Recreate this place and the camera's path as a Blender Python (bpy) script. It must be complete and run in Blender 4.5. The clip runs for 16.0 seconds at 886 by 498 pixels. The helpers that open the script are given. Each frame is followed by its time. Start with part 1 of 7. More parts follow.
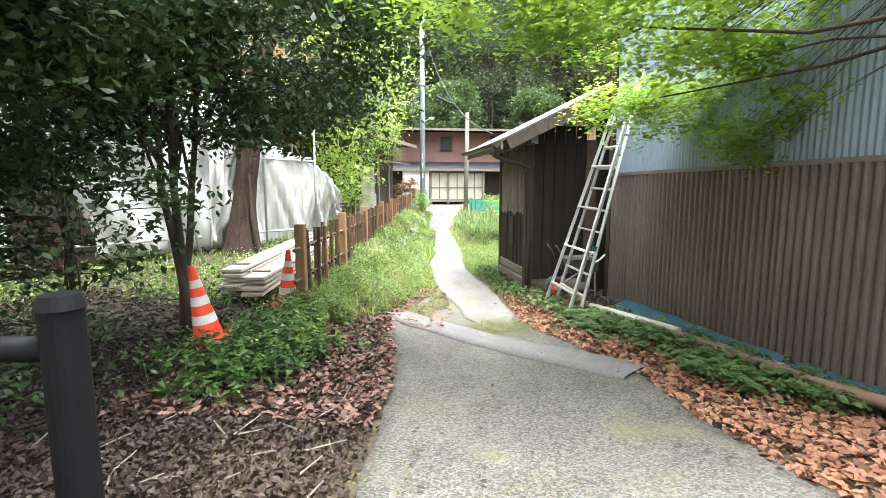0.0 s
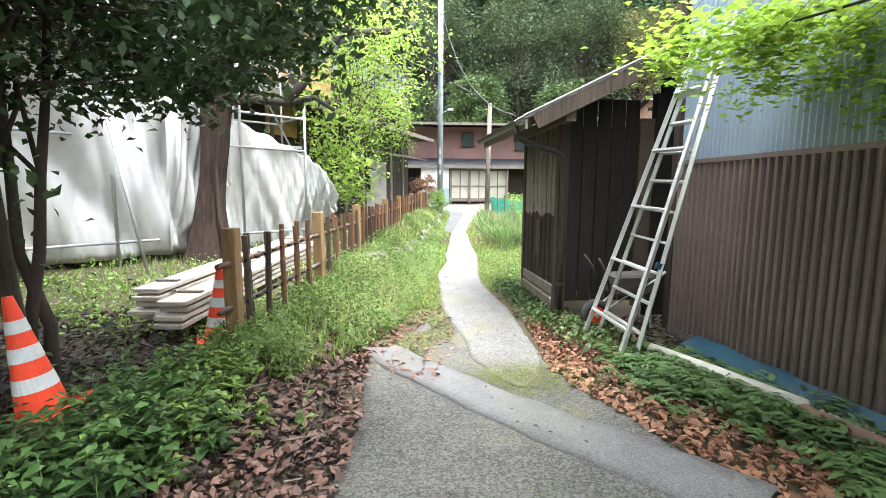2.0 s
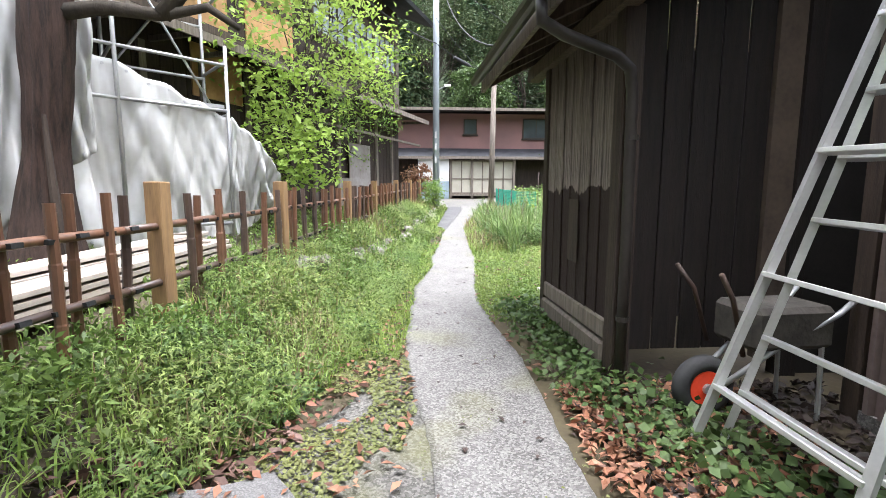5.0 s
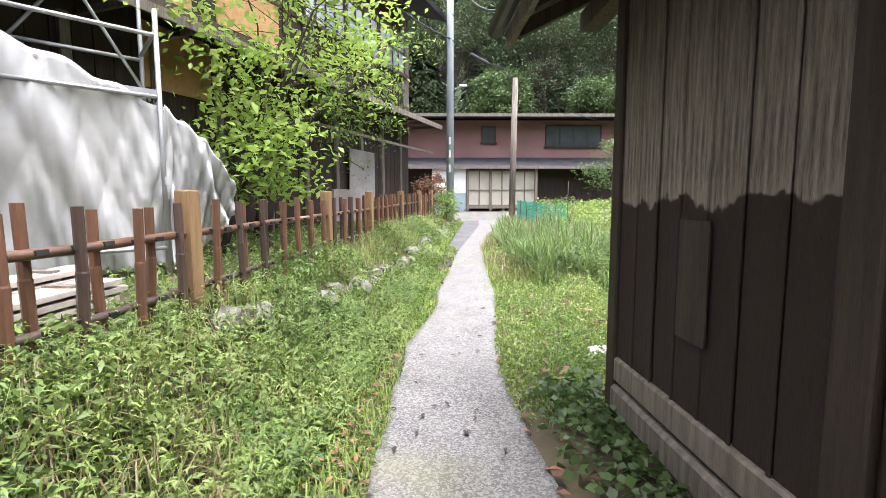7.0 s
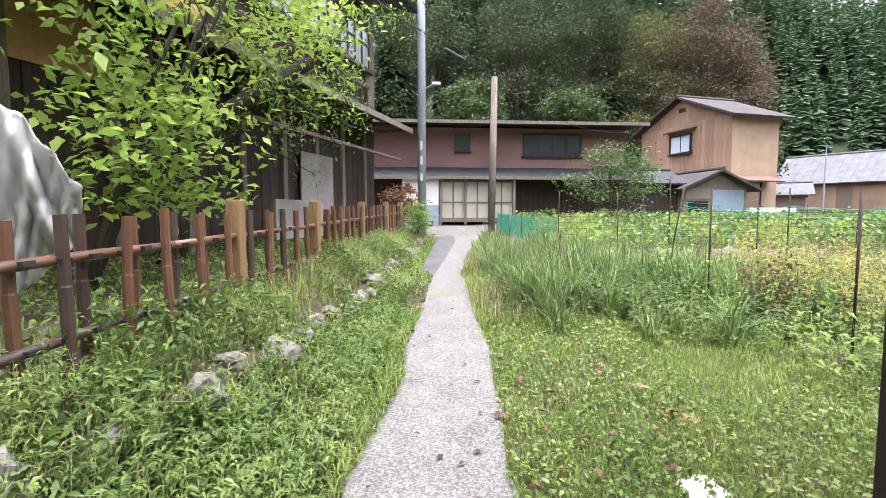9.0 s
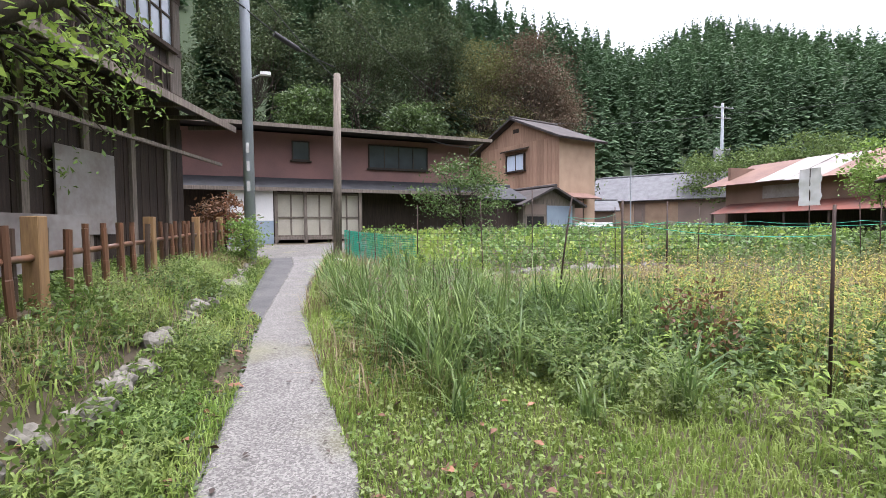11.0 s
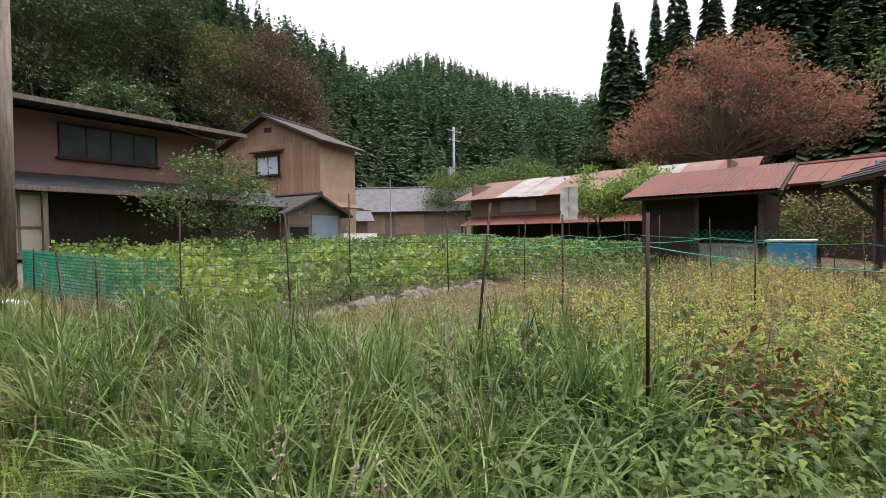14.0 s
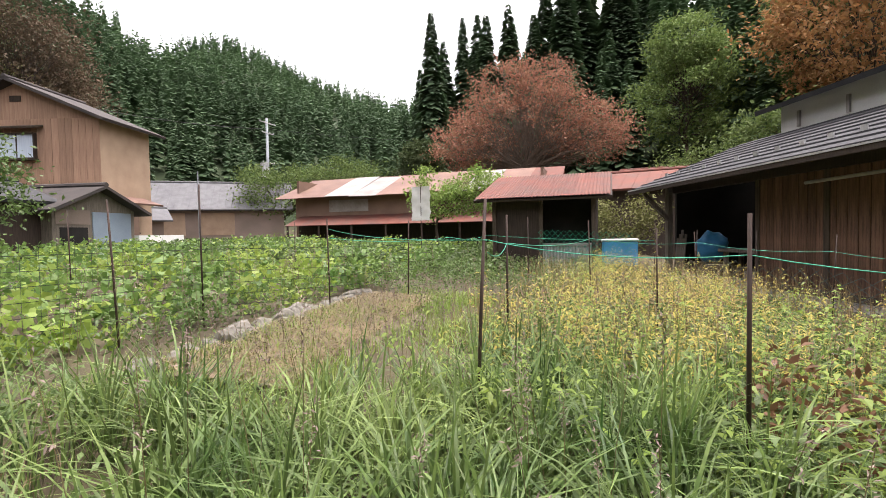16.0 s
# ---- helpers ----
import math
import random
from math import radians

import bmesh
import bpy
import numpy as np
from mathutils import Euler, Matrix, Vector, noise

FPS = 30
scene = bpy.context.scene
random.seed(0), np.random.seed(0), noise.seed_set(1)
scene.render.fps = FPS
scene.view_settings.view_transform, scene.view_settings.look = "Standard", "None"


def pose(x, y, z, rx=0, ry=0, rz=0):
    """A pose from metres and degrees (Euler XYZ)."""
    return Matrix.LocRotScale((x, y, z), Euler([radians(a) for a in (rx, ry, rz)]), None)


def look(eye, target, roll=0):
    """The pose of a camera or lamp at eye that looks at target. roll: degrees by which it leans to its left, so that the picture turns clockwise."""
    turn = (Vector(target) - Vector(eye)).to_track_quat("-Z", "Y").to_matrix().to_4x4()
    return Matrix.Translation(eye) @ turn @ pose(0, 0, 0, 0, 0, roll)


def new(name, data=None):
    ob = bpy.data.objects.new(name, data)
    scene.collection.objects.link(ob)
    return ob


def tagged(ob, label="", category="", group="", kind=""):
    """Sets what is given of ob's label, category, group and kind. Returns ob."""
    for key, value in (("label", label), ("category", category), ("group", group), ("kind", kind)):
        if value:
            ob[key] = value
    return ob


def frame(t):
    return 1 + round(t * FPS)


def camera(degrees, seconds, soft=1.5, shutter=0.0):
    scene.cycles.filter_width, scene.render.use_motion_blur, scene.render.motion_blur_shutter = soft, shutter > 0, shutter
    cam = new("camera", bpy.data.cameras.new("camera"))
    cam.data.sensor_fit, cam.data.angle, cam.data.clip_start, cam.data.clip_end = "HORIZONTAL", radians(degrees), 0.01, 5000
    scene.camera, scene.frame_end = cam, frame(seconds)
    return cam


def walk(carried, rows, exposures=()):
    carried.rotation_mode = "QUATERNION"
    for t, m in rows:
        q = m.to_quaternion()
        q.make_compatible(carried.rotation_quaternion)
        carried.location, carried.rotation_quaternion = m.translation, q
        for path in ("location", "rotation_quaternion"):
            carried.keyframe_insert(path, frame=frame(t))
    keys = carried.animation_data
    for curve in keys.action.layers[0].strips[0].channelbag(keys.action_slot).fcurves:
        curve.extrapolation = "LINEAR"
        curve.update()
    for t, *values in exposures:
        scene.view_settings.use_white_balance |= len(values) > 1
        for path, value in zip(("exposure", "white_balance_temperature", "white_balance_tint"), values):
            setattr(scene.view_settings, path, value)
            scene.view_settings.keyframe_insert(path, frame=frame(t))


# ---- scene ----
cam = camera(86.5, 16.0, soft=0.7)
METRES, EYE, TILT, LEAN, TURN = 14.0, 1.5, 0.0, 0.0, 0.0
ROWS = [
    (0.0, 0.0, 0.0, 0.0, -0.01, -7.17, 0.05),
    (0.5, 0.0053, 0.033, -0.0016, -0.0, -7.5, -0.09),
    (1.0, 0.009, 0.0636, -0.002, 0.67, -7.67, -0.18),
    (1.5, 0.0117, 0.0938, -0.0032, 2.06, -7.55, -0.23),
    (2.0, 0.0168, 0.1264, -0.0057, 2.98, -7.19, -0.3),
    (2.5, 0.0188, 0.1588, -0.0109, 3.34, -7.21, -0.3),
    (3.0, 0.0232, 0.192, -0.0168, 3.26, -7.0, -0.27),
    (5.5, 0.0303, 0.3574, -0.0292, 4.08, -7.27, -0.02),
    (6.0, 0.0299, 0.3891, -0.0287, 4.89, -6.86, -0.05),
    (6.5, 0.0297, 0.4235, -0.0289, 5.59, -6.32, 0.03),
    (7.0, 0.0295, 0.4585, -0.0287, 5.91, -5.79, 0.08),
    (7.5, 0.0236, 0.4927, -0.0301, 6.4, -5.3, 0.1),
    (8.0, 0.0203, 0.5276, -0.0298, 6.01, -5.02, 0.02),
    (10.5, 0.0134, 0.6759, -0.0254, -10.51, -2.81, 0.4),
    (11.0, 0.0166, 0.7082, -0.0251, -16.54, -2.52, 0.51),
    (11.5, 0.0175, 0.7393, -0.0229, -21.74, -2.42, 0.62),
    (12.0, 0.0191, 0.7718, -0.0227, -26.26, -2.22, 0.57),
    (12.5, 0.0167, 0.8019, -0.0216, -30.6, -1.86, 0.55),
    (13.0, 0.0138, 0.8327, -0.0206, -35.61, -1.31, 0.6),
    (13.5, 0.0151, 0.8615, -0.0172, -41.57, -1.33, 0.6),
    (14.0, 0.0185, 0.889, -0.0168, -47.61, -1.71, 0.74),
    (14.5, 0.0234, 0.9152, -0.0174, -53.76, -2.0, 0.88),
    (15.0, 0.0275, 0.9424, -0.0149, -60.23, -2.35, 0.92),
    (15.5, 0.0279, 0.9669, -0.0118, -65.98, -2.34, 1.05),
    (16.0, 0.034, 0.9922, -0.0134, -70.27, -2.04, 1.02),
]
EXPOSURES = [(0.0, 3.42, 6250, 8), (1.5, 3.3, 6150, 9), (3.0, 3.12, 5900, 9), (5.5, 2.8, 6000, 16), (8.0, 2.75, 6100, 18), (10.5, 2.23, 6050, 20), (12.5, 1.65, 6200, 18), (14.5, 1.42, 6600, 18), (16.0, 2.0, 6750, 19)]
walk(cam, [(t, pose(0, 0, EYE, TILT, LEAN, TURN) @ pose(METRES * x, METRES * y, METRES * z, 90 + pitch, roll, yaw)) for t, x, y, z, yaw, pitch, roll in ROWS], EXPOSURES)

# ---- light: an overcast day ----
world = bpy.data.worlds.new("overcast")
scene.world = world
world.use_nodes = True
wn = world.node_tree.nodes
sky = wn.new("ShaderNodeTexSky")
sky.sky_type, sky.sun_disc = "NISHITA", False
sky.sun_elevation, sky.sun_rotation = radians(80), radians(135)
sky.air_density, sky.dust_density = 1.0, 4.0
pale = wn.new("ShaderNodeHueSaturation")
pale.inputs["Saturation"].default_value = 0.18
wl = world.node_tree.links
wl.new(sky.outputs[0], pale.inputs["Color"])
wl.new(pale.outputs[0], wn["Background"].inputs["Color"])
wn["Background"].inputs["Strength"].default_value = 0.15
sun = new("sun", bpy.data.lights.new("sun", "SUN"))
sun.data.energy, sun.data.angle, sun.data.color = 1.1, radians(50), (1.0, 0.97, 0.92)
sun.matrix_world = look((4, -3, 50), (0, 0, 0))

# ---- materials ----
MATS = {}


def mat(name, c1, c2=None, rough=0.8, metal=0.0, scale=8.0, fine=60.0, bump=0.3, stretch=(1, 1, 1), spread=0.25, through_light=0.0, spec=0.3):
    """Procedural surface: two colours mixed by broad and fine noise, relief, and a small shift from piece to piece."""
    if name in MATS:
        return MATS[name]
    m = bpy.data.materials.new(name)
    MATS[name] = m
    m.use_nodes = True
    n, l = m.node_tree.nodes, m.node_tree.links
    b = n["Principled BSDF"]
    c2 = c2 or tuple(v * 0.6 for v in c1)
    co = n.new("ShaderNodeTexCoord")
    mp = n.new("ShaderNodeMapping")
    mp.inputs["Scale"].default_value = stretch
    l.new(co.outputs["Object"], mp.inputs["Vector"])
    a = n.new("ShaderNodeTexNoise")
    a.inputs["Scale"].default_value, a.inputs["Detail"].default_value = scale, 5
    f = n.new("ShaderNodeTexNoise")
    f.inputs["Scale"].default_value, f.inputs["Detail"].default_value = fine, 3
    for k in (a, f):
        l.new(mp.outputs[0], k.inputs["Vector"])
    su = n.new("ShaderNodeMath")
    su.operation = "MULTIPLY_ADD"
    su.inputs[1].default_value = 0.45
    l.new(f.outputs["Fac"], su.inputs[0])
    l.new(a.outputs["Fac"], su.inputs[2])
    rp = n.new("ShaderNodeMapRange")
    rp.inputs["From Min"].default_value, rp.inputs["From Max"].default_value = 0.5, 0.95
    l.new(su.outputs[0], rp.inputs["Value"])
    mx = n.new("ShaderNodeMix")
    mx.data_type = "RGBA"
    mx.inputs["A"].default_value, mx.inputs["B"].default_value = (*c1, 1), (*c2, 1)
    l.new(rp.outputs[0], mx.inputs["Factor"])
    geo, inf = n.new("ShaderNodeNewGeometry"), n.new("ShaderNodeObjectInfo")
    ad = n.new("ShaderNodeMath")
    l.new(geo.outputs["Random Per Island"], ad.inputs[0])
    l.new(inf.outputs["Random"], ad.inputs[1])
    vr = n.new("ShaderNodeMapRange")
    vr.inputs["From Max"].default_value = 2.0
    vr.inputs["To Min"].default_value, vr.inputs["To Max"].default_value = 1 - spread, 1 + spread
    l.new(ad.outputs[0], vr.inputs["Value"])
    hs = n.new("ShaderNodeHueSaturation")
    l.new(mx.outputs["Result"], hs.inputs["Color"])
    l.new(vr.outputs[0], hs.inputs["Value"])
    l.new(hs.outputs[0], b.inputs["Base Color"])
    b.inputs["Roughness"].default_value, b.inputs["Metallic"].default_value = rough, metal
    b.inputs["Specular IOR Level"].default_value = spec
    if bump:
        bp = n.new("ShaderNodeBump")
        bp.inputs["Strength"].default_value, bp.inputs["Distance"].default_value = bump, 0.01
        l.new(su.outputs[0], bp.inputs["Height"])
        l.new(bp.outputs[0], b.inputs["Normal"])
    if through_light:
        tr = n.new("ShaderNodeBsdfTranslucent")
        ms = n.new("ShaderNodeMixShader")
        ms.inputs[0].default_value = through_light
        l.new(hs.outputs[0], tr.inputs["Color"])
        l.new(b.outputs[0], ms.inputs[1])
        l.new(tr.outputs[0], ms.inputs[2])
        l.new(ms.outputs[0], n["Material Output"].inputs["Surface"])
    return m


# ---- mesh helpers ----
def part(name, bm, material, parent=None, label="", smooth=False):
    me = bpy.data.meshes.new(name)
    if smooth:
        for f in bm.faces:
            f.smooth = True
    bm.to_mesh(me)
    bm.free()
    me.materials.append(material)
    ob = new(name, me)
    ob.parent = parent
    if label:
        ob["label"] = label
    return ob


def thing(name, m, label, category, group="", kind=""):
    ob = new(name)
    ob.matrix_world = m
    ob.empty_display_size = 0.2
    return tagged(ob, label, category, group, kind)


def raw(name, verts, faces, material, parent=None, smooth=False):
    me = bpy.data.meshes.new(name)
    v = np.asarray(verts, dtype=np.float32)
    fs = np.asarray(faces, dtype=np.int32)
    k = fs.shape[1]
    me.vertices.add(len(v))
    me.vertices.foreach_set("co", v.ravel())
    me.loops.add(fs.size)
    me.loops.foreach_set("vertex_index", fs.ravel())
    me.polygons.add(len(fs))
    me.polygons.foreach_set("loop_start", np.arange(0, fs.size, k, dtype=np.int32))
    me.update(calc_edges=True)
    if smooth:
        me.polygons.foreach_set("use_smooth", np.ones(len(fs), dtype=bool))
    me.materials.append(material)
    ob = new(name, me)
    ob.parent = parent
    return ob


def box(bm, x0, x1, y0, y1, z0, z1, m=None, bevel=0.0):
    g = bmesh.ops.create_cube(bm, size=1.0, matrix=(m or Matrix()) @ Matrix.Translation(((x0 + x1) / 2, (y0 + y1) / 2, (z0 + z1) / 2)) @ Matrix.Diagonal((x1 - x0, y1 - y0, z1 - z0, 1)))
    if bevel:
        es = list({e for v in g["verts"] for e in v.link_edges})
        bmesh.ops.bevel(bm, geom=es, offset=bevel, segments=1, affect="EDGES")
    return bm


def cyl(bm, p, q, r0, r1=None, n=8):
    p, q = Vector(p), Vector(q)
    r1 = r0 if r1 is None else r1
    d = q - p
    m = Matrix.Translation((p + q) / 2) @ d.to_track_quat("Z", "Y").to_matrix().to_4x4()
    bmesh.ops.create_cone(bm, cap_ends=True, segments=n, radius1=r0, radius2=r1, depth=d.length, matrix=m)
    return bm


def tube(bm, pts, radii, n=8):
    """A bent, tapering round bar along the points."""
    pts = [Vector(p) for p in pts]
    rings, last, q = [], None, None
    for i, p in enumerate(pts):
        d = (pts[min(i + 1, len(pts) - 1)] - pts[max(i - 1, 0)]).normalized()
        q = d.to_track_quat("Z", "Y") if last is None else last.rotation_difference(d) @ q
        last = d
        r = radii[i] if hasattr(radii, "__len__") else radii
        rings.append([bm.verts.new(p + q @ Vector((r * math.cos(2 * math.pi * k / n), r * math.sin(2 * math.pi * k / n), 0))) for k in range(n)])
    for a, b in zip(rings, rings[1:]):
        for k in range(n):
            bm.faces.new((a[k], a[(k + 1) % n], b[(k + 1) % n], b[k]))
    bm.faces.new(rings[0][::-1])
    bm.faces.new(rings[-1])
    return bm


def slab(bm, corners, thick):
    """A flat sheet through the corners (counter-clockwise from above), with thickness below it."""
    vs = [Vector(c) for c in corners]
    n = (vs[1] - vs[0]).cross(vs[2] - vs[0]).normalized()
    top = [bm.verts.new(v) for v in vs]
    low = [bm.verts.new(v - n * thick) for v in vs]
    bm.faces.new(top)
    bm.faces.new(low[::-1])
    for i in range(len(vs)):
        j = (i + 1) % len(vs)
        bm.faces.new((top[j], top[i], low[i], low[j]))
    return bm


B = bmesh.new
# ---- the lie of the land ----
def lerp(x, xs, ys):
    return float(np.interp(x, xs, ys))


ALONG = ([-30, 0, 1, 2, 3, 4.3, 6.3, 8.7, 10.6, 13, 14.8, 17.6, 22, 29, 36, 60], [0.5, 0.13, 0.1, 0.02, -0.13, -0.21, -0.27, -0.22, -0.17, -0.02, 0.08, 0.2, 0.36, 0.6, 0.75, 0.9])
# bearing from north-ahead (clockwise), height angle of the wooded ridge, its distance, and where the slope begins
RIDGE = ([-180, -90, -50, -25, 0, 13, 24, 33, 39, 46, 56, 64, 72, 80, 92, 120, 180],
         [20, 22, 28, 32, 31, 28, 24.6, 21.6, 18.6, 20.8, 17, 15, 15, 20, 26, 27, 20],
         [80, 80, 85, 95, 110, 125, 160, 190, 230, 300, 300, 280, 120, 95, 85, 80, 80],
         [40, 36, 40, 44, 46, 48, 58, 72, 80, 90, 90, 80, 56, 48, 40, 34, 40])


def hill(x, y):
    dx, dy = x - 0.3, y - 12.0
    r, az = math.hypot(dx, dy), math.degrees(math.atan2(dx, dy))
    start, far = lerp(az, RIDGE[0], RIDGE[3]), lerp(az, RIDGE[0], RIDGE[2])
    top = far * math.tan(radians(lerp(az, RIDGE[0], RIDGE[1]))) - 9
    s = min(max((r - start) / (far - start), 0), 1)
    return top * s ** 0.9


def ground_z(x, y):
    z = lerp(y, *ALONG)
    left = min(max((-0.55 - x) / 0.9, 0), 1)
    left = left * left * (3 - 2 * left)
    z += left * lerp(y, [0, 2.5, 4.5, 8, 14, 20, 24, 60], [0.0, 0.03, 0.25, 0.5, 0.45, 0.3, 0.0, 0.0])
    right = min(max((x - 0.6) / 1.0, 0), 1)
    z += right * lerp(y, [0, 3, 6, 9, 14, 24, 60], [0.1, 0.08, 0.08, 0.02, 0.08, 0.05, 0.0])
    return z + hill(x, y)


def stations(spans):
    out = [spans[0][0]]
    for a, b, step in spans:
        n = max(1, round((b - a) / step))
        out += [a + (b - a) * (i + 1) / n for i in range(n)]
    return out


xs = stations([(-500, -100, 40), (-100, -30, 7), (-30, -8, 1.1), (-8, 8, 0.16), (8, 30, 0.9), (30, 110, 6), (110, 500, 35)])
ys = stations([(-500, -100, 40), (-100, -20, 7), (-20, -4, 1), (-4, 26, 0.2), (26, 60, 1.3), (60, 130, 6), (130, 500, 30)])
gv = []
for yy in ys:
    for xx in xs:
        bumpy = 0.03 * noise.noise((xx * 1.3, yy * 1.3, 3)) + 0.012 * noise.noise((xx * 6, yy * 6, 7))
        flat = 0.2 if -0.7 < xx < 1.7 and -2 < yy < 24 else 1.0
        gv.append((xx, yy, ground_z(xx, yy) + bumpy * flat))
nx = len(xs)
gf = [(j * nx + i, j * nx + i + 1, (j + 1) * nx + i + 1, (j + 1) * nx + i) for j in range(len(ys) - 1) for i in range(nx - 1)]
soil = mat("soil", (0.042, 0.032, 0.022), (0.07, 0.058, 0.03), 0.95, scale=1.2, fine=25, bump=0.8)
gn, gl = soil.node_tree.nodes, soil.node_tree.links
ghs = next(k for k in gn if k.type == "HUE_SAT")
gsrc = ghs.inputs["Color"].links[0].from_socket
ggeo = next(k for k in gn if k.type == "NEW_GEOMETRY")
gsep = gn.new("ShaderNodeSeparateXYZ")
gl.new(ggeo.outputs["Position"], gsep.inputs[0])
grr = gn.new("ShaderNodeMapRange")
grr.inputs["From Min"].default_value, grr.inputs["From Max"].default_value = 1.2, 4.0
gl.new(gsep.outputs["Z"], grr.inputs["Value"])
gmx = gn.new("ShaderNodeMix")
gmx.data_type = "RGBA"
gmx.inputs["B"].default_value = (0.022, 0.035, 0.014, 1)
gl.new(grr.outputs[0], gmx.inputs["Factor"])
gl.new(gsrc, gmx.inputs["A"])
gl.new(gmx.outputs["Result"], ghs.inputs["Color"])
ground = tagged(raw("ground", gv, gf, soil, smooth=True), "earth bank and meadow with moss, litter and weeds", "ground", kind="structure")

asphalt = mat("asphalt", (0.07, 0.066, 0.057), (0.15, 0.142, 0.122), 0.85, scale=2.2, fine=150, bump=0.9)
old_asphalt = mat("old_asphalt", (0.05, 0.05, 0.05), (0.085, 0.083, 0.08), 0.9, scale=2.2, fine=150, bump=0.9)
concrete = mat("concrete", (0.165, 0.158, 0.147), (0.085, 0.08, 0.073), 0.85, scale=3.0, fine=130, bump=0.6)
pale_concrete = mat("pale_concrete", (0.15, 0.146, 0.145), (0.095, 0.092, 0.09), 0.85, scale=5.0, fine=90, bump=0.4)


def ribbon(name, rows, material, lift, label, category, cols=14, rag=0.03):
    """A paved strip laid on the ground between left and right edges, given as (y, left, right)."""
    yy = np.arange(rows[0][0], rows[-1][0] + 1e-6, 0.1)
    ys_ = [r[0] for r in rows]
    v, f = [], []
    for y in yy:
        a, b = lerp(y, ys_, [r[1] for r in rows]), lerp(y, ys_, [r[2] for r in rows])
        a += rag * (noise.noise((y * 2.3, 1, lift * 50)) + 0.6 * noise.noise((y * 9, 1, 5)))
        b += rag * (noise.noise((y * 2.3, 7, lift * 50)) + 0.6 * noise.noise((y * 9, 8, 5)))
        for i in range(cols + 3):
            s = min(max((i - 1) / cols, 0), 1)
            x = a + (b - a) * s
            z = ground_z(x, y) + lift + 0.006 * noise.noise((x * 3, y * 3, 2)) - (0.07 if i in (0, cols + 2) else 0)
            v.append((x, y, z))
    c = cols + 3
    for j in range(len(yy) - 1):
        for i in range(c - 1):
            f.append((j * c + i, j * c + i + 1, (j + 1) * c + i + 1, (j + 1) * c + i))
    return tagged(raw(name, v, f, material), label, category, kind="structure")


ribbon("road", [(-6, -0.5, 3.2), (0, -0.45, 2.3), (2.1, -0.43, 1.75), (3.9, -0.45, 1.72), (4.9, -0.52, 1.4), (5.6, -0.66, 1.1), (6.4, -0.7, 0.95), (7.2, -0.35, 0.9), (8.2, -0.1, 0.75)], asphalt, 0.025, "worn grey asphalt lane with coarse gravel showing", "lane")
ribbon("path", [(5.55, 0.66, 0.74), (5.8, 0.5, 0.88), (6.3, 0.3, 0.98), (6.9, 0.2, 0.9), (7.6, 0.0, 0.86), (8.3, -0.12, 0.76), (8.8, -0.18, 0.66), (9.7, -0.24, 0.5), (10.4, -0.32, 0.46), (11.5, -0.2, 0.47), (12.2, -0.27, 0.46), (13.3, -0.24, 0.37), (14.7, -0.27, 0.31), (15.5, -0.24, 0.24), (17, -0.16, 0.26), (18.3, -0.1, 0.3), (21, 0.0, 0.62), (23, -0.1, 1.1)], concrete, 0.04, "narrow pale concrete footpath with crumbling edges", "path")
ribbon("pavement", [(15.6, -0.3, 0.0), (16.1, -0.5, 0.0), (18, -0.55, 0.1), (22, -0.55, 0.3), (23.4, -0.9, 1.0)], old_asphalt, 0.03, "dark asphalt patch beside the footpath", "pavement", cols=6)
ribbon("lane", [(22.8, -3.5, 2.0), (24, -9, 6), (28, -9, 6.5)], asphalt, 0.034, "asphalt lane across the front of the farmhouse", "lane", cols=30)


def strip_band():
    a, b = Vector((-0.66, 6.42)), Vector((1.68, 3.93))
    side = Vector((b.y - a.y, -(b.x - a.x))).normalized()
    v, f, n = [], [], 40
    for i in range(n + 1):
        p = a.lerp(b, i / n)
        for k, s in enumerate((-0.22, -0.215, -0.07, 0.07, 0.215, 0.22)):
            q = p + side * (s * (1 + 0.1 * noise.noise((i * 0.4, s, 1))) + 0.02 * noise.noise((i * 0.25, 0, 4)))
            v.append((q.x, q.y, ground_z(q.x, q.y) + (0.0 if k in (0, 5) else 0.05)))
    for i in range(n):
        for k in range(5):
            f.append((i * 6 + k, i * 6 + k + 1, i * 6 + 7 + k, i * 6 + 6 + k)[::-1])
    return tagged(raw("trim", v, f, pale_concrete), "pale concrete band laid across the lane", "band", kind="structure")


strip_band()

# ---- building materials ----
old_wood = mat("old_wood", (0.1, 0.075, 0.055), (0.045, 0.033, 0.026), 0.85, scale=5, fine=40, stretch=(6, 6, 0.5), bump=0.5)
grey_wood = mat("grey_wood", (0.2, 0.17, 0.14), (0.09, 0.075, 0.06), 0.85, scale=5, fine=40, stretch=(6, 6, 0.5), bump=0.5)
dark_wood = mat("dark_wood", (0.05, 0.034, 0.025), (0.022, 0.016, 0.013), 0.7, scale=5, fine=40, stretch=(6, 6, 0.5), bump=0.4)
red_wood = mat("red_wood", (0.2, 0.11, 0.07), (0.05, 0.03, 0.022), 0.8, scale=4, fine=40, stretch=(6, 6, 0.4), bump=0.4, spread=0.5)
tan_wood = mat("tan_wood", (0.4, 0.255, 0.17), (0.27, 0.165, 0.115), 0.8, scale=3, fine=30, stretch=(5, 5, 0.4), bump=0.2, spread=0.3)
tan_wall = mat("tan_wall", (0.38, 0.275, 0.19), (0.28, 0.195, 0.135), 0.8, scale=1.5, fine=30, bump=0.15)
pink_wall = mat("pink_wall", (0.25, 0.135, 0.12), (0.17, 0.1, 0.09), 0.7, scale=0.8, fine=20, bump=0.15)
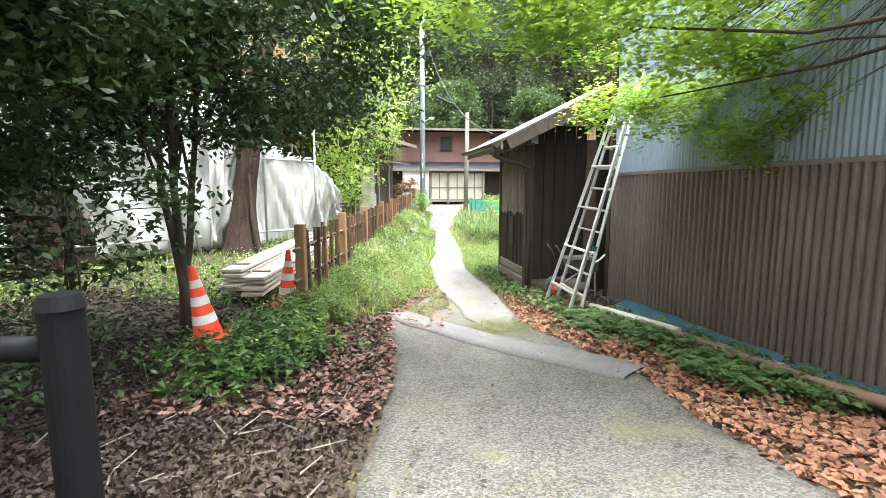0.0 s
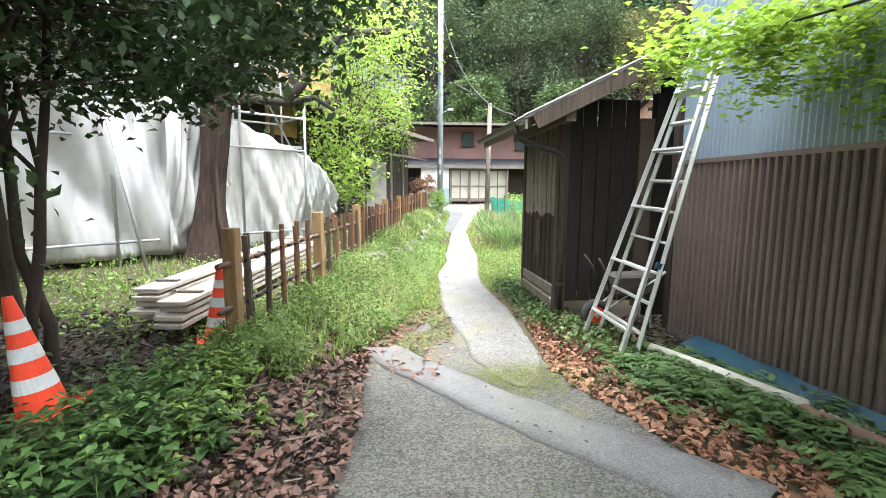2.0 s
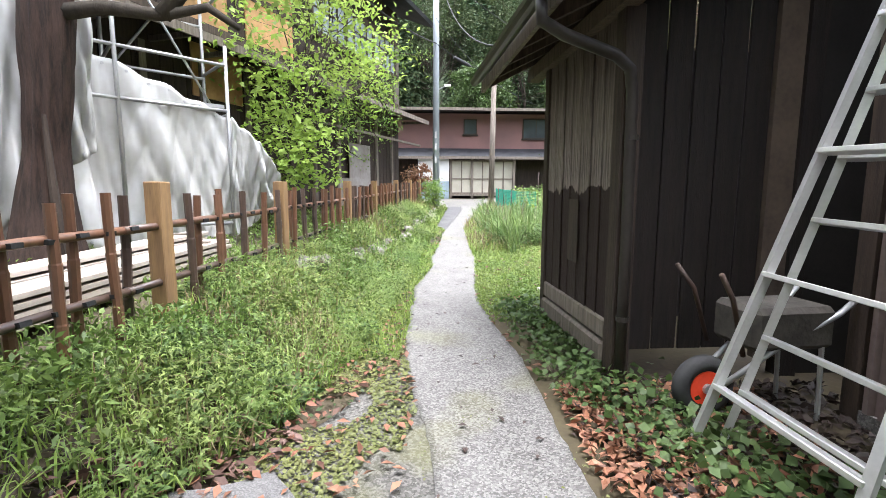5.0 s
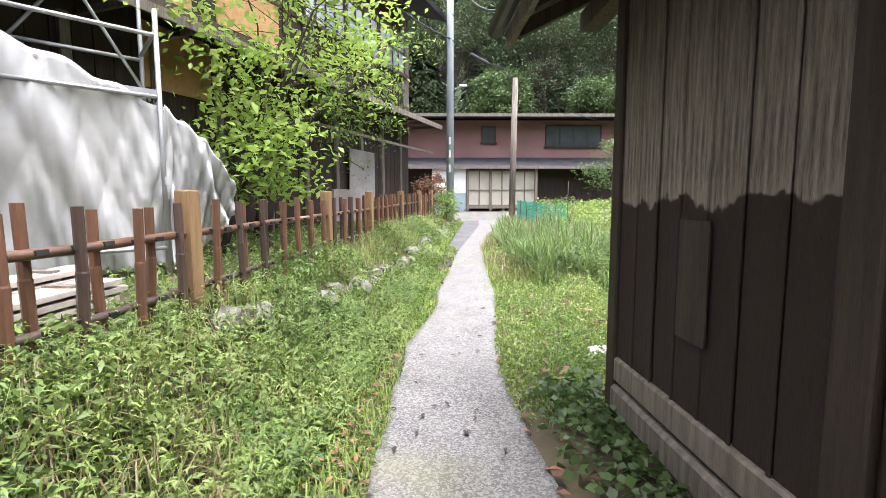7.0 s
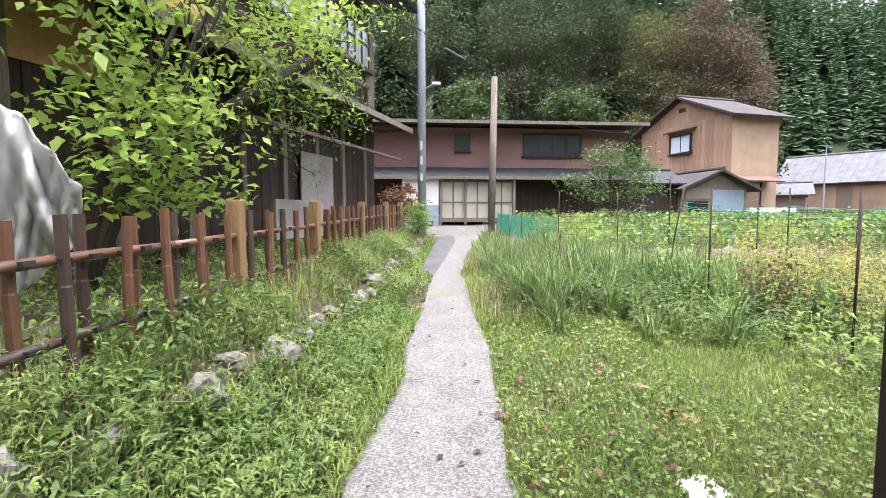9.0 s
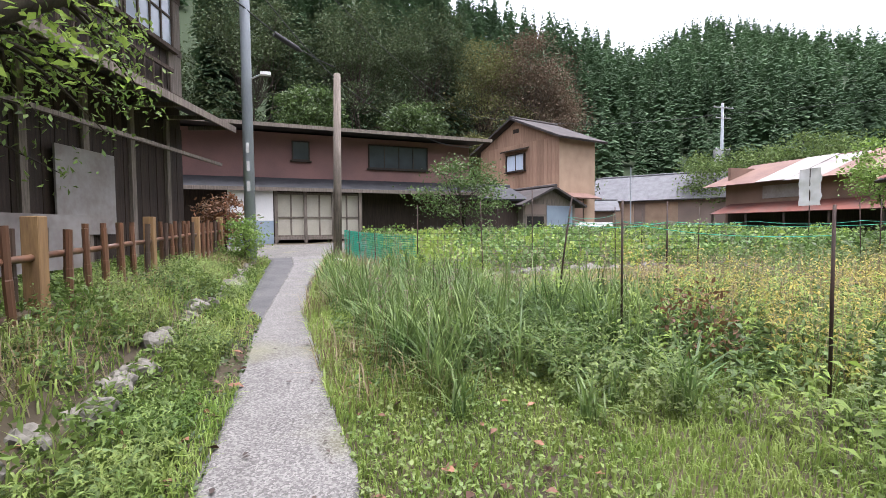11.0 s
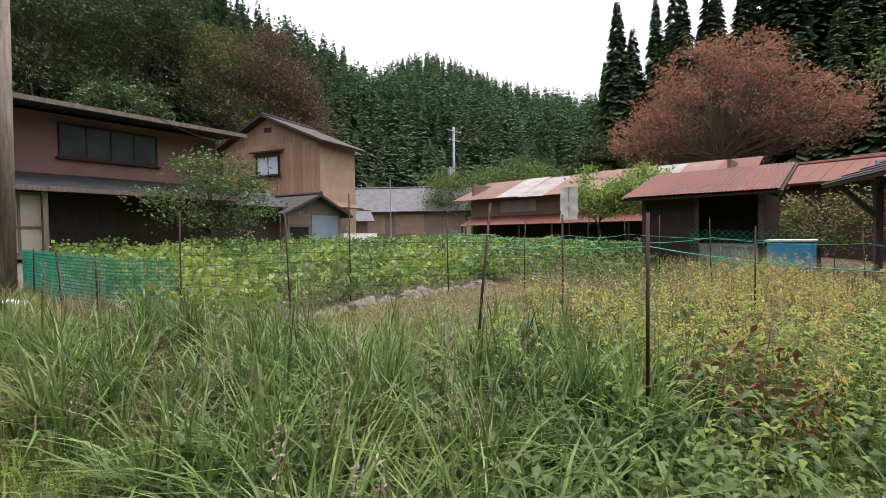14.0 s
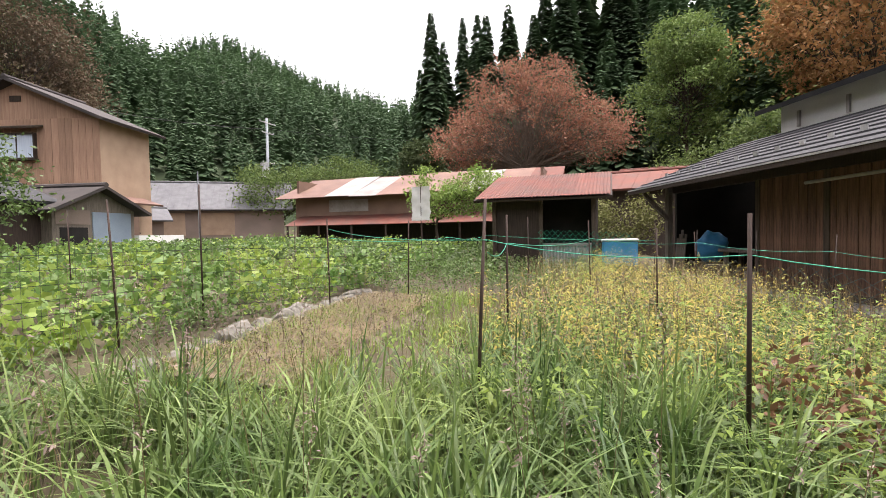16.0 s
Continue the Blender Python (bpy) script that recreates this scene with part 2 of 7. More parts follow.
mud_wall = mat("mud_wall", (0.2, 0.13, 0.095), (0.13, 0.085, 0.065), 0.9, scale=1.0, fine=25, bump=0.3)
beige_wall = mat("beige_wall", (0.24, 0.185, 0.155), (0.18, 0.14, 0.115), 0.85, scale=0.8, fine=25, bump=0.2)
white_wall = mat("white_wall", (0.62, 0.62, 0.6), (0.48, 0.48, 0.46), 0.8, scale=1.0, fine=30, bump=0.15)
blue_grey = mat("blue_grey_metal", (0.29, 0.36, 0.43), (0.22, 0.28, 0.35), 0.4, 0.2, scale=1.2, fine=40, bump=0.1, spec=0.5)
brown_metal = mat("brown_metal", (0.175, 0.132, 0.12), (0.105, 0.078, 0.07), 0.38, 0.1, scale=1.0, fine=30, bump=0.1, spec=0.5)
rust = mat("rust_metal", (0.16, 0.05, 0.034), (0.1, 0.055, 0.045), 0.75, 0.1, scale=1.2, fine=12, bump=0.3)
rust_dark = mat("rust_dark", (0.13, 0.075, 0.06), (0.2, 0.12, 0.09), 0.75, 0.1, scale=1.0, fine=12, bump=0.3)
galv = mat("galvanised", (0.5, 0.5, 0.5), (0.36, 0.36, 0.36), 0.45, 0.6, scale=3, fine=40, bump=0.1)
zinc = mat("pale_sheet", (0.29, 0.275, 0.26), (0.19, 0.165, 0.15), 0.6, 0.1, scale=1.2, fine=12, bump=0.2)
slate = mat("slate", (0.055, 0.056, 0.06), (0.03, 0.031, 0.033), 0.75, scale=2, fine=30, bump=0.3, spec=0.2)
dark_roof = mat("dark_roof", (0.032, 0.029, 0.028), (0.06, 0.05, 0.046), 0.85, scale=1.5, fine=30, bump=0.3)
grey_tile = mat("grey_tile", (0.13, 0.132, 0.137), (0.08, 0.08, 0.086), 0.75, scale=2, fine=30, bump=0.3)
# near-black colour standing in for the shade inside openings
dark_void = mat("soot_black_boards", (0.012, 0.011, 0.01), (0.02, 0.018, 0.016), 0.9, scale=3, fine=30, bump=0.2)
glass = mat("window_glass", (0.05, 0.06, 0.07), (0.03, 0.035, 0.04), 0.08, scale=1, fine=3, bump=0.02, spec=0.6)
# upper panes: the reflected pale sky is put into the glass colour
pale_glass = mat("sky_lit_glass", (0.3, 0.34, 0.38), (0.2, 0.23, 0.27), 0.12, scale=1, fine=3, bump=0.02, spec=0.8)
curtain_mat = mat("curtain", (0.55, 0.62, 0.7), (0.4, 0.48, 0.58), 0.9, scale=3, fine=30, stretch=(12, 12, 0.3), bump=0.3)


def corrugated(bm, w, h, pitch, depth, m, flat=0.5, seg=6):
    """A ribbed sheet, w wide and h high, standing on m's x axis with ribs towards -y."""
    n = max(2, round(w / pitch)) * seg
    rows = []
    for i in range(n + 1):
        ph = (i % seg) / seg
        d = depth * (0.5 + 0.5 * math.sin(2 * math.pi * ph)) if flat == 0 else depth * (1 if 0.25 <= ph < 0.25 + flat else 0)
        rows.append((bm.verts.new(m @ Vector((w * i / n, -d, 0))), bm.verts.new(m @ Vector((w * i / n, -d, h)))))
    for a, b in zip(rows, rows[1:]):
        bm.faces.new((a[0], b[0], b[1], a[1]))
    return bm


def window(parent, m, w, h, frame_mat, pane_mat, depth=0.08, bars=1, sill=True):
    """A window in the x-z plane of m, facing -y: frame bars, panes and sill."""
    win = part("window", box(B(), 0, w, -0.045, -0.03, 0, h, m), pane_mat, parent)
    bm = B()
    t = 0.05
    for a, b, c, d in ((-t, 0, -t, h + t), (w, w + t, -t, h + t), (0, w, -t, 0), (0, w, h, h + t)):
        box(bm, a, b, -depth, 0.06, c, d, m)
    for k in range(bars):
        xx = w * (k + 1) / (bars + 1)
        box(bm, xx - 0.02, xx + 0.02, -0.07, -0.045, 0, h, m)
    part("window_frame", bm, frame_mat, win)
    if sill:
        part("window_sill", box(B(), -0.12, w + 0.12, -depth - 0.06, 0.0, -t - 0.06, -t, m), frame_mat, win)
    return win


def planks(parent, m, n, w, h, thick, material, name="plank", seed=1, gap=0.006, dz=0.0):
    """Upright boards side by side along m's x axis, each its own piece on one shared mesh."""
    bm = box(B(), gap, w - gap, -thick, 0, 0, h, bevel=0.004)
    me = bpy.data.meshes.new(name)
    bm.to_mesh(me)
    bm.free()
    me.materials.append(material)
    rnd = random.Random(seed)
    for i in range(n):
        ob = new(name, me)
        ob.parent = parent
        ob.matrix_local = m @ pose(i * w, rnd.uniform(-0.006, 0.004), rnd.uniform(-dz, dz), 0, 0, rnd.uniform(-0.4, 0.4))


def roof_ribs(parent, c0, c1, c2, c3, n, material, name="roof_rib", r=0.02):
    """Raised seams down a roof plane: c0-c1 is the eave, c3-c2 the ridge."""
    bm = B()
    c0, c1, c2, c3 = (Vector(c) for c in (c0, c1, c2, c3))
    for i in range(n + 1):
        s = i / n
        a, b = c0.lerp(c1, s), c3.lerp(c2, s)
        cyl(bm, a, b, r, r, 5)
    return part(name, bm, material, parent)


def gabled(m, w, d, h, rise, over, wall_mat, roof_mat, label, category, ridge="x", name="house", thick=0.1, group="", ribs=0):
    """A house on m: w along x, d along y, walls h high, with a gabled roof. Returns the thing."""
    t = thing(name, m, label, category, group)
    bm = B()
    th = 0.15
    box(bm, 0, w, 0, th, -0.8, h)
    box(bm, 0, w, d - th, d, -0.8, h)
    box(bm, 0, th, th, d - th, -0.8, h)
    box(bm, w - th, w, th, d - th, -0.8, h)
    if ridge == "x":
        for a in (0, w - th):
            vs = [bm.verts.new(v) for v in ((a, 0, h), (a, d, h), (a, d / 2, h + rise), (a + th, 0, h), (a + th, d, h), (a + th, d / 2, h + rise))]
            bm.faces.new(vs[:3]), bm.faces.new(vs[3:][::-1])
            bm.faces.new((vs[0], vs[2], vs[5], vs[3])), bm.faces.new((vs[2], vs[1], vs[4], vs[5]))
    else:
        for a in (0, d - th):
            vs = [bm.verts.new(v) for v in ((0, a, h), (w, a, h), (w / 2, a, h + rise), (0, a + th, h), (w, a + th, h), (w / 2, a + th, h + rise))]
            bm.faces.new(vs[:3]), bm.faces.new(vs[3:][::-1])
            bm.faces.new((vs[0], vs[2], vs[5], vs[3])), bm.faces.new((vs[2], vs[1], vs[4], vs[5]))
    part("wall", bm, wall_mat, t)
    half = (d if ridge == "x" else w) / 2
    k = rise / half
    e = h - over * k + thick
    top = h + rise + thick
    if ridge == "x":
        q = [(-over, -over, e), (w + over, -over, e), (w + over, half, top), (-over, half, top)]
        p = [(w + over, d + over, e), (-over, d + over, e), (-over, half, top), (w + over, half, top)]
    else:
        q = [(-over, d + over, e), (-over, -over, e), (half, -over, top), (half, d + over, top)]
        p = [(w + over, -over, e), (w + over, d + over, e), (half, d + over, top), (half, -over, top)]
    for c in (q, p):
        r = part("roof", slab(B(), c, thick), roof_mat, t)
        if ribs:
            roof_ribs(r, *c, ribs, roof_mat)
    rb = B()
    if ridge == "x":
        cyl(rb, (-over, half, top + 0.02), (w + over, half, top + 0.02), 0.1, 0.1, 8)
    else:
        cyl(rb, (half, -over, top + 0.02), (half, d + over, top + 0.02), 0.1, 0.1, 8)
    part("ridge_cap", rb, roof_mat, t)
    return t


# ---- the corrugated storehouse beside the lane ----
def storehouse():
    m = pose(2.56, 7.15, -0.25, 0, 0, 8.5)
    t = thing("storehouse", m, "tall storehouse clad in blue-grey and brown ribbed metal sheet", "storehouse")
    L, H = 13.0, 4.7
    bm = B()
    box(bm, 0.06, 0.2, -L, 0, 0.0, H)
    box(bm, 0.2, 4.7, -0.15, 0, 0, H)
    box(bm, 0.2, 4.7, -L, -L + 0.15, 0, H)
    box(bm, 4.55, 4.7, -L + 0.15, -0.15, 0, H)
    part("wall", bm, dark_wood, t)
    part("roof", slab(B(), [(-0.2, 0.2, H), (-0.2, -L - 0.2, H), (4.9, -L - 0.2, H + 0.5), (4.9, 0.2, H + 0.5)], 0.1), dark_roof, t)
    side = Matrix.Rotation(radians(-90), 4, "Z")
    zj = 1.98
    for i in range(13):
        low = corrugated(B(), 1.02, zj - 0.15, 0.085, 0.03, Matrix.Translation((-0.0 - 0.004 * (i % 2), -i * 1.0, 0.15)) @ side, flat=0.45, seg=6)
        part("metal_sheet", low, brown_metal, t, "dark brown ribbed metal sheet")
        up = corrugated(B(), 1.02, H - zj, 0.06, 0.018, Matrix.Translation((0.03 - 0.004 * (i % 2), -i * 1.0, zj)) @ side, flat=0, seg=6)
        part("metal_sheet", up, blue_grey, t, "blue-grey corrugated metal sheet")
    part("flashing", box(B(), -0.036, 0.03, -L, 0, zj - 0.03, zj + 0.012), brown_metal, t)
    part("corner_post", box(B(), -0.03, 0.1, 0.0, 0.1, 0.0, H), dark_wood, t)
    part("footing", box(B(), -0.02, 0.2, -L, 0, -0.6, 0.15), concrete, t, "grey concrete footing")
    return t


storehouse()


# ---- the small shed with the lean-to roof ----
def paint_worn():
    """Dark brown paint up to a ragged line at breast height, bare silvery wood above it, darker again towards the top.
    """
    m = mat("worn_boards", (0.3, 0.255, 0.22), (0.07, 0.055, 0.045), 0.85, scale=7, fine=45, stretch=(7, 7, 0.45), bump=0.9, spread=0.25)
    n, l = m.node_tree.nodes, m.node_tree.links
    hs = next(k for k in n if k.type == "HUE_SAT")
    src = hs.inputs["Color"].links[0].from_socket
    geo = next(k for k in n if k.type == "NEW_GEOMETRY")
    sep = n.new("ShaderNodeSeparateXYZ")
    l.new(geo.outputs["Position"], sep.inputs[0])
    ns = n.new("ShaderNodeTexNoise")
    ns.inputs["Scale"].default_value, ns.inputs["Detail"].default_value = 7, 3
    l.new(geo.outputs["Position"], ns.inputs["Vector"])
    ad = n.new("ShaderNodeMath")
    ad.operation = "MULTIPLY_ADD"
    ad.inputs[1].default_value = 0.22
    l.new(ns.outputs["Fac"], ad.inputs[0])
    l.new(sep.outputs["Z"], ad.inputs[2])
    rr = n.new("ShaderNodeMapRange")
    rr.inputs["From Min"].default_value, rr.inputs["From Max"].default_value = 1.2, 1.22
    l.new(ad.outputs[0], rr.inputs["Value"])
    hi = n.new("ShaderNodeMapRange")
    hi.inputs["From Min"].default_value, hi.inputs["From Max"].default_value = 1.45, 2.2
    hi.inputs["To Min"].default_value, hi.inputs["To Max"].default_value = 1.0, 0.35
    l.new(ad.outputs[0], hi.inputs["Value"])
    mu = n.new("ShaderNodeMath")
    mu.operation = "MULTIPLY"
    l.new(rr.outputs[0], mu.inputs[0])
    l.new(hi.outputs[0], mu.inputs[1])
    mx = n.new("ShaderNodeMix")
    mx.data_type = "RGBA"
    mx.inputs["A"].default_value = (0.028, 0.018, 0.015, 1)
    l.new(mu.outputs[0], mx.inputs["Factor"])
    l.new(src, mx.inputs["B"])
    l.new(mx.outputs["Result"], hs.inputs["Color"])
    return m


worn_boards = paint_worn()
# dark wood taken near black for the shade under the lean-to roof
shed_shade = mat("sooty_boards", (0.016, 0.011, 0.009), (0.007, 0.0055, 0.005), 0.8, scale=5, fine=40, stretch=(6, 6, 0.5), bump=0.5)
pipe_dark = mat("dark_pipe", (0.03, 0.024, 0.021), (0.018, 0.015, 0.013), 0.45, scale=5, fine=40, bump=0.1, spec=0.4)


clay_wall = mat("clay_wall", (0.085, 0.062, 0.045), (0.045, 0.033, 0.026), 0.9, scale=3, fine=30, bump=0.4)


def small_shed():
    m = pose(1.38, 7.7, -0.1, 0, 0, 8.5)
    t = thing("shed", m, "small weathered plank shed with a lean-to roof", "shed")
    side = Matrix.Rotation(radians(-90), 4, "Z")
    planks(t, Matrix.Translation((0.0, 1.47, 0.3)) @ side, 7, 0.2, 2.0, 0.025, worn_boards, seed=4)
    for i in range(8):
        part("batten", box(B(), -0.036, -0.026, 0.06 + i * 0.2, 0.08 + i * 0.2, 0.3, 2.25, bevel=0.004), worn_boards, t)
    for y0, y1, nm in ((-0.06, 0.07, "post"), (1.46, 1.57, "post")):
        part(nm, box(B(), -0.05, 0.08, y0, y1, -0.25, 2.32, bevel=0.008), dark_wood, t)
    part("sill", box(B(), -0.05, 0.06, 0.07, 1.46, 0.17, 0.31, bevel=0.012), grey_wood, t, "cracked grey sill beam")
    part("sill", box(B(), -0.07, 0.05, 0.07, 1.46, 0.0, 0.155, bevel=0.02), grey_wood, t, "splintered grey sill beam")
    part("patch", box(B(), -0.05, -0.042, 0.62, 0.83, 0.62, 1.12), dark_wood, t, "brown board patch")
    # end wall towards the lane's start: upright boards, eave shade put into their colour
    planks(t, Matrix.Translation((0.08, 0.02, 0.12)), 5, 0.18, 2.5, 0.02, shed_shade, seed=5)
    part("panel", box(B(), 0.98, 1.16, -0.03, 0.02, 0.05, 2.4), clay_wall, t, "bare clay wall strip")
    part("post", box(B(), 1.16, 1.28, -0.06, 0.06, -0.2, 2.7), shed_shade, t)
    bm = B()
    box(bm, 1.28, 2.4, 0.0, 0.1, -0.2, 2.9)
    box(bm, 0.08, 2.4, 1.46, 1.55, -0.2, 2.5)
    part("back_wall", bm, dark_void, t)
    # roof
    e, k = 2.34, math.tan(radians(26))
    x0, x1, y0, y1 = -0.6, 1.9, -0.42, 2.1
    z = lambda x: e + (x - x0) * k
    roof = part("roof", slab(B(), [(x0, y1, z(x0)), (x0, y0, z(x0)), (x1, y0, z(x1)), (x1, y1, z(x1))], 0.035), zinc, t, "weathered pale sheet roof")
    roof_ribs(roof, (x0, y1, e), (x0, y0, e), (x1, y0, z(x1)), (x1, y1, z(x1)), 9, zinc, "roof_seam", 0.014)
    for i in range(6):
        yy = y0 + 0.12 + i * (y1 - y0 - 0.24) / 5
        part("rafter", slab(B(), [(x0 + 0.05, yy + 0.035, z(x0) - 0.03), (x0 + 0.05, yy - 0.035, z(x0) - 0.03), (x1, yy - 0.035, z(x1) - 0.03), (x1, yy + 0.035, z(x1) - 0.03)], 0.085), old_wood, t)
    part("bargeboard", slab(B(), [(x0 + 0.1, y0 + 0.03, z(x0) + 0.02), (x0 + 0.1, y0 - 0.0, z(x0) + 0.02), (x1, y0 - 0.0, z(x1) - 0.03), (x1, y0 + 0.03, z(x1) - 0.03)], 0.17), old_wood, t, "weathered brown bargeboard")
    part("purlin", box(B(), -0.1, 0.02, y0 + 0.04, y1 - 0.05, 2.3, 2.42), old_wood, t)
    part("fascia", box(B(), x0 + 0.02, x0 + 0.05, y0, y1, e - 0.14, e - 0.035), grey_wood, t)
    # gutter and downpipe
    bm = B()
    prof = [(x0 - 0.05 + 0.055 * math.cos(a), e - 0.05 + 0.055 * math.sin(a)) for a in np.linspace(math.pi, 2 * math.pi, 7)]
    for a, b in zip(prof, prof[1:]):
        vs = [bm.verts.new(c) for c in ((a[0], y0, a[1]), (b[0], y0, b[1]), (b[0], y1, b[1] + 0.03), (a[0], y1, a[1] + 0.03))]
        bm.faces.new(vs)
    part("gutter", bm, pipe_dark, t, "dark brown half-round gutter")
    bm = B()
    tube(bm, [(x0 - 0.05, y0 + 0.12, e - 0.1), (x0 - 0.04, y0 + 0.13, e - 0.22), (x0 + 0.1, y0 + 0.16, e - 0.28), (-0.16, -0.18, e - 0.36), (-0.04, -0.12, e - 0.42), (-0.01, -0.1, e - 0.56), (0.0, -0.1, 0.9), (0.0, -0.1, -0.2)], 0.036, 10)
    part("downpipe", bm, pipe_dark, t, "dark brown downpipe", True)
    for zz in (0.35, 1.5):
        part("clip", cyl(B(), (0.0, -0.1, zz), (0.0, -0.1, zz + 0.03), 0.043, 0.043, 10), pipe_dark, t)
    return t


small_shed()

# ---- houses round the garden ----
screen_mat = mat("screen_paper", (0.42, 0.4, 0.32), (0.33, 0.31, 0.25), 0.8, scale=2, fine=20, bump=0.1)


def pink_house():
    m = pose(-6.0, 28.5, 0.55, 0, 0, 7)
    t = thing("farmhouse", m, "long two-storey farmhouse with pinkish plaster and dark eaves", "house")
    W, D = 14.2, 7
    bm = B()
    part("wall", box(B(), 0, W, 1.2, 1.35, 2.6, 4.55), pink_wall, t, "pinkish brown upper wall")
    box(bm, W - 0.15, W, 1.35, D, -0.5, 4.55)
    box(bm, 0, 0.15, 1.35, D, -0.5, 4.55)
    box(bm, 0.15, W - 0.15, D - 0.15, D, -0.5, 4.55)
    part("back_wall", bm, pink_wall, t)
    part("wall", box(B(), 0, W, 1.18, 1.3, -0.6, 2.6), dark_wood, t, "dark board lower wall")
    part("roof", slab(B(), [(-0.7, -0.15, 4.62), (W + 0.5, -0.15, 4.62), (W + 0.5, 4.2, 5.0), (-0.7, 4.2, 5.0)], 0.1), dark_roof, t)
    part("roof", slab(B(), [(W + 0.5, 8, 4.62), (-0.7, 8, 4.62), (-0.7, 4.2, 5.0), (W + 0.5, 4.2, 5.0)], 0.1), dark_roof, t)
    part("fascia", box(B(), -0.7, W + 0.5, -0.19, -0.15, 4.5, 4.64), grey_wood, t)
    part("lower_roof", slab(B(), [(-0.4, -0.1, 2.2), (W + 0.6, -0.1, 2.2), (W + 0.6, 1.2, 2.72), (-0.4, 1.2, 2.72)], 0.1), slate, t, "dark lower pent roof")
    part("lower_fascia", box(B(), -0.4, W + 0.6, -0.13, -0.1, 2.08, 2.22), grey_wood, t)
    # sliding screens under the eave
    for x0 in (5.3, 6.4, 7.5, 8.6):
        part("post", box(B(), x0 - 0.06, x0 + 0.06, 0.05, 0.17, -0.5, 2.12), grey_wood, t)
    for i, x0 in enumerate((5.36, 6.46, 7.56)):
        s = part("screen", box(B(), x0 + 0.02, x0 + 1.0, 0.3, 0.34, 0.38, 2.0), screen_mat, t, "faded sliding screen")
        bm = B()
        for a, b, c, d in ((0, 1.02, 0.3, 0.38), (0, 1.02, 1.05, 1.11), (0, 1.02, 1.98, 2.06), (0.48, 0.54, 0.38, 1.98)):
            box(bm, x0 + a, x0 + b, 0.26, 0.3, c, d)
        part("screen_frame", bm, grey_wood, s)
    part("veranda_floor", box(B(), 5.2, 9.0, 0.05, 1.2, 0.2, 0.3), grey_wood, t)
    part("annex_wall", box(B(), 3.6, 5.2, 0.1, 1.2, 0.95, 2.1), white_wall, t, "whitewashed lean-to wall")
    part("annex_wall", box(B(), 3.6, 5.2, 0.1, 1.2, -0.5, 0.95), blue_grey, t, "grey sheet skirting")
    window(t, Matrix.Translation((9.3, 1.2, 3.3)), 2.7, 0.95, dark_wood, glass, bars=3)
    window(t, Matrix.Translation((6.1, 1.2, 3.5)), 0.6, 0.7, dark_wood, glass, bars=0)
    return t


pink_house()


def yellow_house():
    m = pose(14.6, 34.4, 0.7, 0, 0, 18)
    w, d, h, rise = 3.2, 7.2, 5.75, 1.55
    t = gabled(m, w, d, h, 0.0001 + rise, 0.55, tan_wall, dark_roof, "tan two-storey house with a low gabled roof", "house", ridge="x", thick=0.12)
    # upright boards on the gable side
    side = Matrix.Rotation(radians(-90), 4, "Z")
    planks(t, Matrix.Translation((0.0, d, 2.2)) @ side, 24, d / 24, 3.55, 0.02, tan_wood, seed=8)
    bm = B()
    n = 12
    for i in range(n):
        y0, y1 = d * i / n, d * (i + 1) / n
        hh = lambda y: h + rise * (1 - abs(y - d / 2) / (d / 2)) - 0.02
        vs = [bm.verts.new(c) for c in ((-0.02, y1, h), (-0.02, y0, h), (-0.02, y0, hh(y0)), (-0.02, y1, hh(y1)))]
        bm.faces.new(vs)
    part("gable_board", bm, tan_wood, t)
    window(t, Matrix.Translation((-0.03, 4.4, 4.1)) @ side, 1.6, 1.0, dark_wood, curtain_mat, depth=0.15, bars=1)
    part("window_hood", slab(B(), [(-0.4, 4.75, 5.38), (-0.4, 2.45, 5.38), (0.0, 2.45, 5.5), (0.0, 4.75, 5.5)], 0.08), old_wood, t)
    part("gable_vent", box(B(), -0.05, -0.02, 3.35, 3.85, 6.5, 6.75), dark_wood, t)
    window(t, Matrix.Translation((1.2, -0.02, 0.9)), 0.8, 1.2, dark_wood, glass, bars=1)
    part("porch_roof", slab(B(), [(0.1, -1.0, 2.15), (2.6, -1.0, 2.15), (2.6, 0, 2.5), (0.1, 0, 2.5)], 0.08), rust_dark, t)
    part("porch_wall", box(B(), 0.2, 1.1, -0.8, 0, -0.8, 2.15), mud_wall, t)
    return t


yellow_house()


def front_shed():
    m = pose(10.6, 31.0, 0.6, 0, 0, 12)
    t = gabled(m, 3.4, 2.6, 1.75, 0.75, 0.45, grey_wood, dark_roof, "small grey timber outhouse with a low gable", "outhouse", ridge="y", name="outhouse")
    part("door", box(B(), 1.5, 3.2, -0.04, 0, -0.3, 1.65), blue_grey, t, "bluish sheet door")
    part("gable_panel", box(B(), 0.1, 1.4, -0.03, 0, 1.2, 1.7), beige_wall, t)
    # dark plate on the wall in place of a shaded opening
    part("opening", box(B(), 0.25, 1.3, -0.02, 0.0, -0.3, 1.1), dark_void, t)
    part("low_wall", box(B(), 3.4, 6.0, -0.2, 0, -0.5, 0.8), white_wall, t)
    gabled(pose(7.6, 31.0, 0.6, 0, 0, 8), 3.0, 3, 2.0, 0.6, 0.4, dark_wood, slate, "dark timber lean-to joining the two houses", "outhouse", ridge="x", name="outhouse")
    return t


front_shed()


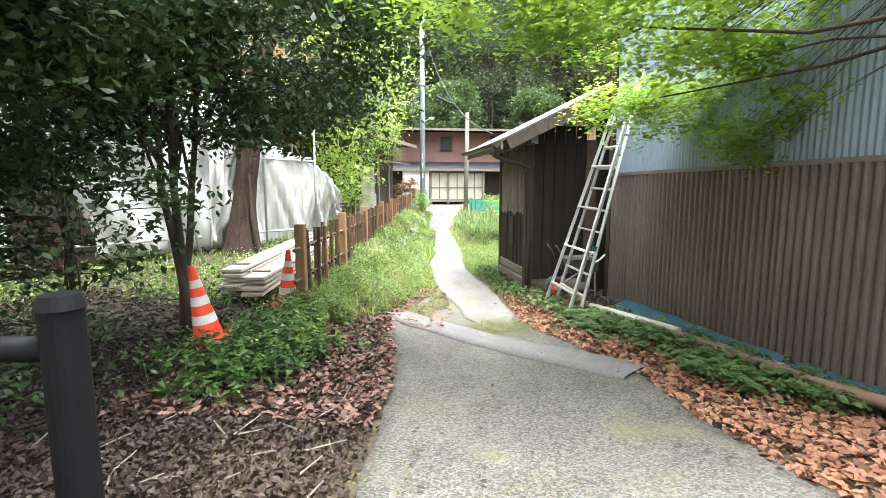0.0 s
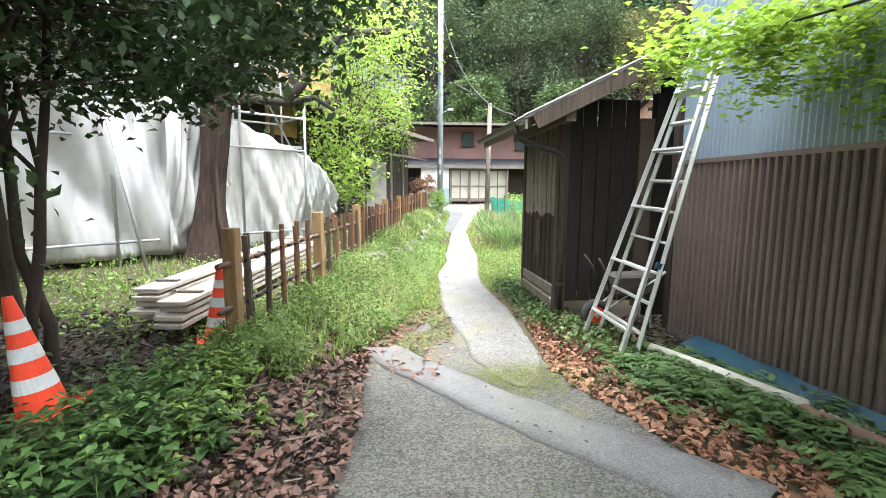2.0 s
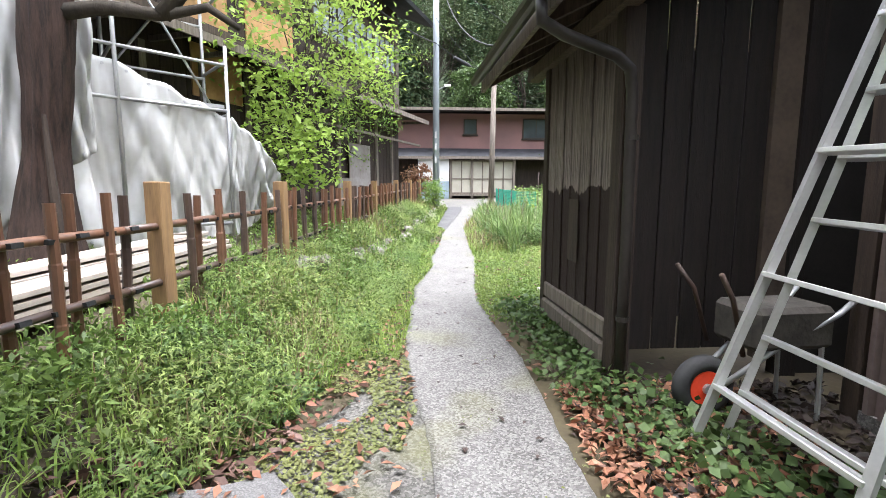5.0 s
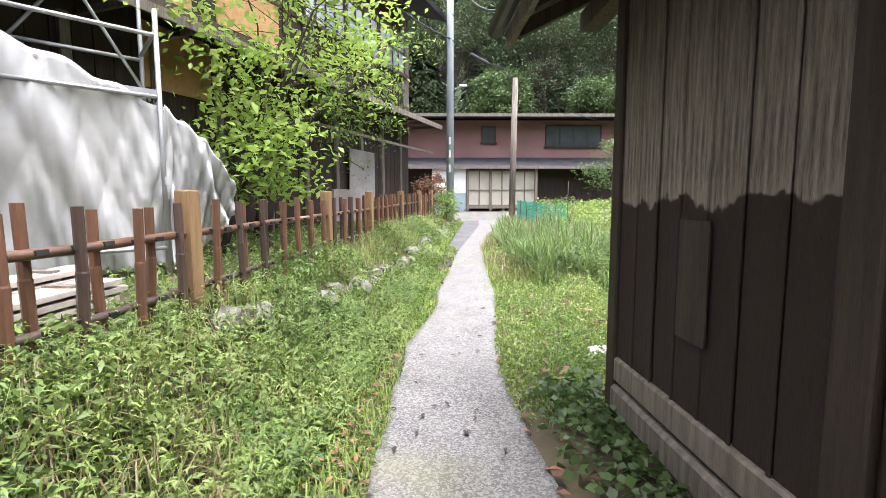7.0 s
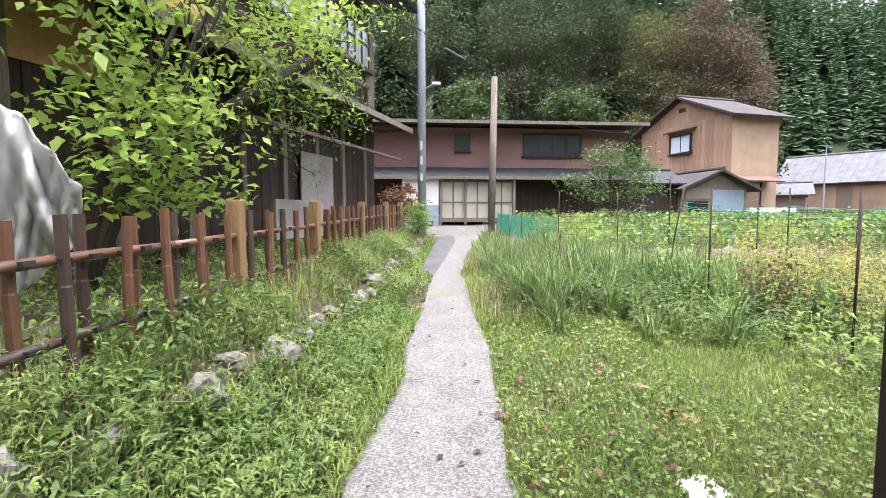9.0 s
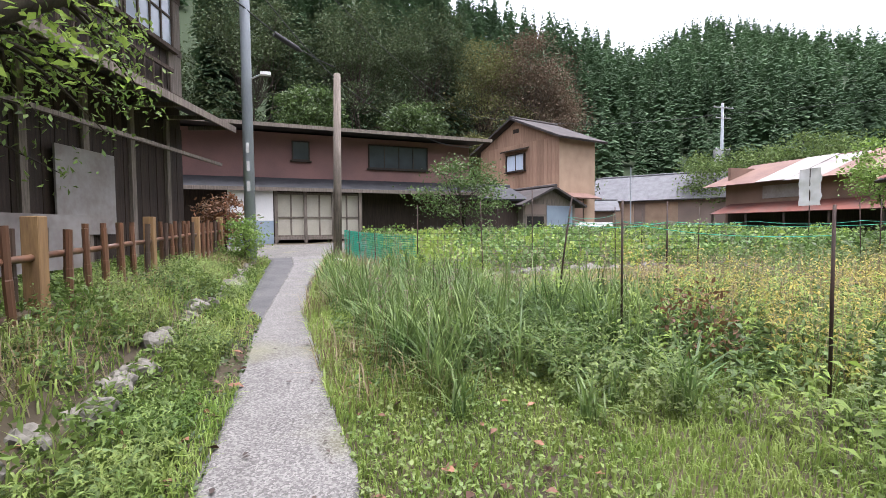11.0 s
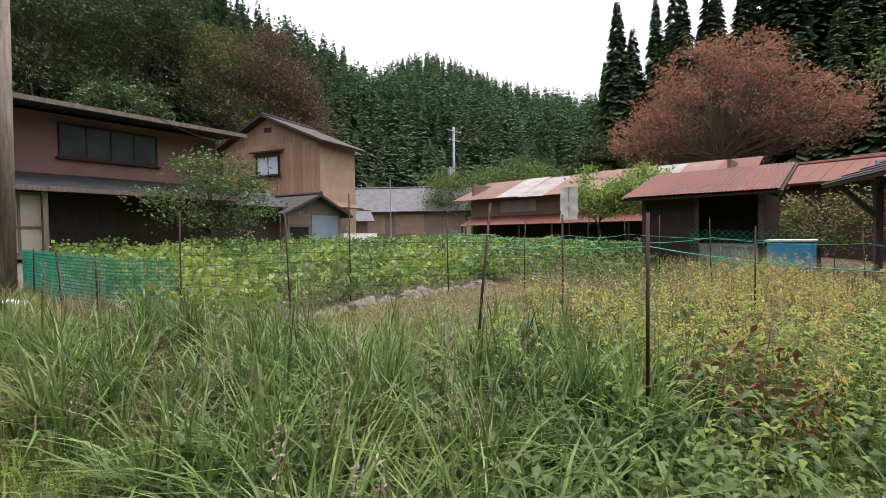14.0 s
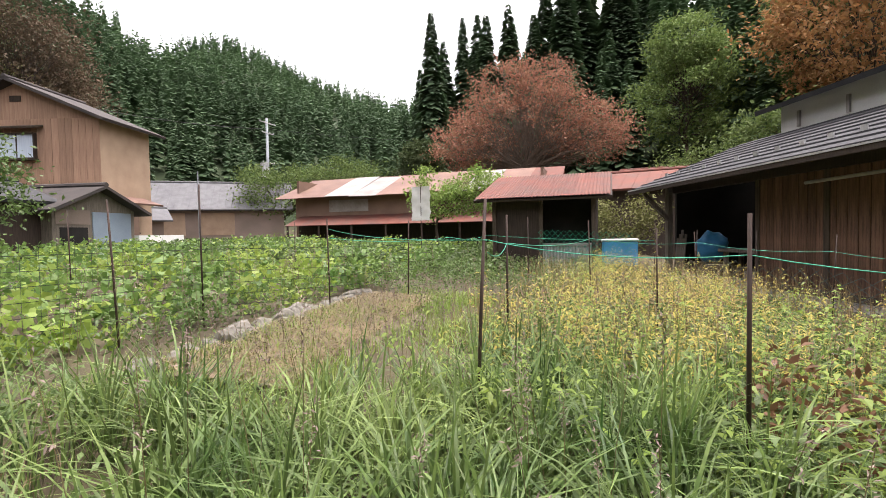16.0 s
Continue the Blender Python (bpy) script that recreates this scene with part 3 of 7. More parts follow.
def grey_roof_house():
    m = pose(26.5, 48.5, 0.8, 0, 0, -52)
    t = gabled(m, 11, 6, 3.0, 2.0, 0.7, beige_wall, grey_tile, "low beige farmhouse with a grey tiled roof", "house", ridge="x", ribs=24)
    for x0 in (1.0, 4.6):
        part("shutter", box(B(), x0, x0 + 2.6, -0.05, 0, 0.6, 2.4), tan_wall, t)
    part("timber", box(B(), 0, 11, -0.05, 0, 2.55, 2.7), dark_wood, t)
    gabled(pose(22.0, 44.5, 0.8, 0, 0, -30), 3, 3, 1.8, 0.7, 0.5, beige_wall, grey_tile, "low outhouse with grey tiles", "outhouse", ridge="x", name="outhouse")
    return t


grey_roof_house()


def patch_barn():
    m = pose(23.2, 31.0, 0.6, 0, 0, -88)
    t = thing("barn", m, "old clay-walled barn patched with rusty and pale sheets", "barn")
    L, H = 14, 2.9
    bm = B()
    box(bm, 0, L, 0, 0.15, -0.5, H)
    box(bm, 0, 0.15, 0.15, 6, -0.5, H + 0.9)
    box(bm, L - 0.15, L, 0.15, 6, -0.5, H + 0.9)
    box(bm, 0, L, 6, 6.15, -0.5, H)
    part("wall", bm, mud_wall, t)
    rnd = random.Random(3)
    mats = [rust_dark, rust_dark, zinc, zinc, rust_dark, rust_dark, rust_dark, zinc, rust_dark, rust]
    for i in range(10):
        x0 = -0.8 + i * 1.56
        dz = rnd.uniform(-0.04, 0.06)
        part("roof_sheet", slab(B(), [(x0, -0.75 - rnd.uniform(0, 0.2), H - 0.15 + dz), (x0 + 1.62, -0.75, H - 0.15 + dz), (x0 + 1.62, 3, H + 1.25 + dz), (x0, 3, H + 1.25 + dz)], 0.03), mats[i], t)
    part("roof", slab(B(), [(L + 0.8, 7, H - 0.2), (-0.8, 7, H - 0.2), (-0.8, 3, H + 1.25), (L + 0.8, 3, H + 1.25)], 0.06), rust_dark, t)
    for i in range(7):
        x0 = 0.3 + i * 2.0
        part("lower_sheet", slab(B(), [(x0, -1.5, 1.2), (x0 + 2.04, -1.5, 1.2), (x0 + 2.04, 0, 1.75), (x0, 0, 1.75)], 0.03), rust, t, "rust-red lower roof sheet")
    for i in range(8):
        part("post", cyl(B(), (0.4 + i * 1.95, -1.4, -0.5), (0.4 + i * 1.95, -1.4, 1.2), 0.06, 0.06, 8), dark_wood, t)
    part("lower_wall", box(B(), 0.2, L, -0.06, 0, -0.5, 1.4), dark_wood, t)
    part("panel", box(B(), 2.2, 4.6, -0.05, 0, 1.95, 2.6), zinc, t, "pale patch on the clay wall")
    return t


patch_barn()


def red_shed():
    m = pose(13.05, 16.95, 0.15, 0, 0, -90)
    t = thing("red_roofed_shed", m, "dark board shed under a rusty red corrugated roof", "shed")
    L, D, H = 2.67, 2.3, 2.03
    xm = 1.25
    bm = B()
    part("front_wall", box(B(), 0, xm, 0, 0.1, -0.3, H), dark_wood, t)
    part("parapet", box(B(), xm, L, 0, 0.1, -0.3, 0.75), dark_wood, t)
    box(bm, 0, 0.1, 0.1, D, -0.3, H - 0.05)
    box(bm, L - 0.1, L, 0.1, D, -0.3, H - 0.05)
    box(bm, 0, L, D - 0.1, D, -0.3, H + 0.6)
    part("wall", bm, dark_wood, t)
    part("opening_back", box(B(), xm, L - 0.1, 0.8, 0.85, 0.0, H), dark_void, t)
    part("counter", box(B(), xm, L, -0.06, 0.3, 0.75, 0.82), zinc, t, "pale ledge under the opening")
    part("skirt_sheet", corrugated(B(), 1.35, 0.75, 0.08, 0.02, Matrix.Translation((xm + 0.05, -0.02, 0.0)), 0), galv, t, "galvanised corrugated skirting")
    for x0 in (0.0, xm, L - 0.1):
        part("post", box(B(), x0, x0 + 0.1, -0.06, 0.0, -0.3, H), old_wood, t)
    k = 0.3
    for i in range(4):
        x0 = -0.35 + i * 0.84
        bm = corrugated(B(), 0.86, 2.95, 0.09, 0.022, Matrix.Translation((x0, -0.55, H - 0.02 + 0.004 * (i % 2))) @ Matrix.Rotation(math.atan(k) - math.pi / 2, 4, "X"), 0)
        part("roof_sheet", bm, rust, t, "rusty red corrugated sheet")
    part("roof_frame", slab(B(), [(-0.4, -0.5, H - 0.05), (L + 0.4, -0.5, H - 0.05), (L + 0.4, D, H - 0.05 + (D + 0.5) * k), (-0.4, D, H - 0.05 + (D + 0.5) * k)], 0.06), dark_wood, t)
    return t


red_shed()
gabled(pose(26.5, 17.5, 0.5, 0, 0, -100), 7, 5, 2.9, 0.9, 0.6, dark_wood, rust, "far shed with a rust-red metal roof", "shed", ridge="x", name="shed", ribs=14)
gabled(pose(31.0, 13.0, 0.9, 0, 0, -95), 8, 5, 3.1, 1.0, 0.6, dark_wood, rust, "far shed with a rust-red metal roof", "shed", ridge="x", name="shed", ribs=14)


def long_barn():
    """Local x runs from the far end towards the camera, y into the building."""
    ang = math.degrees(math.atan2(-0.366, -0.931))
    m = pose(15.6, 13.33, 0.0, 0, 0, ang)
    t = thing("long_barn", m, "long dark timber barn with a slate pent roof and open bay", "barn")
    # y positive here points south-east, away from the garden
    L = 9.6
    ey, ez = 0.0, 2.45
    rise = 1.35
    wy = 1.0
    part("roof", slab(B(), [(L, 0, ez), (-0.2, 0, ez), (-0.2, 3.4, ez + rise), (L, 3.4, ez + rise)][::-1], 0.09), slate, t, "grey slate pent roof")
    part("eave_trim", box(B(), -0.2, L, -0.03, 0.03, ez - 0.12, ez - 0.01), dark_wood, t)
    part("drip_edge", box(B(), -0.2, L, -0.045, -0.03, ez - 0.03, ez), galv, t, "thin bright metal drip edge")
    part("clerestory_wall", box(B(), 1.6, L, 3.3, 3.5, ez + rise - 0.2, ez + rise + 0.75), white_wall, t, "plastered upper wall")
    part("upper_roof", slab(B(), [(L, 2.85, ez + rise + 0.62), (1.2, 2.85, ez + rise + 0.62), (1.2, 6, ez + rise + 1.7), (L, 6, ez + rise + 1.7)][::-1], 0.12), slate, t)
    rows_ = 9
    for i in range(rows_):
        y0 = 3.4 * i / rows_
        part("roof_course", box(B(), -0.2, L, y0, y0 + 0.03, ez + rise * y0 / 3.4 - 0.01, ez + rise * y0 / 3.4 + 0.03), slate, t)
    for i in range(14):
        part("snow_guard", box(B(), 0.3 + i * 0.62, 0.42 + i * 0.62, 0.85, 0.88, ez + 0.34, ez + 0.45), galv, t)
    for i in range(5):
        part("roof_seam", box(B(), 2.2 + i * 1.4, 2.27 + i * 1.4, 3.24, 3.3, ez + rise, ez + rise + 0.4), zinc, t)
    # plank wall of the closed part
    planks(t, Matrix.Translation((4.05, wy, 0.15)), 26, 0.21, 2.5, 0.02, red_wood, seed=11)
    part("sill", box(B(), 3.97, L, wy - 0.06, wy + 0.06, 0.02, 0.16), old_wood, t)
    for x0 in (3.95, 5.7, 7.5, 9.3):
        part("post", box(B(), x0, x0 + 0.12, wy - 0.05, wy + 0.08, -0.2, 2.7), old_wood, t)
    part("post", box(B(), 0.5, 0.64, 0.75, 0.89, -0.2, 2.6), grey_wood, t)
    part("brace", slab(B(), [(0.57, 0.8, 1.6), (0.57, 0.1, 2.35), (0.67, 0.1, 2.35), (0.67, 0.8, 1.6)], 0.1), grey_wood, t)
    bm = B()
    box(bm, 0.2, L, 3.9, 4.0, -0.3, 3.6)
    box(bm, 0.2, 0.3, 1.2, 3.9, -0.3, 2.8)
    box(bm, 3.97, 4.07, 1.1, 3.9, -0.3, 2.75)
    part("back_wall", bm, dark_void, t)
    part("beam", box(B(), 0.3, L, wy - 0.1, wy + 0.1, 2.3, 2.5), dark_wood, t)
    part("floor_slab", box(B(), -0.2, L, 0.2, 3.9, -0.3, 0.03), pale_concrete, t, "pale earth and concrete apron")
    return t


long_barn()


def left_house():
    """Local x runs along the facade from the lane corner back towards the scaffold; y points to the garden."""
    ang = math.degrees(math.atan2(-0.968, -0.25))
    m = pose(-2.25, 21.3, 0.6, 0, 0, ang)
    t = thing("weathered_house", m, "tall weathered board house with pent eaves and patched windows", "house")
    L = 15
    bm = B()
    box(bm, 0, L, -0.15, 0, -0.6, 6.4)
    box(bm, 0, 0.15, -7, -0.15, -0.6, 6.4)
    box(bm, L - 0.15, L, -7, -0.15, -0.6, 6.4)
    box(bm, 0.15, L - 0.15, -7, -6.85, -0.6, 6.4)
    part("wall", bm, dark_wood, t)
    planks(t, Matrix.Translation((L, 0.0, -0.1)) @ Matrix.Rotation(math.pi, 4, "Z"), 60, 0.25, 2.8, 0.025, dark_wood, seed=21)
    planks(t, Matrix.Translation((L, 0.0, 3.2)) @ Matrix.Rotation(math.pi, 4, "Z"), 60, 0.25, 3.1, 0.025, dark_wood, seed=22)
    part("pent_roof", slab(B(), [(-0.5, 0.95, 2.85), (L, 0.95, 2.85), (L, 0.0, 3.2), (-0.5, 0.0, 3.2)][::-1], 0.07), slate, t)
    for i in range(16):
        part("rafter", box(B(), -0.4 + i, -0.34 + i, 0.0, 0.9, 2.78, 2.86), grey_wood, t)
    part("eave_board", box(B(), -0.5, L, 0.95, 0.99, 2.74, 2.87), grey_wood, t)
    part("rail", box(B(), -0.5, 6, 0.6, 0.66, 2.0, 2.06), grey_wood, t)
    part("roof", slab(B(), [(-0.9, 1.1, 6.2), (L + 0.5, 1.1, 6.2), (L + 0.5, -3.5, 8.0), (-0.9, -3.5, 8.0)][::-1], 0.12), slate, t)
    part("roof", slab(B(), [(L + 0.5, -8, 6.2), (-0.9, -8, 6.2), (-0.9, -3.5, 8.0), (L + 0.5, -3.5, 8.0)][::-1], 0.12), slate, t)
    part("panel", box(B(), 2.4, 3.65, 0.1, 0.13, 0.5, 1.78), zinc, t, "pale board leaning on the wall")
    for x0 in (1.9, 3.55, 5.2):
        w = window(t, Matrix.Translation((x0, 0.03, 4.3)) @ Matrix.Rotation(math.pi, 4, "Z"), 1.5, 0.95, old_wood, pale_glass, bars=3)
        part("glazing_bar", box(B(), x0 - 1.5, x0, 0.076, 0.1, 4.86, 4.9), old_wood, w)
    part("corner_board", box(B(), 0.02, 0.5, 0.03, 0.07, 3.2, 6.2), grey_wood, t, "silvery bare corner board")
    part("window_rail", box(B(), 0.5, 5.6, 0.12, 0.17, 3.75, 3.82), old_wood, t)
    for k in range(18):
        part("baluster", box(B(), 0.6 + k * 0.29, 0.635 + k * 0.29, 0.13, 0.16, 3.2, 3.75), old_wood, t)
    window(t, Matrix.Translation((10.5, 0.03, 3.9)) @ Matrix.Rotation(math.pi, 4, "Z"), 1.6, 1.6, tan_wood, tan_wood, bars=0)
    return t


left_house()


# ---- poles ----
pole_grey = mat("pole_grey", (0.3, 0.33, 0.35), (0.22, 0.24, 0.26), 0.7, scale=3, fine=40, stretch=(1, 1, 0.2), bump=0.2)


plate_mat = mat("pale_plate", (0.5, 0.5, 0.48), (0.4, 0.4, 0.38), 0.6)


def utility_pole(x, y, h, r, label, arms):
    t = thing("utility_pole", pose(x, y, ground_z(x, y) - 0.3), label, "utility pole")
    part("shaft", cyl(B(), (0, 0, 0), (0, 0, h), r, r * 0.72, 14), pole_grey, t, smooth=True)
    for z, l_ in arms:
        part("crossarm", box(B(), -l_, l_, -0.15, -0.07, z, z + 0.08), galv, t)
        for k in (-0.9, -0.3, 0.3, 0.9):
            part("insulator", cyl(B(), (k * l_, -0.11, z + 0.08), (k * l_, -0.11, z + 0.2), 0.035, 0.02, 8), white_wall, t)
    return t


up = utility_pole(-0.9, 21.3, 11.0, 0.125, "grey steel utility pole with crossarms and lamp", [(10.2, 0.8), (9.4, 0.6)])
for z in (1.9, 2.35, 2.75):
    part("number_plate", box(B(), -0.03, 0.03, -0.131, -0.122, z, z + 0.22), plate_mat, up, "small pale number plate")
part("lamp_arm", cyl(B(), (0, 0, 4.35), (0.35, -0.12, 4.5), 0.02, 0.02, 6), galv, up)
part("lamp_head", box(B(), 0.3, 0.52, -0.2, -0.08, 4.46, 4.53), white_wall, up)
fp = utility_pole(39.5, 46.5, 12.5, 0.17, "far concrete utility pole with a transformer", [(12.0, 1.2), (11.0, 0.9), (8.0, 0.9)])
part("transformer", cyl(B(), (-0.5, 0, 6.6), (-0.5, 0, 8.0), 0.4, 0.4, 12), galv, fp)
wp = thing("wooden_pole", pose(1.05, 22, ground_z(1.05, 22) - 0.3, 0, 0.8, 0), "weathered grey wooden pole beside the path", "pole")
part("shaft", cyl(B(), (0, 0, 0), (0, 0, 4.9), 0.11, 0.085, 12), grey_wood, wp, smooth=True)
# ---- vegetation ----
def leaf_mat(name, c1, c2, through_light=0.35, spread=0.35, rough=0.5):
    return mat(name, c1, c2, rough, scale=1.5, fine=20, bump=0, spread=spread, through_light=through_light, spec=0.35)


dark_leaf = leaf_mat("dark_glossy_leaf", (0.03, 0.055, 0.02), (0.05, 0.09, 0.025), 0.25, rough=0.4)
maple_leaf = leaf_mat("maple_leaf", (0.2, 0.34, 0.04), (0.3, 0.41, 0.06), 0.55)
bright_leaf = leaf_mat("bright_leaf", (0.2, 0.31, 0.05), (0.27, 0.35, 0.08), 0.5)
mid_leaf = leaf_mat("mid_leaf", (0.055, 0.1, 0.028), (0.1, 0.15, 0.045), 0.35, 0.55)
bush_leaf = leaf_mat("bush_leaf", (0.035, 0.075, 0.022), (0.07, 0.12, 0.035), 0.3, 0.6, 0.35)
deep_crop = leaf_mat("deep_crop_leaf", (0.06, 0.125, 0.03), (0.125, 0.19, 0.05), 0.4, 0.6)
fern_leaf = leaf_mat("fern_leaf", (0.085, 0.16, 0.05), (0.14, 0.22, 0.075), 0.35, 0.6)
fresh_leaf = leaf_mat("fresh_slope_leaf", (0.08, 0.13, 0.035), (0.13, 0.18, 0.055), 0.35, 0.45, 0.8)
orange_leaf = leaf_mat("orange_autumn_leaf", (0.32, 0.15, 0.06), (0.22, 0.15, 0.06), 0.35, 0.45, 0.8)
crop_leaf = leaf_mat("crop_leaf", (0.11, 0.19, 0.04), (0.18, 0.25, 0.06), 0.4, 0.55)
weed_leaf = leaf_mat("weed_leaf", (0.075, 0.13, 0.03), (0.17, 0.21, 0.06), 0.4, 0.8)
yellow_leaf = leaf_mat("yellowing_leaf", (0.36, 0.27, 0.055), (0.24, 0.25, 0.05), 0.45)
rusty_leaf = leaf_mat("rusty_leaf", (0.2, 0.085, 0.045), (0.15, 0.1, 0.05), 0.3)
red_leaf = leaf_mat("red_autumn_leaf", (0.31, 0.13, 0.095), (0.23, 0.15, 0.085), 0.4, 0.55, 0.8)
brown_leaf = leaf_mat("brown_wood_leaf", (0.12, 0.075, 0.05), (0.09, 0.08, 0.045), 0.25, 0.35, 0.8)
cedar_leaf = leaf_mat("cedar_spray", (0.052, 0.1, 0.047), (0.085, 0.14, 0.066), 0.2, 0.3, 0.8)
olive_leaf = leaf_mat("olive_leaf", (0.09, 0.1, 0.03), (0.13, 0.13, 0.045), 0.25, 0.35, 0.8)
# far cedars: distance haze put into a lighter leaf colour
hazed_cedar = leaf_mat("young_cedar_spray", (0.06, 0.11, 0.05), (0.085, 0.14, 0.065), 0.2, 0.3, 0.8)
# slope leaves, darkened in colour for the shadow on the left hillside
hill_leaf = leaf_mat("hill_leaf", (0.036, 0.06, 0.022), (0.065, 0.085, 0.032), 0.25, 0.35, 0.8)
grass_leaf = leaf_mat("grass_blade", (0.14, 0.22, 0.04), (0.21, 0.26, 0.07), 0.45, 0.6)
tall_leaf = leaf_mat("tall_grass_blade", (0.035, 0.08, 0.02), (0.17, 0.23, 0.07), 0.35, 0.9)
dry_leaf = leaf_mat("dry_grass_blade", (0.25, 0.19, 0.1), (0.16, 0.13, 0.065), 0.3)
litter_red = leaf_mat("litter_russet", (0.17, 0.065, 0.036), (0.31, 0.16, 0.095), 0.1, 0.85, 0.6)
# brown litter, its colour lowered further for the shade of the trees
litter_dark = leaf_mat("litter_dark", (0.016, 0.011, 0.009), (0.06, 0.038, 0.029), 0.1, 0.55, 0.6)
bark = mat("bark", (0.075, 0.055, 0.042), (0.035, 0.027, 0.022), 0.95, scale=4, fine=30, stretch=(3, 3, 0.5), bump=1.0)
grey_bark = mat("grey_bark", (0.16, 0.13, 0.1), (0.09, 0.07, 0.055), 0.95, scale=4, fine=30, stretch=(3, 3, 0.5), bump=0.8)
cedar_bark = mat("cedar_bark", (0.075, 0.045, 0.034), (0.022, 0.016, 0.013), 0.95, scale=6, fine=40, stretch=(5, 5, 0.4), bump=1.0)
moss_bark = mat("moss_bark", (0.062, 0.05, 0.036), (0.03, 0.025, 0.019), 0.95, scale=4, fine=30, stretch=(3, 3, 0.6), bump=1.0)
moss = mat("moss", (0.13, 0.14, 0.03), (0.08, 0.09, 0.025), 0.95, scale=6, fine=80, bump=0.8)


def unit(v):
    return v / np.maximum(np.linalg.norm(v, axis=1, keepdims=True), 1e-9)


def leaf_arrays(pts, size, rng, aspect=0.5, up=0.6, droop=0.0):
    """Lozenge leaves at the points: vertices and quads."""
    n = len(pts)
    nor = unit(rng.normal(size=(n, 3)) * (1 - up) + np.array([0, 0, up]))
    d = rng.normal(size=(n, 3))
    d[:, 2] -= droop
    d = unit(d - nor * (d * nor).sum(1, keepdims=True))
    s = np.cross(nor, d)
    L = (size * rng.uniform(0.6, 1.25, size=(n, 1)))
    v = np.empty((n, 4, 3))
    v[:, 0] = pts - d * L * 0.5
    v[:, 1] = pts + s * L * aspect * 0.5 + nor * L * 0.1
    v[:, 2] = pts + d * L * 0.5 - nor * L * 0.06
    v[:, 3] = pts - s * L * aspect * 0.5 + nor * L * 0.1
    return v.reshape(-1, 3), np.arange(4 * n).reshape(-1, 4)


def leaf_mesh(name, pts, size, material, parent=None, seed=1, **kw):
    v, f = leaf_arrays(np.asarray(pts, float), size, np.random.default_rng(seed), **kw)
    return raw(name, v, f, material, parent)


def blade_mesh(name, base, height, width, lean, material, seed=1, parent=None):
    """Bent grass blades: base points, heights (array), all tapering to a tip."""
    rng = np.random.default_rng(seed)
    base = np.asarray(base, float)
    n = len(base)
    h = (np.asarray(height) * np.ones(n))[:, None]
    a = rng.uniform(0, 2 * math.pi, n)
    d = np.stack([np.cos(a), np.sin(a), np.zeros(n)], 1)
    s = np.stack([-np.sin(a), np.cos(a), np.zeros(n)], 1)
    ln = (lean * rng.uniform(0.2, 1.3, n))[:, None] * h
    w = (width * rng.uniform(0.6, 1.3, n))[:, None]
    z = np.array([[0, 0, 1.0]])
    v = np.empty((n, 5, 3))
    v[:, 0], v[:, 1] = base - s * w * 0.5, base + s * w * 0.5
    mid = base + d * ln * 0.3 + z * h * 0.62
    v[:, 2], v[:, 3] = mid + s * w * 0.42, mid - s * w * 0.42
    v[:, 4] = base + d * ln + z * h * (1 - 0.35 * np.minimum(ln / h, 1.2))
    k = np.arange(n)[:, None] * 5
    f = np.concatenate([k + [0, 1, 2], k + [0, 2, 3], k + [3, 2, 4]])
    return raw(name, v.reshape(-1, 3), f, material, parent)


def arching_mesh(name, base, height, width, lean, material, seed=1):
    """Long blades that rise and bow over, in three lengths."""
    rng = np.random.default_rng(seed)
    base = np.asarray(base, float)
    n = len(base)
    h = np.asarray(height)[:, None]
    a = rng.uniform(0, 2 * math.pi, n)
    d = np.stack([np.cos(a), np.sin(a), np.zeros(n)], 1)
    s = np.stack([-np.sin(a), np.cos(a), np.zeros(n)], 1)
    ln = (lean * rng.uniform(0.15, 1.3, n))[:, None]
    w = (width * rng.uniform(0.6, 1.3, n))[:, None]
    z = np.array([[0, 0, 1.0]])
    at = lambda q: base + d * h * ln * q * q + z * h * (q - 0.5 * np.minimum(ln, 1.1) * q * q)
    v = np.empty((n, 7, 3))
    for i, (q, k) in enumerate(((0, 0.35), (0.4, 0.5), (0.75, 0.38))):
        v[:, 2 * i], v[:, 2 * i + 1] = at(q) - s * w * k, at(q) + s * w * k
    v[:, 6] = at(1.0)
    k = np.arange(n)[:, None] * 7
    f = np.concatenate([k + [0, 1, 3], k + [0, 3, 2], k + [2, 3, 5], k + [2, 5, 4], k + [4, 5, 6]])
    return raw(name, v.reshape(-1, 3), f, material)


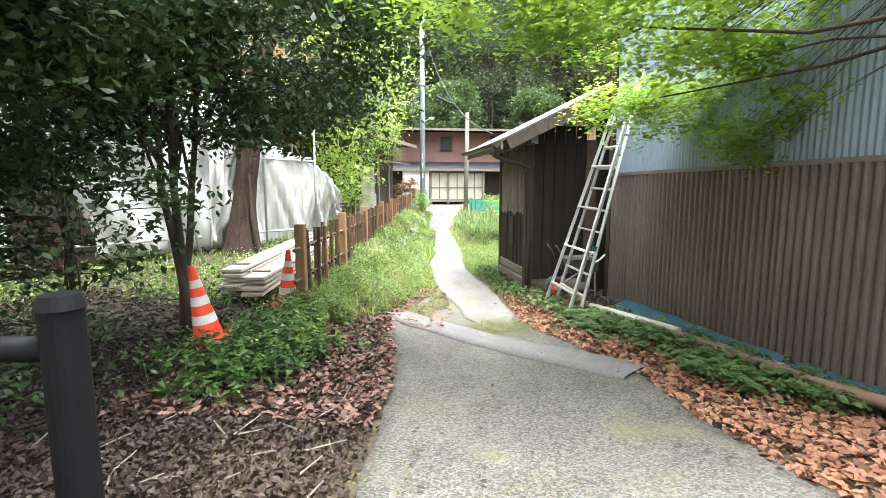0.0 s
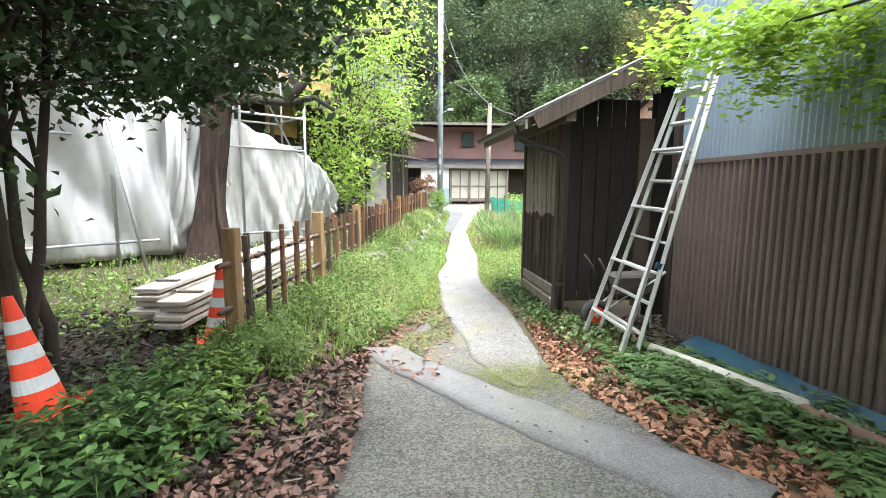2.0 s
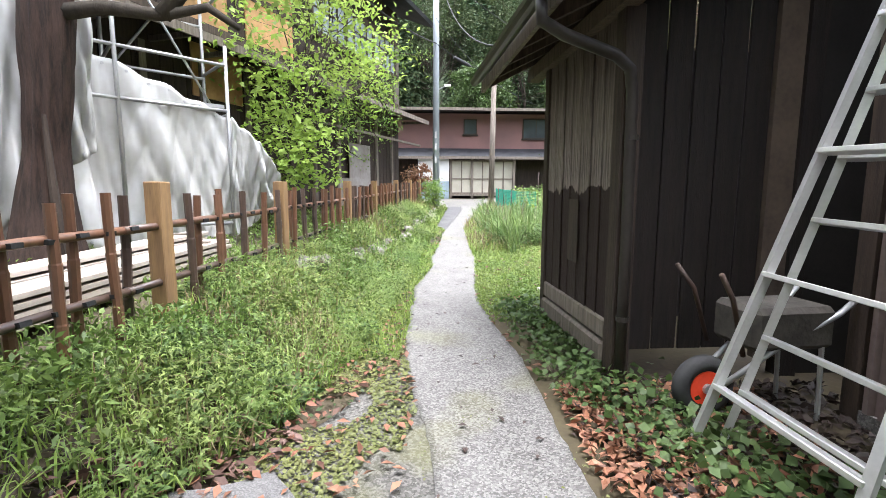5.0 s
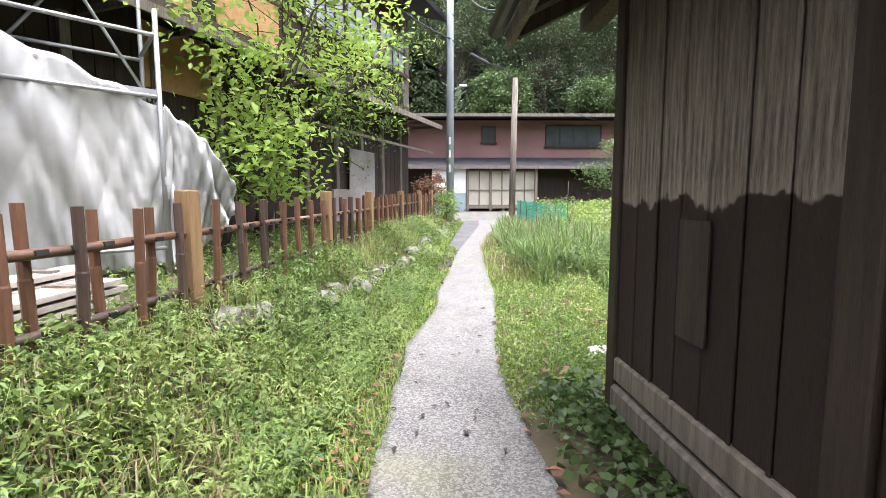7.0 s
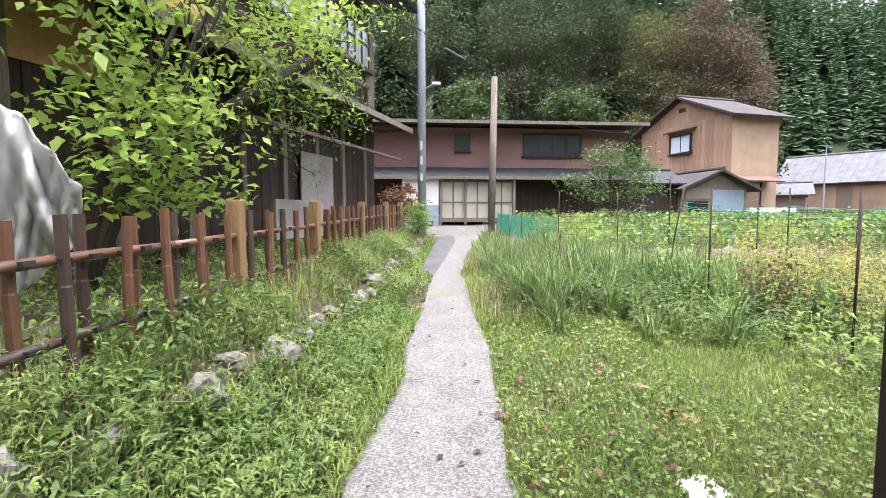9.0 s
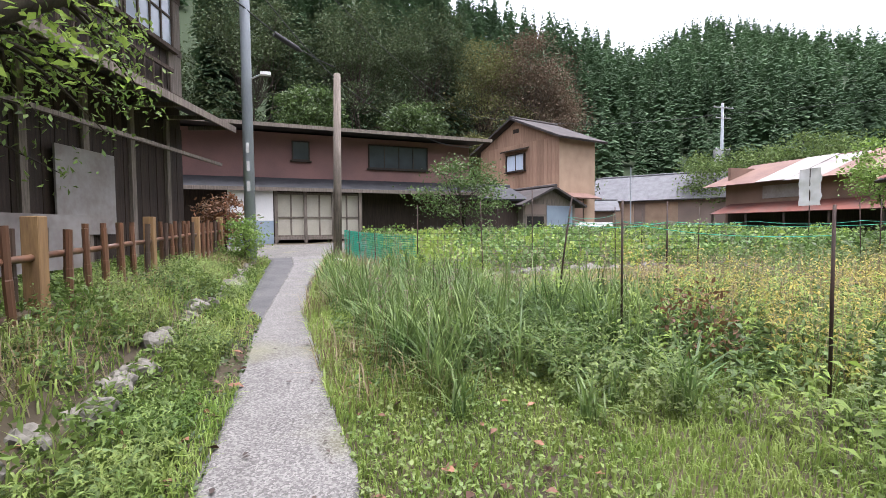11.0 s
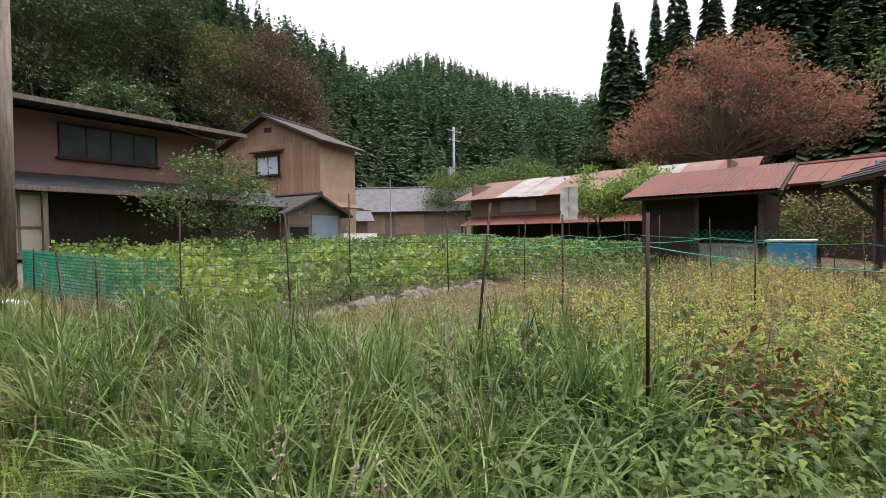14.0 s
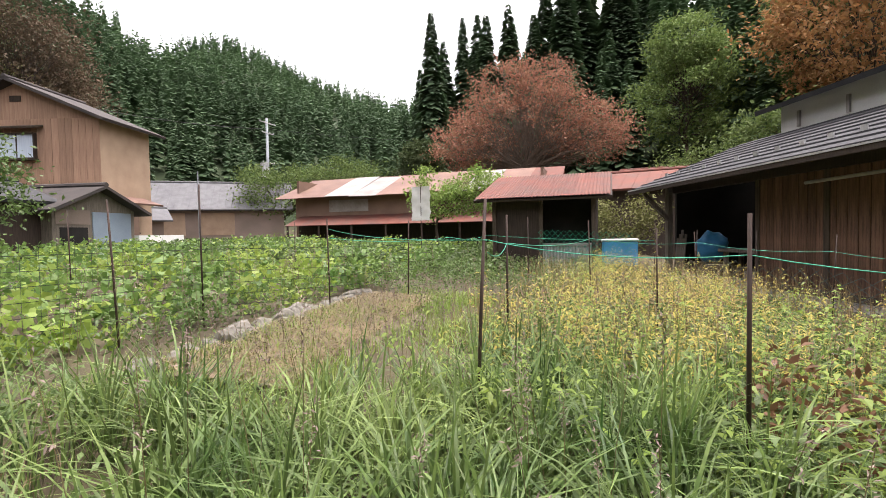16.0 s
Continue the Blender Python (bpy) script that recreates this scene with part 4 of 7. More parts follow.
def herbs(name, x, y, tall, leaf, per, material, label, category="weeds", seed=1, aspect=0.36, reach=1.0, stem=None, low=0.12):
    """Upright weeds: each a thin stem with leaves set round it from low to tip, standing out and up."""
    rng = np.random.default_rng(seed)
    base = on_ground(x, y)
    n = len(base)
    h = tall * rng.uniform(0.5, 1.2, n)
    bow = rng.normal(size=(n, 2)) * 0.16 * h[:, None]
    i = np.repeat(np.arange(n), per)
    q = rng.uniform(low, 1.0, n * per)
    a = rng.uniform(0, 2 * math.pi, n * per)
    L = leaf * rng.uniform(0.6, 1.25, n * per) * (1.15 - 0.55 * q)
    root = base[i] + np.stack([bow[i, 0] * q * q, bow[i, 1] * q * q, h[i] * q], 1)
    rise = rng.uniform(-0.25, 0.75, n * per)
    d = unit(np.stack([np.cos(a) * reach, np.sin(a) * reach, rise], 1))
    sd = np.stack([-np.sin(a), np.cos(a), rng.normal(size=n * per) * 0.25], 1)
    up = np.cross(d, sd)
    L = L[:, None]
    v = np.stack([root, root + d * L * 0.55 + sd * L * aspect * 0.5 + up * L * 0.08, root + d * L - np.array([0, 0, 0.22]) * L, root + d * L * 0.55 - sd * L * aspect * 0.5 + up * L * 0.08], 1)
    stuff(raw(name, v.reshape(-1, 3), np.arange(4 * n * per).reshape(-1, 4), material), label, category)
    if stem:
        top = base + np.stack([bow[:, 0], bow[:, 1], h], 1)
        r = 0.0025 + 0.002 * rng.random((n, 1))
        c = rng.uniform(0, 6.28, n)
        e = np.stack([np.cos(c), np.sin(c), np.zeros(n)], 1) * r
        g = np.stack([-np.sin(c), np.cos(c), np.zeros(n)], 1) * r
        v = np.stack([base + e, base - e * 0.5 + g, base - e * 0.5 - g, top], 1)
        k = np.arange(n)[:, None] * 4
        stuff(raw("weed_stems", v.reshape(-1, 3), np.concatenate([k + [0, 1, 3], k + [1, 2, 3], k + [2, 0, 3]]), stem), "thin upright weed stems", "weeds")


def on_ground(x, y, lift=0.0):
    return np.array([(a, b, ground_z(a, b) + lift) for a, b in zip(x, y)])


PATH_Y = [-6, 0, 2.1, 3.9, 4.9, 5.6, 6.4, 7.2, 8.2, 8.8, 9.7, 10.4, 11.5, 12.2, 13.3, 15.5, 16.1, 22, 23]
PATH_L = [-0.5, -0.45, -0.43, -0.45, -0.52, -0.66, -0.7, -0.35, -0.12, -0.18, -0.24, -0.32, -0.2, -0.27, -0.24, -0.24, -0.5, -0.55, -0.8]
PATH_R = [3.2, 2.3, 1.75, 1.72, 1.4, 1.1, 0.95, 0.9, 0.76, 0.66, 0.5, 0.46, 0.47, 0.46, 0.37, 0.24, 0.25, 0.75, 1.1]


def off_path(x, y, margin=0.0):
    return (x < np.interp(y, PATH_Y, PATH_L) - margin) | (x > np.interp(y, PATH_Y, PATH_R) + margin)


def in_shed(x, y):
    dx, dy = x - 1.38, y - 7.7
    u, v = dx * 0.989 + dy * 0.148, -dx * 0.148 + dy * 0.989
    return ((u > 0.05) & (v > 0.05) & (v < 1.6)) | ((u > 1.12) & (v < 1.6))


def scatter(rng, n, x0, x1, y0, y1, keep=None, patch=0.0, seed=0.0, freq=0.8):
    x, y = rng.uniform(x0, x1, n), rng.uniform(y0, y1, n)
    ok = off_path(x, y, -0.02) & ~in_shed(x, y)
    if keep is not None:
        ok &= keep(x, y)
    if patch:
        nz = np.array([noise.noise((a * freq, b * freq, seed)) for a, b in zip(x, y)])
        ok &= nz + rng.uniform(-0.25, 0.25, n) > patch
    return x[ok], y[ok]


def stuff(ob, label, category):
    return tagged(ob, label, category, kind="stuff")


R = np.random.default_rng(5)
# the cedar woods on the slopes
def cedar_wood():
    rng = np.random.default_rng(11)
    pos = []
    for az0, az1, r0, r1, step in ((-75, 30, 40, 130, 3.9), (30, 72, 60, 170, 4.4), (66, 125, 38, 110, 3.9), (14, 72, 130, 330, 5.6)):
        n = int(radians(az1 - az0) * 0.5 * (r1 * r1 - r0 * r0) / step ** 2)
        az = np.radians(rng.uniform(az0, az1, n))
        r = np.sqrt(rng.uniform(r0 * r0, r1 * r1, n))
        for a, q in zip(az, r):
            x, y = 0.3 + q * math.sin(a), 12 + q * math.cos(a)
            if q < lerp(math.degrees(a), RIDGE[0], RIDGE[3]) + 3 or q > lerp(math.degrees(a), RIDGE[0], RIDGE[2]) + 14:
                continue
            if -52 < math.degrees(a) < 24 and q < 75 and rng.random() < 0.5:
                continue
            pos.append((x, y, ground_z(x, y), q))
    for k in range(16):
        a, q = radians(66 + 1.7 * k + rng.uniform(-0.6, 0.6)), rng.uniform(54, 66)
        x, y = 0.3 + q * math.sin(a), 12 + q * math.cos(a)
        pos.append((x, y, ground_z(x, y), -q))
    for az, q in ((-16, 50), (-9, 47), (-2, 48), (2, 52), (17, 54), (-24, 50), (29, 70)):
        x, y = 0.3 + q * math.sin(radians(az)), 12 + q * math.cos(radians(az))
        pos.append((x, y, ground_z(x, y), -q))
    near, far = ([], [], [0]), ([], [], [0])
    for x, y, z, q in pos:
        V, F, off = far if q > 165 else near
        grand, q = q < 0, abs(q)
        k = 1700 if grand else 400 if q < 75 else (190 if q < 140 else 80)
        h = rng.uniform(19, 26) if grand else rng.uniform(9, 16)
        s = rng.uniform(0.06, 1, k) ** 0.85
        a = rng.uniform(0, 2 * math.pi, k)
        rad = h * 0.17 * rng.uniform(0.85, 1.15)
        out = rad * (0.8 if grand else 1.0) * (1.02 - s) ** 0.75 * rng.uniform(0.65, 1.15, k) + 0.12
        half = (0.08 + out * (0.15 if grand else 0.2)) * (1.0 if q < 75 else (1.5 if q < 140 else 2.2))
        d = np.stack([np.cos(a), np.sin(a)], 1)
        zz = z + s * h
        p0 = np.stack([x + d[:, 0] * out * 0.2, y + d[:, 1] * out * 0.2, zz + out * 0.28], 1)
        p2 = np.stack([x + d[:, 0] * out, y + d[:, 1] * out, zz - out * 0.15], 1)
        mid = np.stack([x + d[:, 0] * out * 0.75, y + d[:, 1] * out * 0.75, zz + out * 0.05], 1)
        sd = np.stack([-d[:, 1] * half, d[:, 0] * half, rng.uniform(-0.3, 0.1, k) * half], 1)
        v = np.stack([p0, mid + sd, p2, mid - sd * [1, 1, -1]], 1).reshape(-1, 3)
        V.append(v)
        F.append(np.arange(4 * k).reshape(-1, 4) + off[0])
        off[0] += 4 * k
    stuff(raw("cedar_forest", np.concatenate(near[0]), np.concatenate(near[1]), cedar_leaf), "dense dark green cedar forest on the mountain slopes", "forest")
    stuff(raw("cedar_plantation", np.concatenate(far[0]), np.concatenate(far[1]), hazed_cedar), "cedar forest on the far peak, leaf colour lightened for haze", "forest")


cedar_wood()


def tree(name, base, h, r, crown, n_leaf, size, leaf, wood, label, category="tree", seed=1, stems=1, clusters=60, spread=0.28, limbs=9, up=0.5, droop=0.0, aspect=0.5, stem_top=None):
    """A tree on base: tapered stems, limbs into the crown's ellipsoids ((cx, cy, cz, rx, ry, rz), relative), leaves in clumps."""
    rnd, rng = random.Random(seed), np.random.default_rng(seed)
    t = thing(name, Matrix.Translation(base), label, category)
    tips = []
    for i in range(clusters):
        c = crown[i % len(crown)]
        while True:
            q = Vector((rnd.uniform(-1, 1), rnd.uniform(-1, 1), rnd.uniform(-1, 1)))
            if 0.3 < q.length < 1:
                break
        q *= (0.75 + 0.25 * rnd.random()) / max(q.length, 0.75)
        tips.append(Vector((c[0] + q.x * c[3], c[1] + q.y * c[4], c[2] + q.z * c[5])))
    stems_pts = []
    for s in range(stems):
        a = rnd.uniform(0, 6.28)
        b = Vector((math.cos(a), math.sin(a), 0)) * (r * 1.6 * (stems > 1))
        top = Vector(stem_top) if stem_top else Vector((crown[0][0] * 0.6, crown[0][1] * 0.6, h))
        top = top + Vector((rnd.uniform(-1, 1), rnd.uniform(-1, 1), 0)) * (0.12 * h * (stems > 1))
        pts = [b.lerp(top, k / 7) + Vector((rnd.uniform(-1, 1), rnd.uniform(-1, 1), 0)) * r * (0.6 if 0 < k else 0) - Vector((0, 0, 0.15 if k == 0 else 0)) for k in range(8)]
        rr = [r * (1.35 if k == 0 else 1 - 0.1 * k) / (1 + 0.25 * (stems - 1)) for k in range(8)]
        part("trunk", tube(B(), pts, rr, 9), wood, t, smooth=True)
        stems_pts.append((pts, rr))
    for i in range(limbs):
        pts, rr = stems_pts[i % stems]
        k = rnd.randint(3, 7)
        tip = tips[(i * 5) % len(tips)]
        a = pts[k]
        ml = [a.lerp(tip, s / 5) + Vector((rnd.uniform(-1, 1), rnd.uniform(-1, 1), rnd.uniform(0, 1.2))) * (0.06 * (tip - a).length if 0 < s < 5 else 0) for s in range(6)]
        part("limb", tube(B(), ml, [rr[k] * 0.55 * (1 - 0.17 * s) for s in range(6)], 6), wood, t, smooth=True)
    bm = B()
    for i, tip in enumerate(tips):
        pts, rr = stems_pts[i % stems]
        a = min((p for p in pts[2:]), key=lambda p: (p - tip).length)
        a = a.lerp(tip, rnd.uniform(0.1, 0.4))
        ml = [a.lerp(tip, s / 3) + Vector((rnd.uniform(-1, 1), rnd.uniform(-1, 1), rnd.uniform(-0.5, 1))) * (0.08 * (tip - a).length if 0 < s < 3 else 0) for s in range(4)]
        tube(bm, ml, [max(r * 0.12, 0.006) * (1 - 0.28 * s) for s in range(4)], 4)
    tagged(part("twig_growth", bm, wood, t), kind="stuff")
    per = n_leaf // len(tips)
    P = np.concatenate([np.array(q) + rng.normal(size=(per, 3)) * np.array([spread, spread, spread * 0.55]) * rng.uniform(0.6, 1.3) for q in tips])
    v, f = leaf_arrays(P, size, rng, aspect=aspect, up=up, droop=droop)
    raw("crown", v, f, leaf, t)
    return t


# dark evergreen beside the lane's start
tree("evergreen_tree", (-2.5, 4.5, ground_z(-2.5, 4.5)), 3.4, 0.075, [(0.35, -0.1, 3.1, 1.9, 1.5, 1.2), (-1.5, -0.6, 2.8, 1.9, 1.6, 1.2), (0.8, 0.4, 2.9, 1.3, 1.0, 1.0), (-0.3, 0.0, 4.6, 2.6, 2.4, 1.0), (-1.2, -2.2, 3.8, 2.2, 1.8, 1.1)], 62000, 0.085, dark_leaf, bark, "dark glossy-leaved evergreen with several thin trunks", seed=3, stems=4, clusters=230, spread=0.26, limbs=24)
tree("evergreen_shrub", (-3.9, 3.6, ground_z(-3.9, 3.6)), 2.6, 0.05, [(0, 0, 2.3, 1.7, 1.5, 1.2), (-0.5, -1.6, 3.0, 2.0, 1.7, 1.2)], 22000, 0.085, dark_leaf, bark, "leggy dark evergreen shrub with bare low branches", "shrub", seed=6, stems=4, clusters=50, spread=0.25, limbs=14)
tree("bare_shrub", (-2.95, 3.7, ground_z(-2.95, 3.7)), 1.5, 0.032, [(0, 0, 1.3, 1.0, 0.7, 0.6), (-0.8, -0.4, 1.1, 0.8, 0.6, 0.5)], 2600, 0.08, dark_leaf, bark, "tangle of bare dark shrub stems under the evergreen", "shrub", seed=77, stems=6, clusters=40, spread=0.2, limbs=22)
# bright maple over the lane
tree("maple_tree", (3.3, -0.6, ground_z(3.3, -0.6)), 4.4, 0.06, [(-1.9, 4.2, 2.5, 0.9, 0.7, 0.35), (-3.0, 4.4, 2.8, 0.9, 0.8, 0.4), (-1.0, 5.7, 2.1, 0.9, 0.5, 0.3), (-0.4, 5.0, 2.1, 0.4, 0.7, 0.6), (-1.7, 3.5, 3.2, 1.4, 1.0, 0.5), (-0.9, 4.6, 2.7, 0.8, 0.6, 0.4), (-3.3, 5.6, 3.6, 1.0, 1.0, 0.4)], 21000, 0.07, maple_leaf, bark, "bright green maple arching over the lane", seed=8, clusters=210, spread=0.15, limbs=9, up=0.8, aspect=0.65, stem_top=(-0.2, 1.8, 3.6))
# two evergreens added mostly out of view, to shade the ground here
tree("evergreen_tree", (-3.5, 0.9, ground_z(-3.5, 0.9)), 3.4, 0.08, [(0.2, 0.2, 3.6, 2.3, 2.3, 1.2)], 22000, 0.12, dark_leaf, bark, "dark evergreen added out of view to shade the lane's start", seed=75, stems=2, clusters=90, spread=0.28, limbs=12)
tree("evergreen_tree", (-2.0, -2.4, ground_z(-2.0, -2.4)), 3.6, 0.08, [(0.3, 0.6, 3.9, 2.5, 2.6, 1.3)], 24000, 0.12, dark_leaf, bark, "dark evergreen added out of view to shade the lane's start", seed=76, stems=2, clusters=100, spread=0.3, limbs=12)
# thick old trunk in front of the sheeting
def old_trunk():
    x, y = -3.75, 9.0
    z = ground_z(x, y)
    t = thing("old_cedar", Matrix.Translation((x, y, z)), "thick old trunk with torn bark and crooked limbs", "tree")
    way = [Vector((-0.12 + 0.26 * q - 0.02 * math.sin(q * 6), 0, -0.2 + 2.9 * q)) for q in np.linspace(0, 1, 24)] + [Vector((0.3, 0.1, 3.5)), Vector((0.8, 0.2, 4.4))]
    bm = tube(B(), way, [0.3 * math.exp(-7 * q) + 0.19 + 0.02 * math.sin(9 * q) for q in np.linspace(0, 1, 24)] + [0.15, 0.08], 44)
    for v in bm.verts:
        if v.co.z < 2.7:
            c = min(way, key=lambda p: abs(p.z - v.co.z))
            o = Vector((v.co.x - c.x, v.co.y - c.y, 0))
            a = math.atan2(o.y, o.x)
            v.co += o.normalized() * (0.016 * math.sin(13 * a + 2 * noise.noise((v.co.z * 1.5, 0, 1))) + 0.02 * noise.noise((a * 3, v.co.z * 2.2, 5)))
    part("trunk", bm, cedar_bark, t, smooth=True)
    part("bark_strip", tube(B(), [(0.24, -0.12, 0.0), (0.17, -0.15, 0.7), (0.16, -0.17, 1.5)], [0.05, 0.04, 0.02], 6), bark, t)
    part("bark_strip", tube(B(), [(-0.34, -0.16, 0.0), (-0.25, -0.15, 0.35), (-0.2, -0.16, 0.7)], [0.05, 0.04, 0.02], 6), bark, t)
    limbs = [[(0.14, 0, 2.45), (0.7, 0, 2.5), (1.2, 0.1, 2.45), (1.6, 0.2, 2.55), (1.9, 0.2, 2.35)], [(1.2, 0.1, 2.45), (1.45, 0.2, 2.8), (1.55, 0.4, 3.4), (1.8, 0.6, 4.2)], [(0.2, 0.05, 3.0), (0.9, 0.4, 3.6), (1.7, 0.8, 3.8), (2.4, 1.0, 3.7)], [(1.5, 0.3, 3.1), (2.0, 0.6, 3.6), (2.7, 0.9, 3.75)]]
    for l_ in limbs:
        part("limb", tube(B(), l_, [0.085 - 0.014 * k for k in range(len(l_))], 8), moss_bark, t, smooth=True)
    rng = np.random.default_rng(4)
    cs = np.array([(1.8, 0.3, 3.2), (2.3, 1.0, 3.8), (1.6, 0.5, 4.1), (2.8, 0.9, 3.5), (0.6, 0.2, 4.3), (2.2, 0.6, 2.9)])
    P = np.concatenate([c + rng.normal(size=(330, 3)) * [0.38, 0.38, 0.25] for c in cs])
    v, f = leaf_arrays(P, 0.09, rng, aspect=0.55, up=0.6)
    raw("foliage", v, f, bright_leaf, t)


old_trunk()
# light tree along the fence
tree("young_tree", (-3.2, 12.4, ground_z(-3.2, 12.4)), 3.6, 0.06, [(0.5, 0.6, 3.2, 1.2, 1.6, 1.5), (1.0, 2.2, 3.5, 1.0, 1.8, 1.3), (0.5, 0.2, 1.5, 0.6, 0.8, 0.8), (1.0, 0.2, 4.6, 1.4, 1.6, 1.0)], 5200, 0.13, bright_leaf, moss_bark, "slender light green tree leaning over the bamboo fence", seed=12, stems=3, clusters=120, spread=0.3, limbs=16, up=0.6, stem_top=(0.8, 1.2, 3.6))
def leaning_tree():
    o = Vector((-3.5, 14.0, ground_z(-3.5, 14.0)))
    t = thing("leaning_tree", Matrix.Translation(o), "old leaning fruit tree with a mossy trunk and drooping leaves", "tree")
    way = [Vector(p) - o for p in ((-3.5, 14.0, 0.2), (-3.38, 14.15, 1.3), (-3.1, 14.5, 2.35), (-2.55, 15.05, 2.95), (-2.0, 15.5, 3.45), (-1.65, 15.9, 4.2))]
    part("trunk", tube(B(), way, [0.17, 0.13, 0.12, 0.11, 0.09, 0.05], 12), moss_bark, t, smooth=True)
    rnd, rng = random.Random(44), np.random.default_rng(44)
    P = []
    for k in range(26):
        a = way[rnd.choice((2, 3, 3, 4, 4, 5))]
        out = Vector((rnd.uniform(-0.3, 1.1), rnd.uniform(-1.3, 1.6), rnd.uniform(-0.55, 0.75)))
        pts = [a + out * q + Vector((rnd.uniform(-1, 1), rnd.uniform(-1, 1), rnd.uniform(-0.3, 1))) * 0.07 * (0 < q < 1) - Vector((0, 0, 0.25 * q * q)) for q in (0, 0.3, 0.6, 1)]
        part("limb", tube(B(), pts, [0.028, 0.02, 0.013, 0.005], 6), moss_bark, t, smooth=True)
        for q in (0.45, 0.65, 0.85, 1.0):
            P.append(np.array(a + out * q - Vector((0, 0, 0.25 * q * q))) + rng.normal(size=(20, 3)) * [0.13, 0.13, 0.11])
    v, f = leaf_arrays(np.concatenate(P), 0.085, rng, aspect=0.42, up=0.35, droop=0.9)
    raw("foliage", v, f, crop_leaf, t)


leaning_tree()
# garden trees
tree("garden_tree", (6.0, 27.0, ground_z(6, 27)), 1.5, 0.07, [(0, 0, 1.7, 1.9, 1.5, 0.75), (0.2, 0, 2.5, 1.2, 1.0, 0.55)], 3600, 0.13, mid_leaf, bark, "spreading garden tree in front of the farmhouse", seed=14, clusters=60, spread=0.28, limbs=10)
tree("red_tree", (37.5, 20.0, ground_z(37.5, 20)), 5.5, 0.3, [(0, 0.5, 9.6, 4.6, 6.6, 3.2), (0, 0.6, 12.0, 3.4, 4.6, 2.2), (0, -4.4, 8.2, 3.6, 3.4, 2.2), (0, 4.4, 8.0, 3.4, 3.6, 2.2)], 19000, 0.24, red_leaf, grey_bark, "broad tree in russet autumn leaf", seed=15, stems=6, clusters=420, spread=0.5, limbs=60)
tree("slope_tree", (34, 9, ground_z(34, 9)), 3, 0.15, [(0, 0, 4, 3, 3, 2.2)], 8000, 0.28, fresh_leaf, bark, "round green tree at the foot of the slope", seed=16, clusters=60, spread=0.6)
tree("slope_tree", (31, 5, ground_z(31, 5)), 3, 0.15, [(0, 0, 5, 4, 4, 3)], 9000, 0.28, fresh_leaf, bark, "dull green broadleaf tree behind the long barn", seed=17, clusters=70, spread=0.7)
tree("orange_tree", (36, -1, ground_z(36, -1)), 7, 0.25, [(0, 0, 12, 6, 6, 6)], 16000, 0.36, orange_leaf, bark, "tall orange-brown tree above the long barn", seed=18, clusters=110, spread=0.9)
tree("shed_tree", (19.0, 20.8, ground_z(19, 20.8)), 2.0, 0.08, [(0, 0, 2.5, 1.0, 1.2, 1.1), (0.3, -1.8, 2.6, 0.8, 1.0, 0.8)], 5000, 0.15, crop_leaf, bark, "leafy tree beside the rusty shed roof", seed=19, clusters=46, spread=0.3)
tree("shed_shrub", (17.5, 13.6, ground_z(17.5, 13.6)), 1.6, 0.06, [(0, 0, 1.5, 0.9, 1.2, 0.9)], 3500, 0.12, olive_leaf, bark, "yellowing shrub beside the red-roofed shed", "shrub", seed=20, clusters=36, spread=0.28)
tree("valley_tree", (34, 41, ground_z(34, 41)), 3, 0.2, [(0, 0, 4.2, 3.0, 5.0, 2.2), (4, -4, 5, 3, 4, 2.2)], 16000, 0.26, fresh_leaf, bark, "spreading light green tree at the valley edge", seed=22, clusters=110, spread=0.7)
tree("valley_tree", (20.5, 44, ground_z(20.5, 44)), 3, 0.15, [(0, 0, 4.2, 2.0, 2.0, 2.2)], 5000, 0.3, hill_leaf, bark, "round tree behind the tan house", seed=23, clusters=50, spread=0.6)
k = 30
for x, y, s, lf, lab in ((-4, 58, 1.45, hill_leaf, "tall mixed green tree on the slope"), (6, 60, 1.5, hill_leaf, "tall mixed green tree on the slope"), (14, 62, 1.55, hill_leaf, "broad olive green tree on the slope"), (21, 63, 1.5, olive_leaf, "broad olive green tree on the slope"), (26, 61, 1.55, brown_leaf, "purple-brown autumn tree on the slope"), (30, 63, 1.2, brown_leaf, "purple-brown autumn tree on the slope"), (18, 58, 0.7, olive_leaf, "yellow-green tree on the slope"), (-12, 55, 1.1, hill_leaf, "tall mixed green tree on the slope"), (10, 52, 0.8, mid_leaf, "green broadleaf tree behind the farmhouse"), (1, 50, 0.8, mid_leaf, "green broadleaf tree behind the farmhouse"), (44, 8, 1.0, fresh_leaf, "green broadleaf tree above the barn"), (40, 30, 0.6, hill_leaf, "green broadleaf tree behind the barn"), (47, -6, 1.2, fresh_leaf, "green broadleaf tree above the barn"), (43, 0, 0.9, fresh_leaf, "green broadleaf tree above the barn")):
    k += 1
    tree("hill_tree", (x, y, ground_z(x, y)), 7 * s, 0.25, [(0, 0, 8 * s, 4.2 * s, 4.2 * s, 4.5 * s), (0, 0, 12 * s, 3 * s, 3 * s, 2.6 * s)], 15000, 0.3, lf, bark, lab, seed=k, clusters=170, spread=0.62 * s, limbs=8)

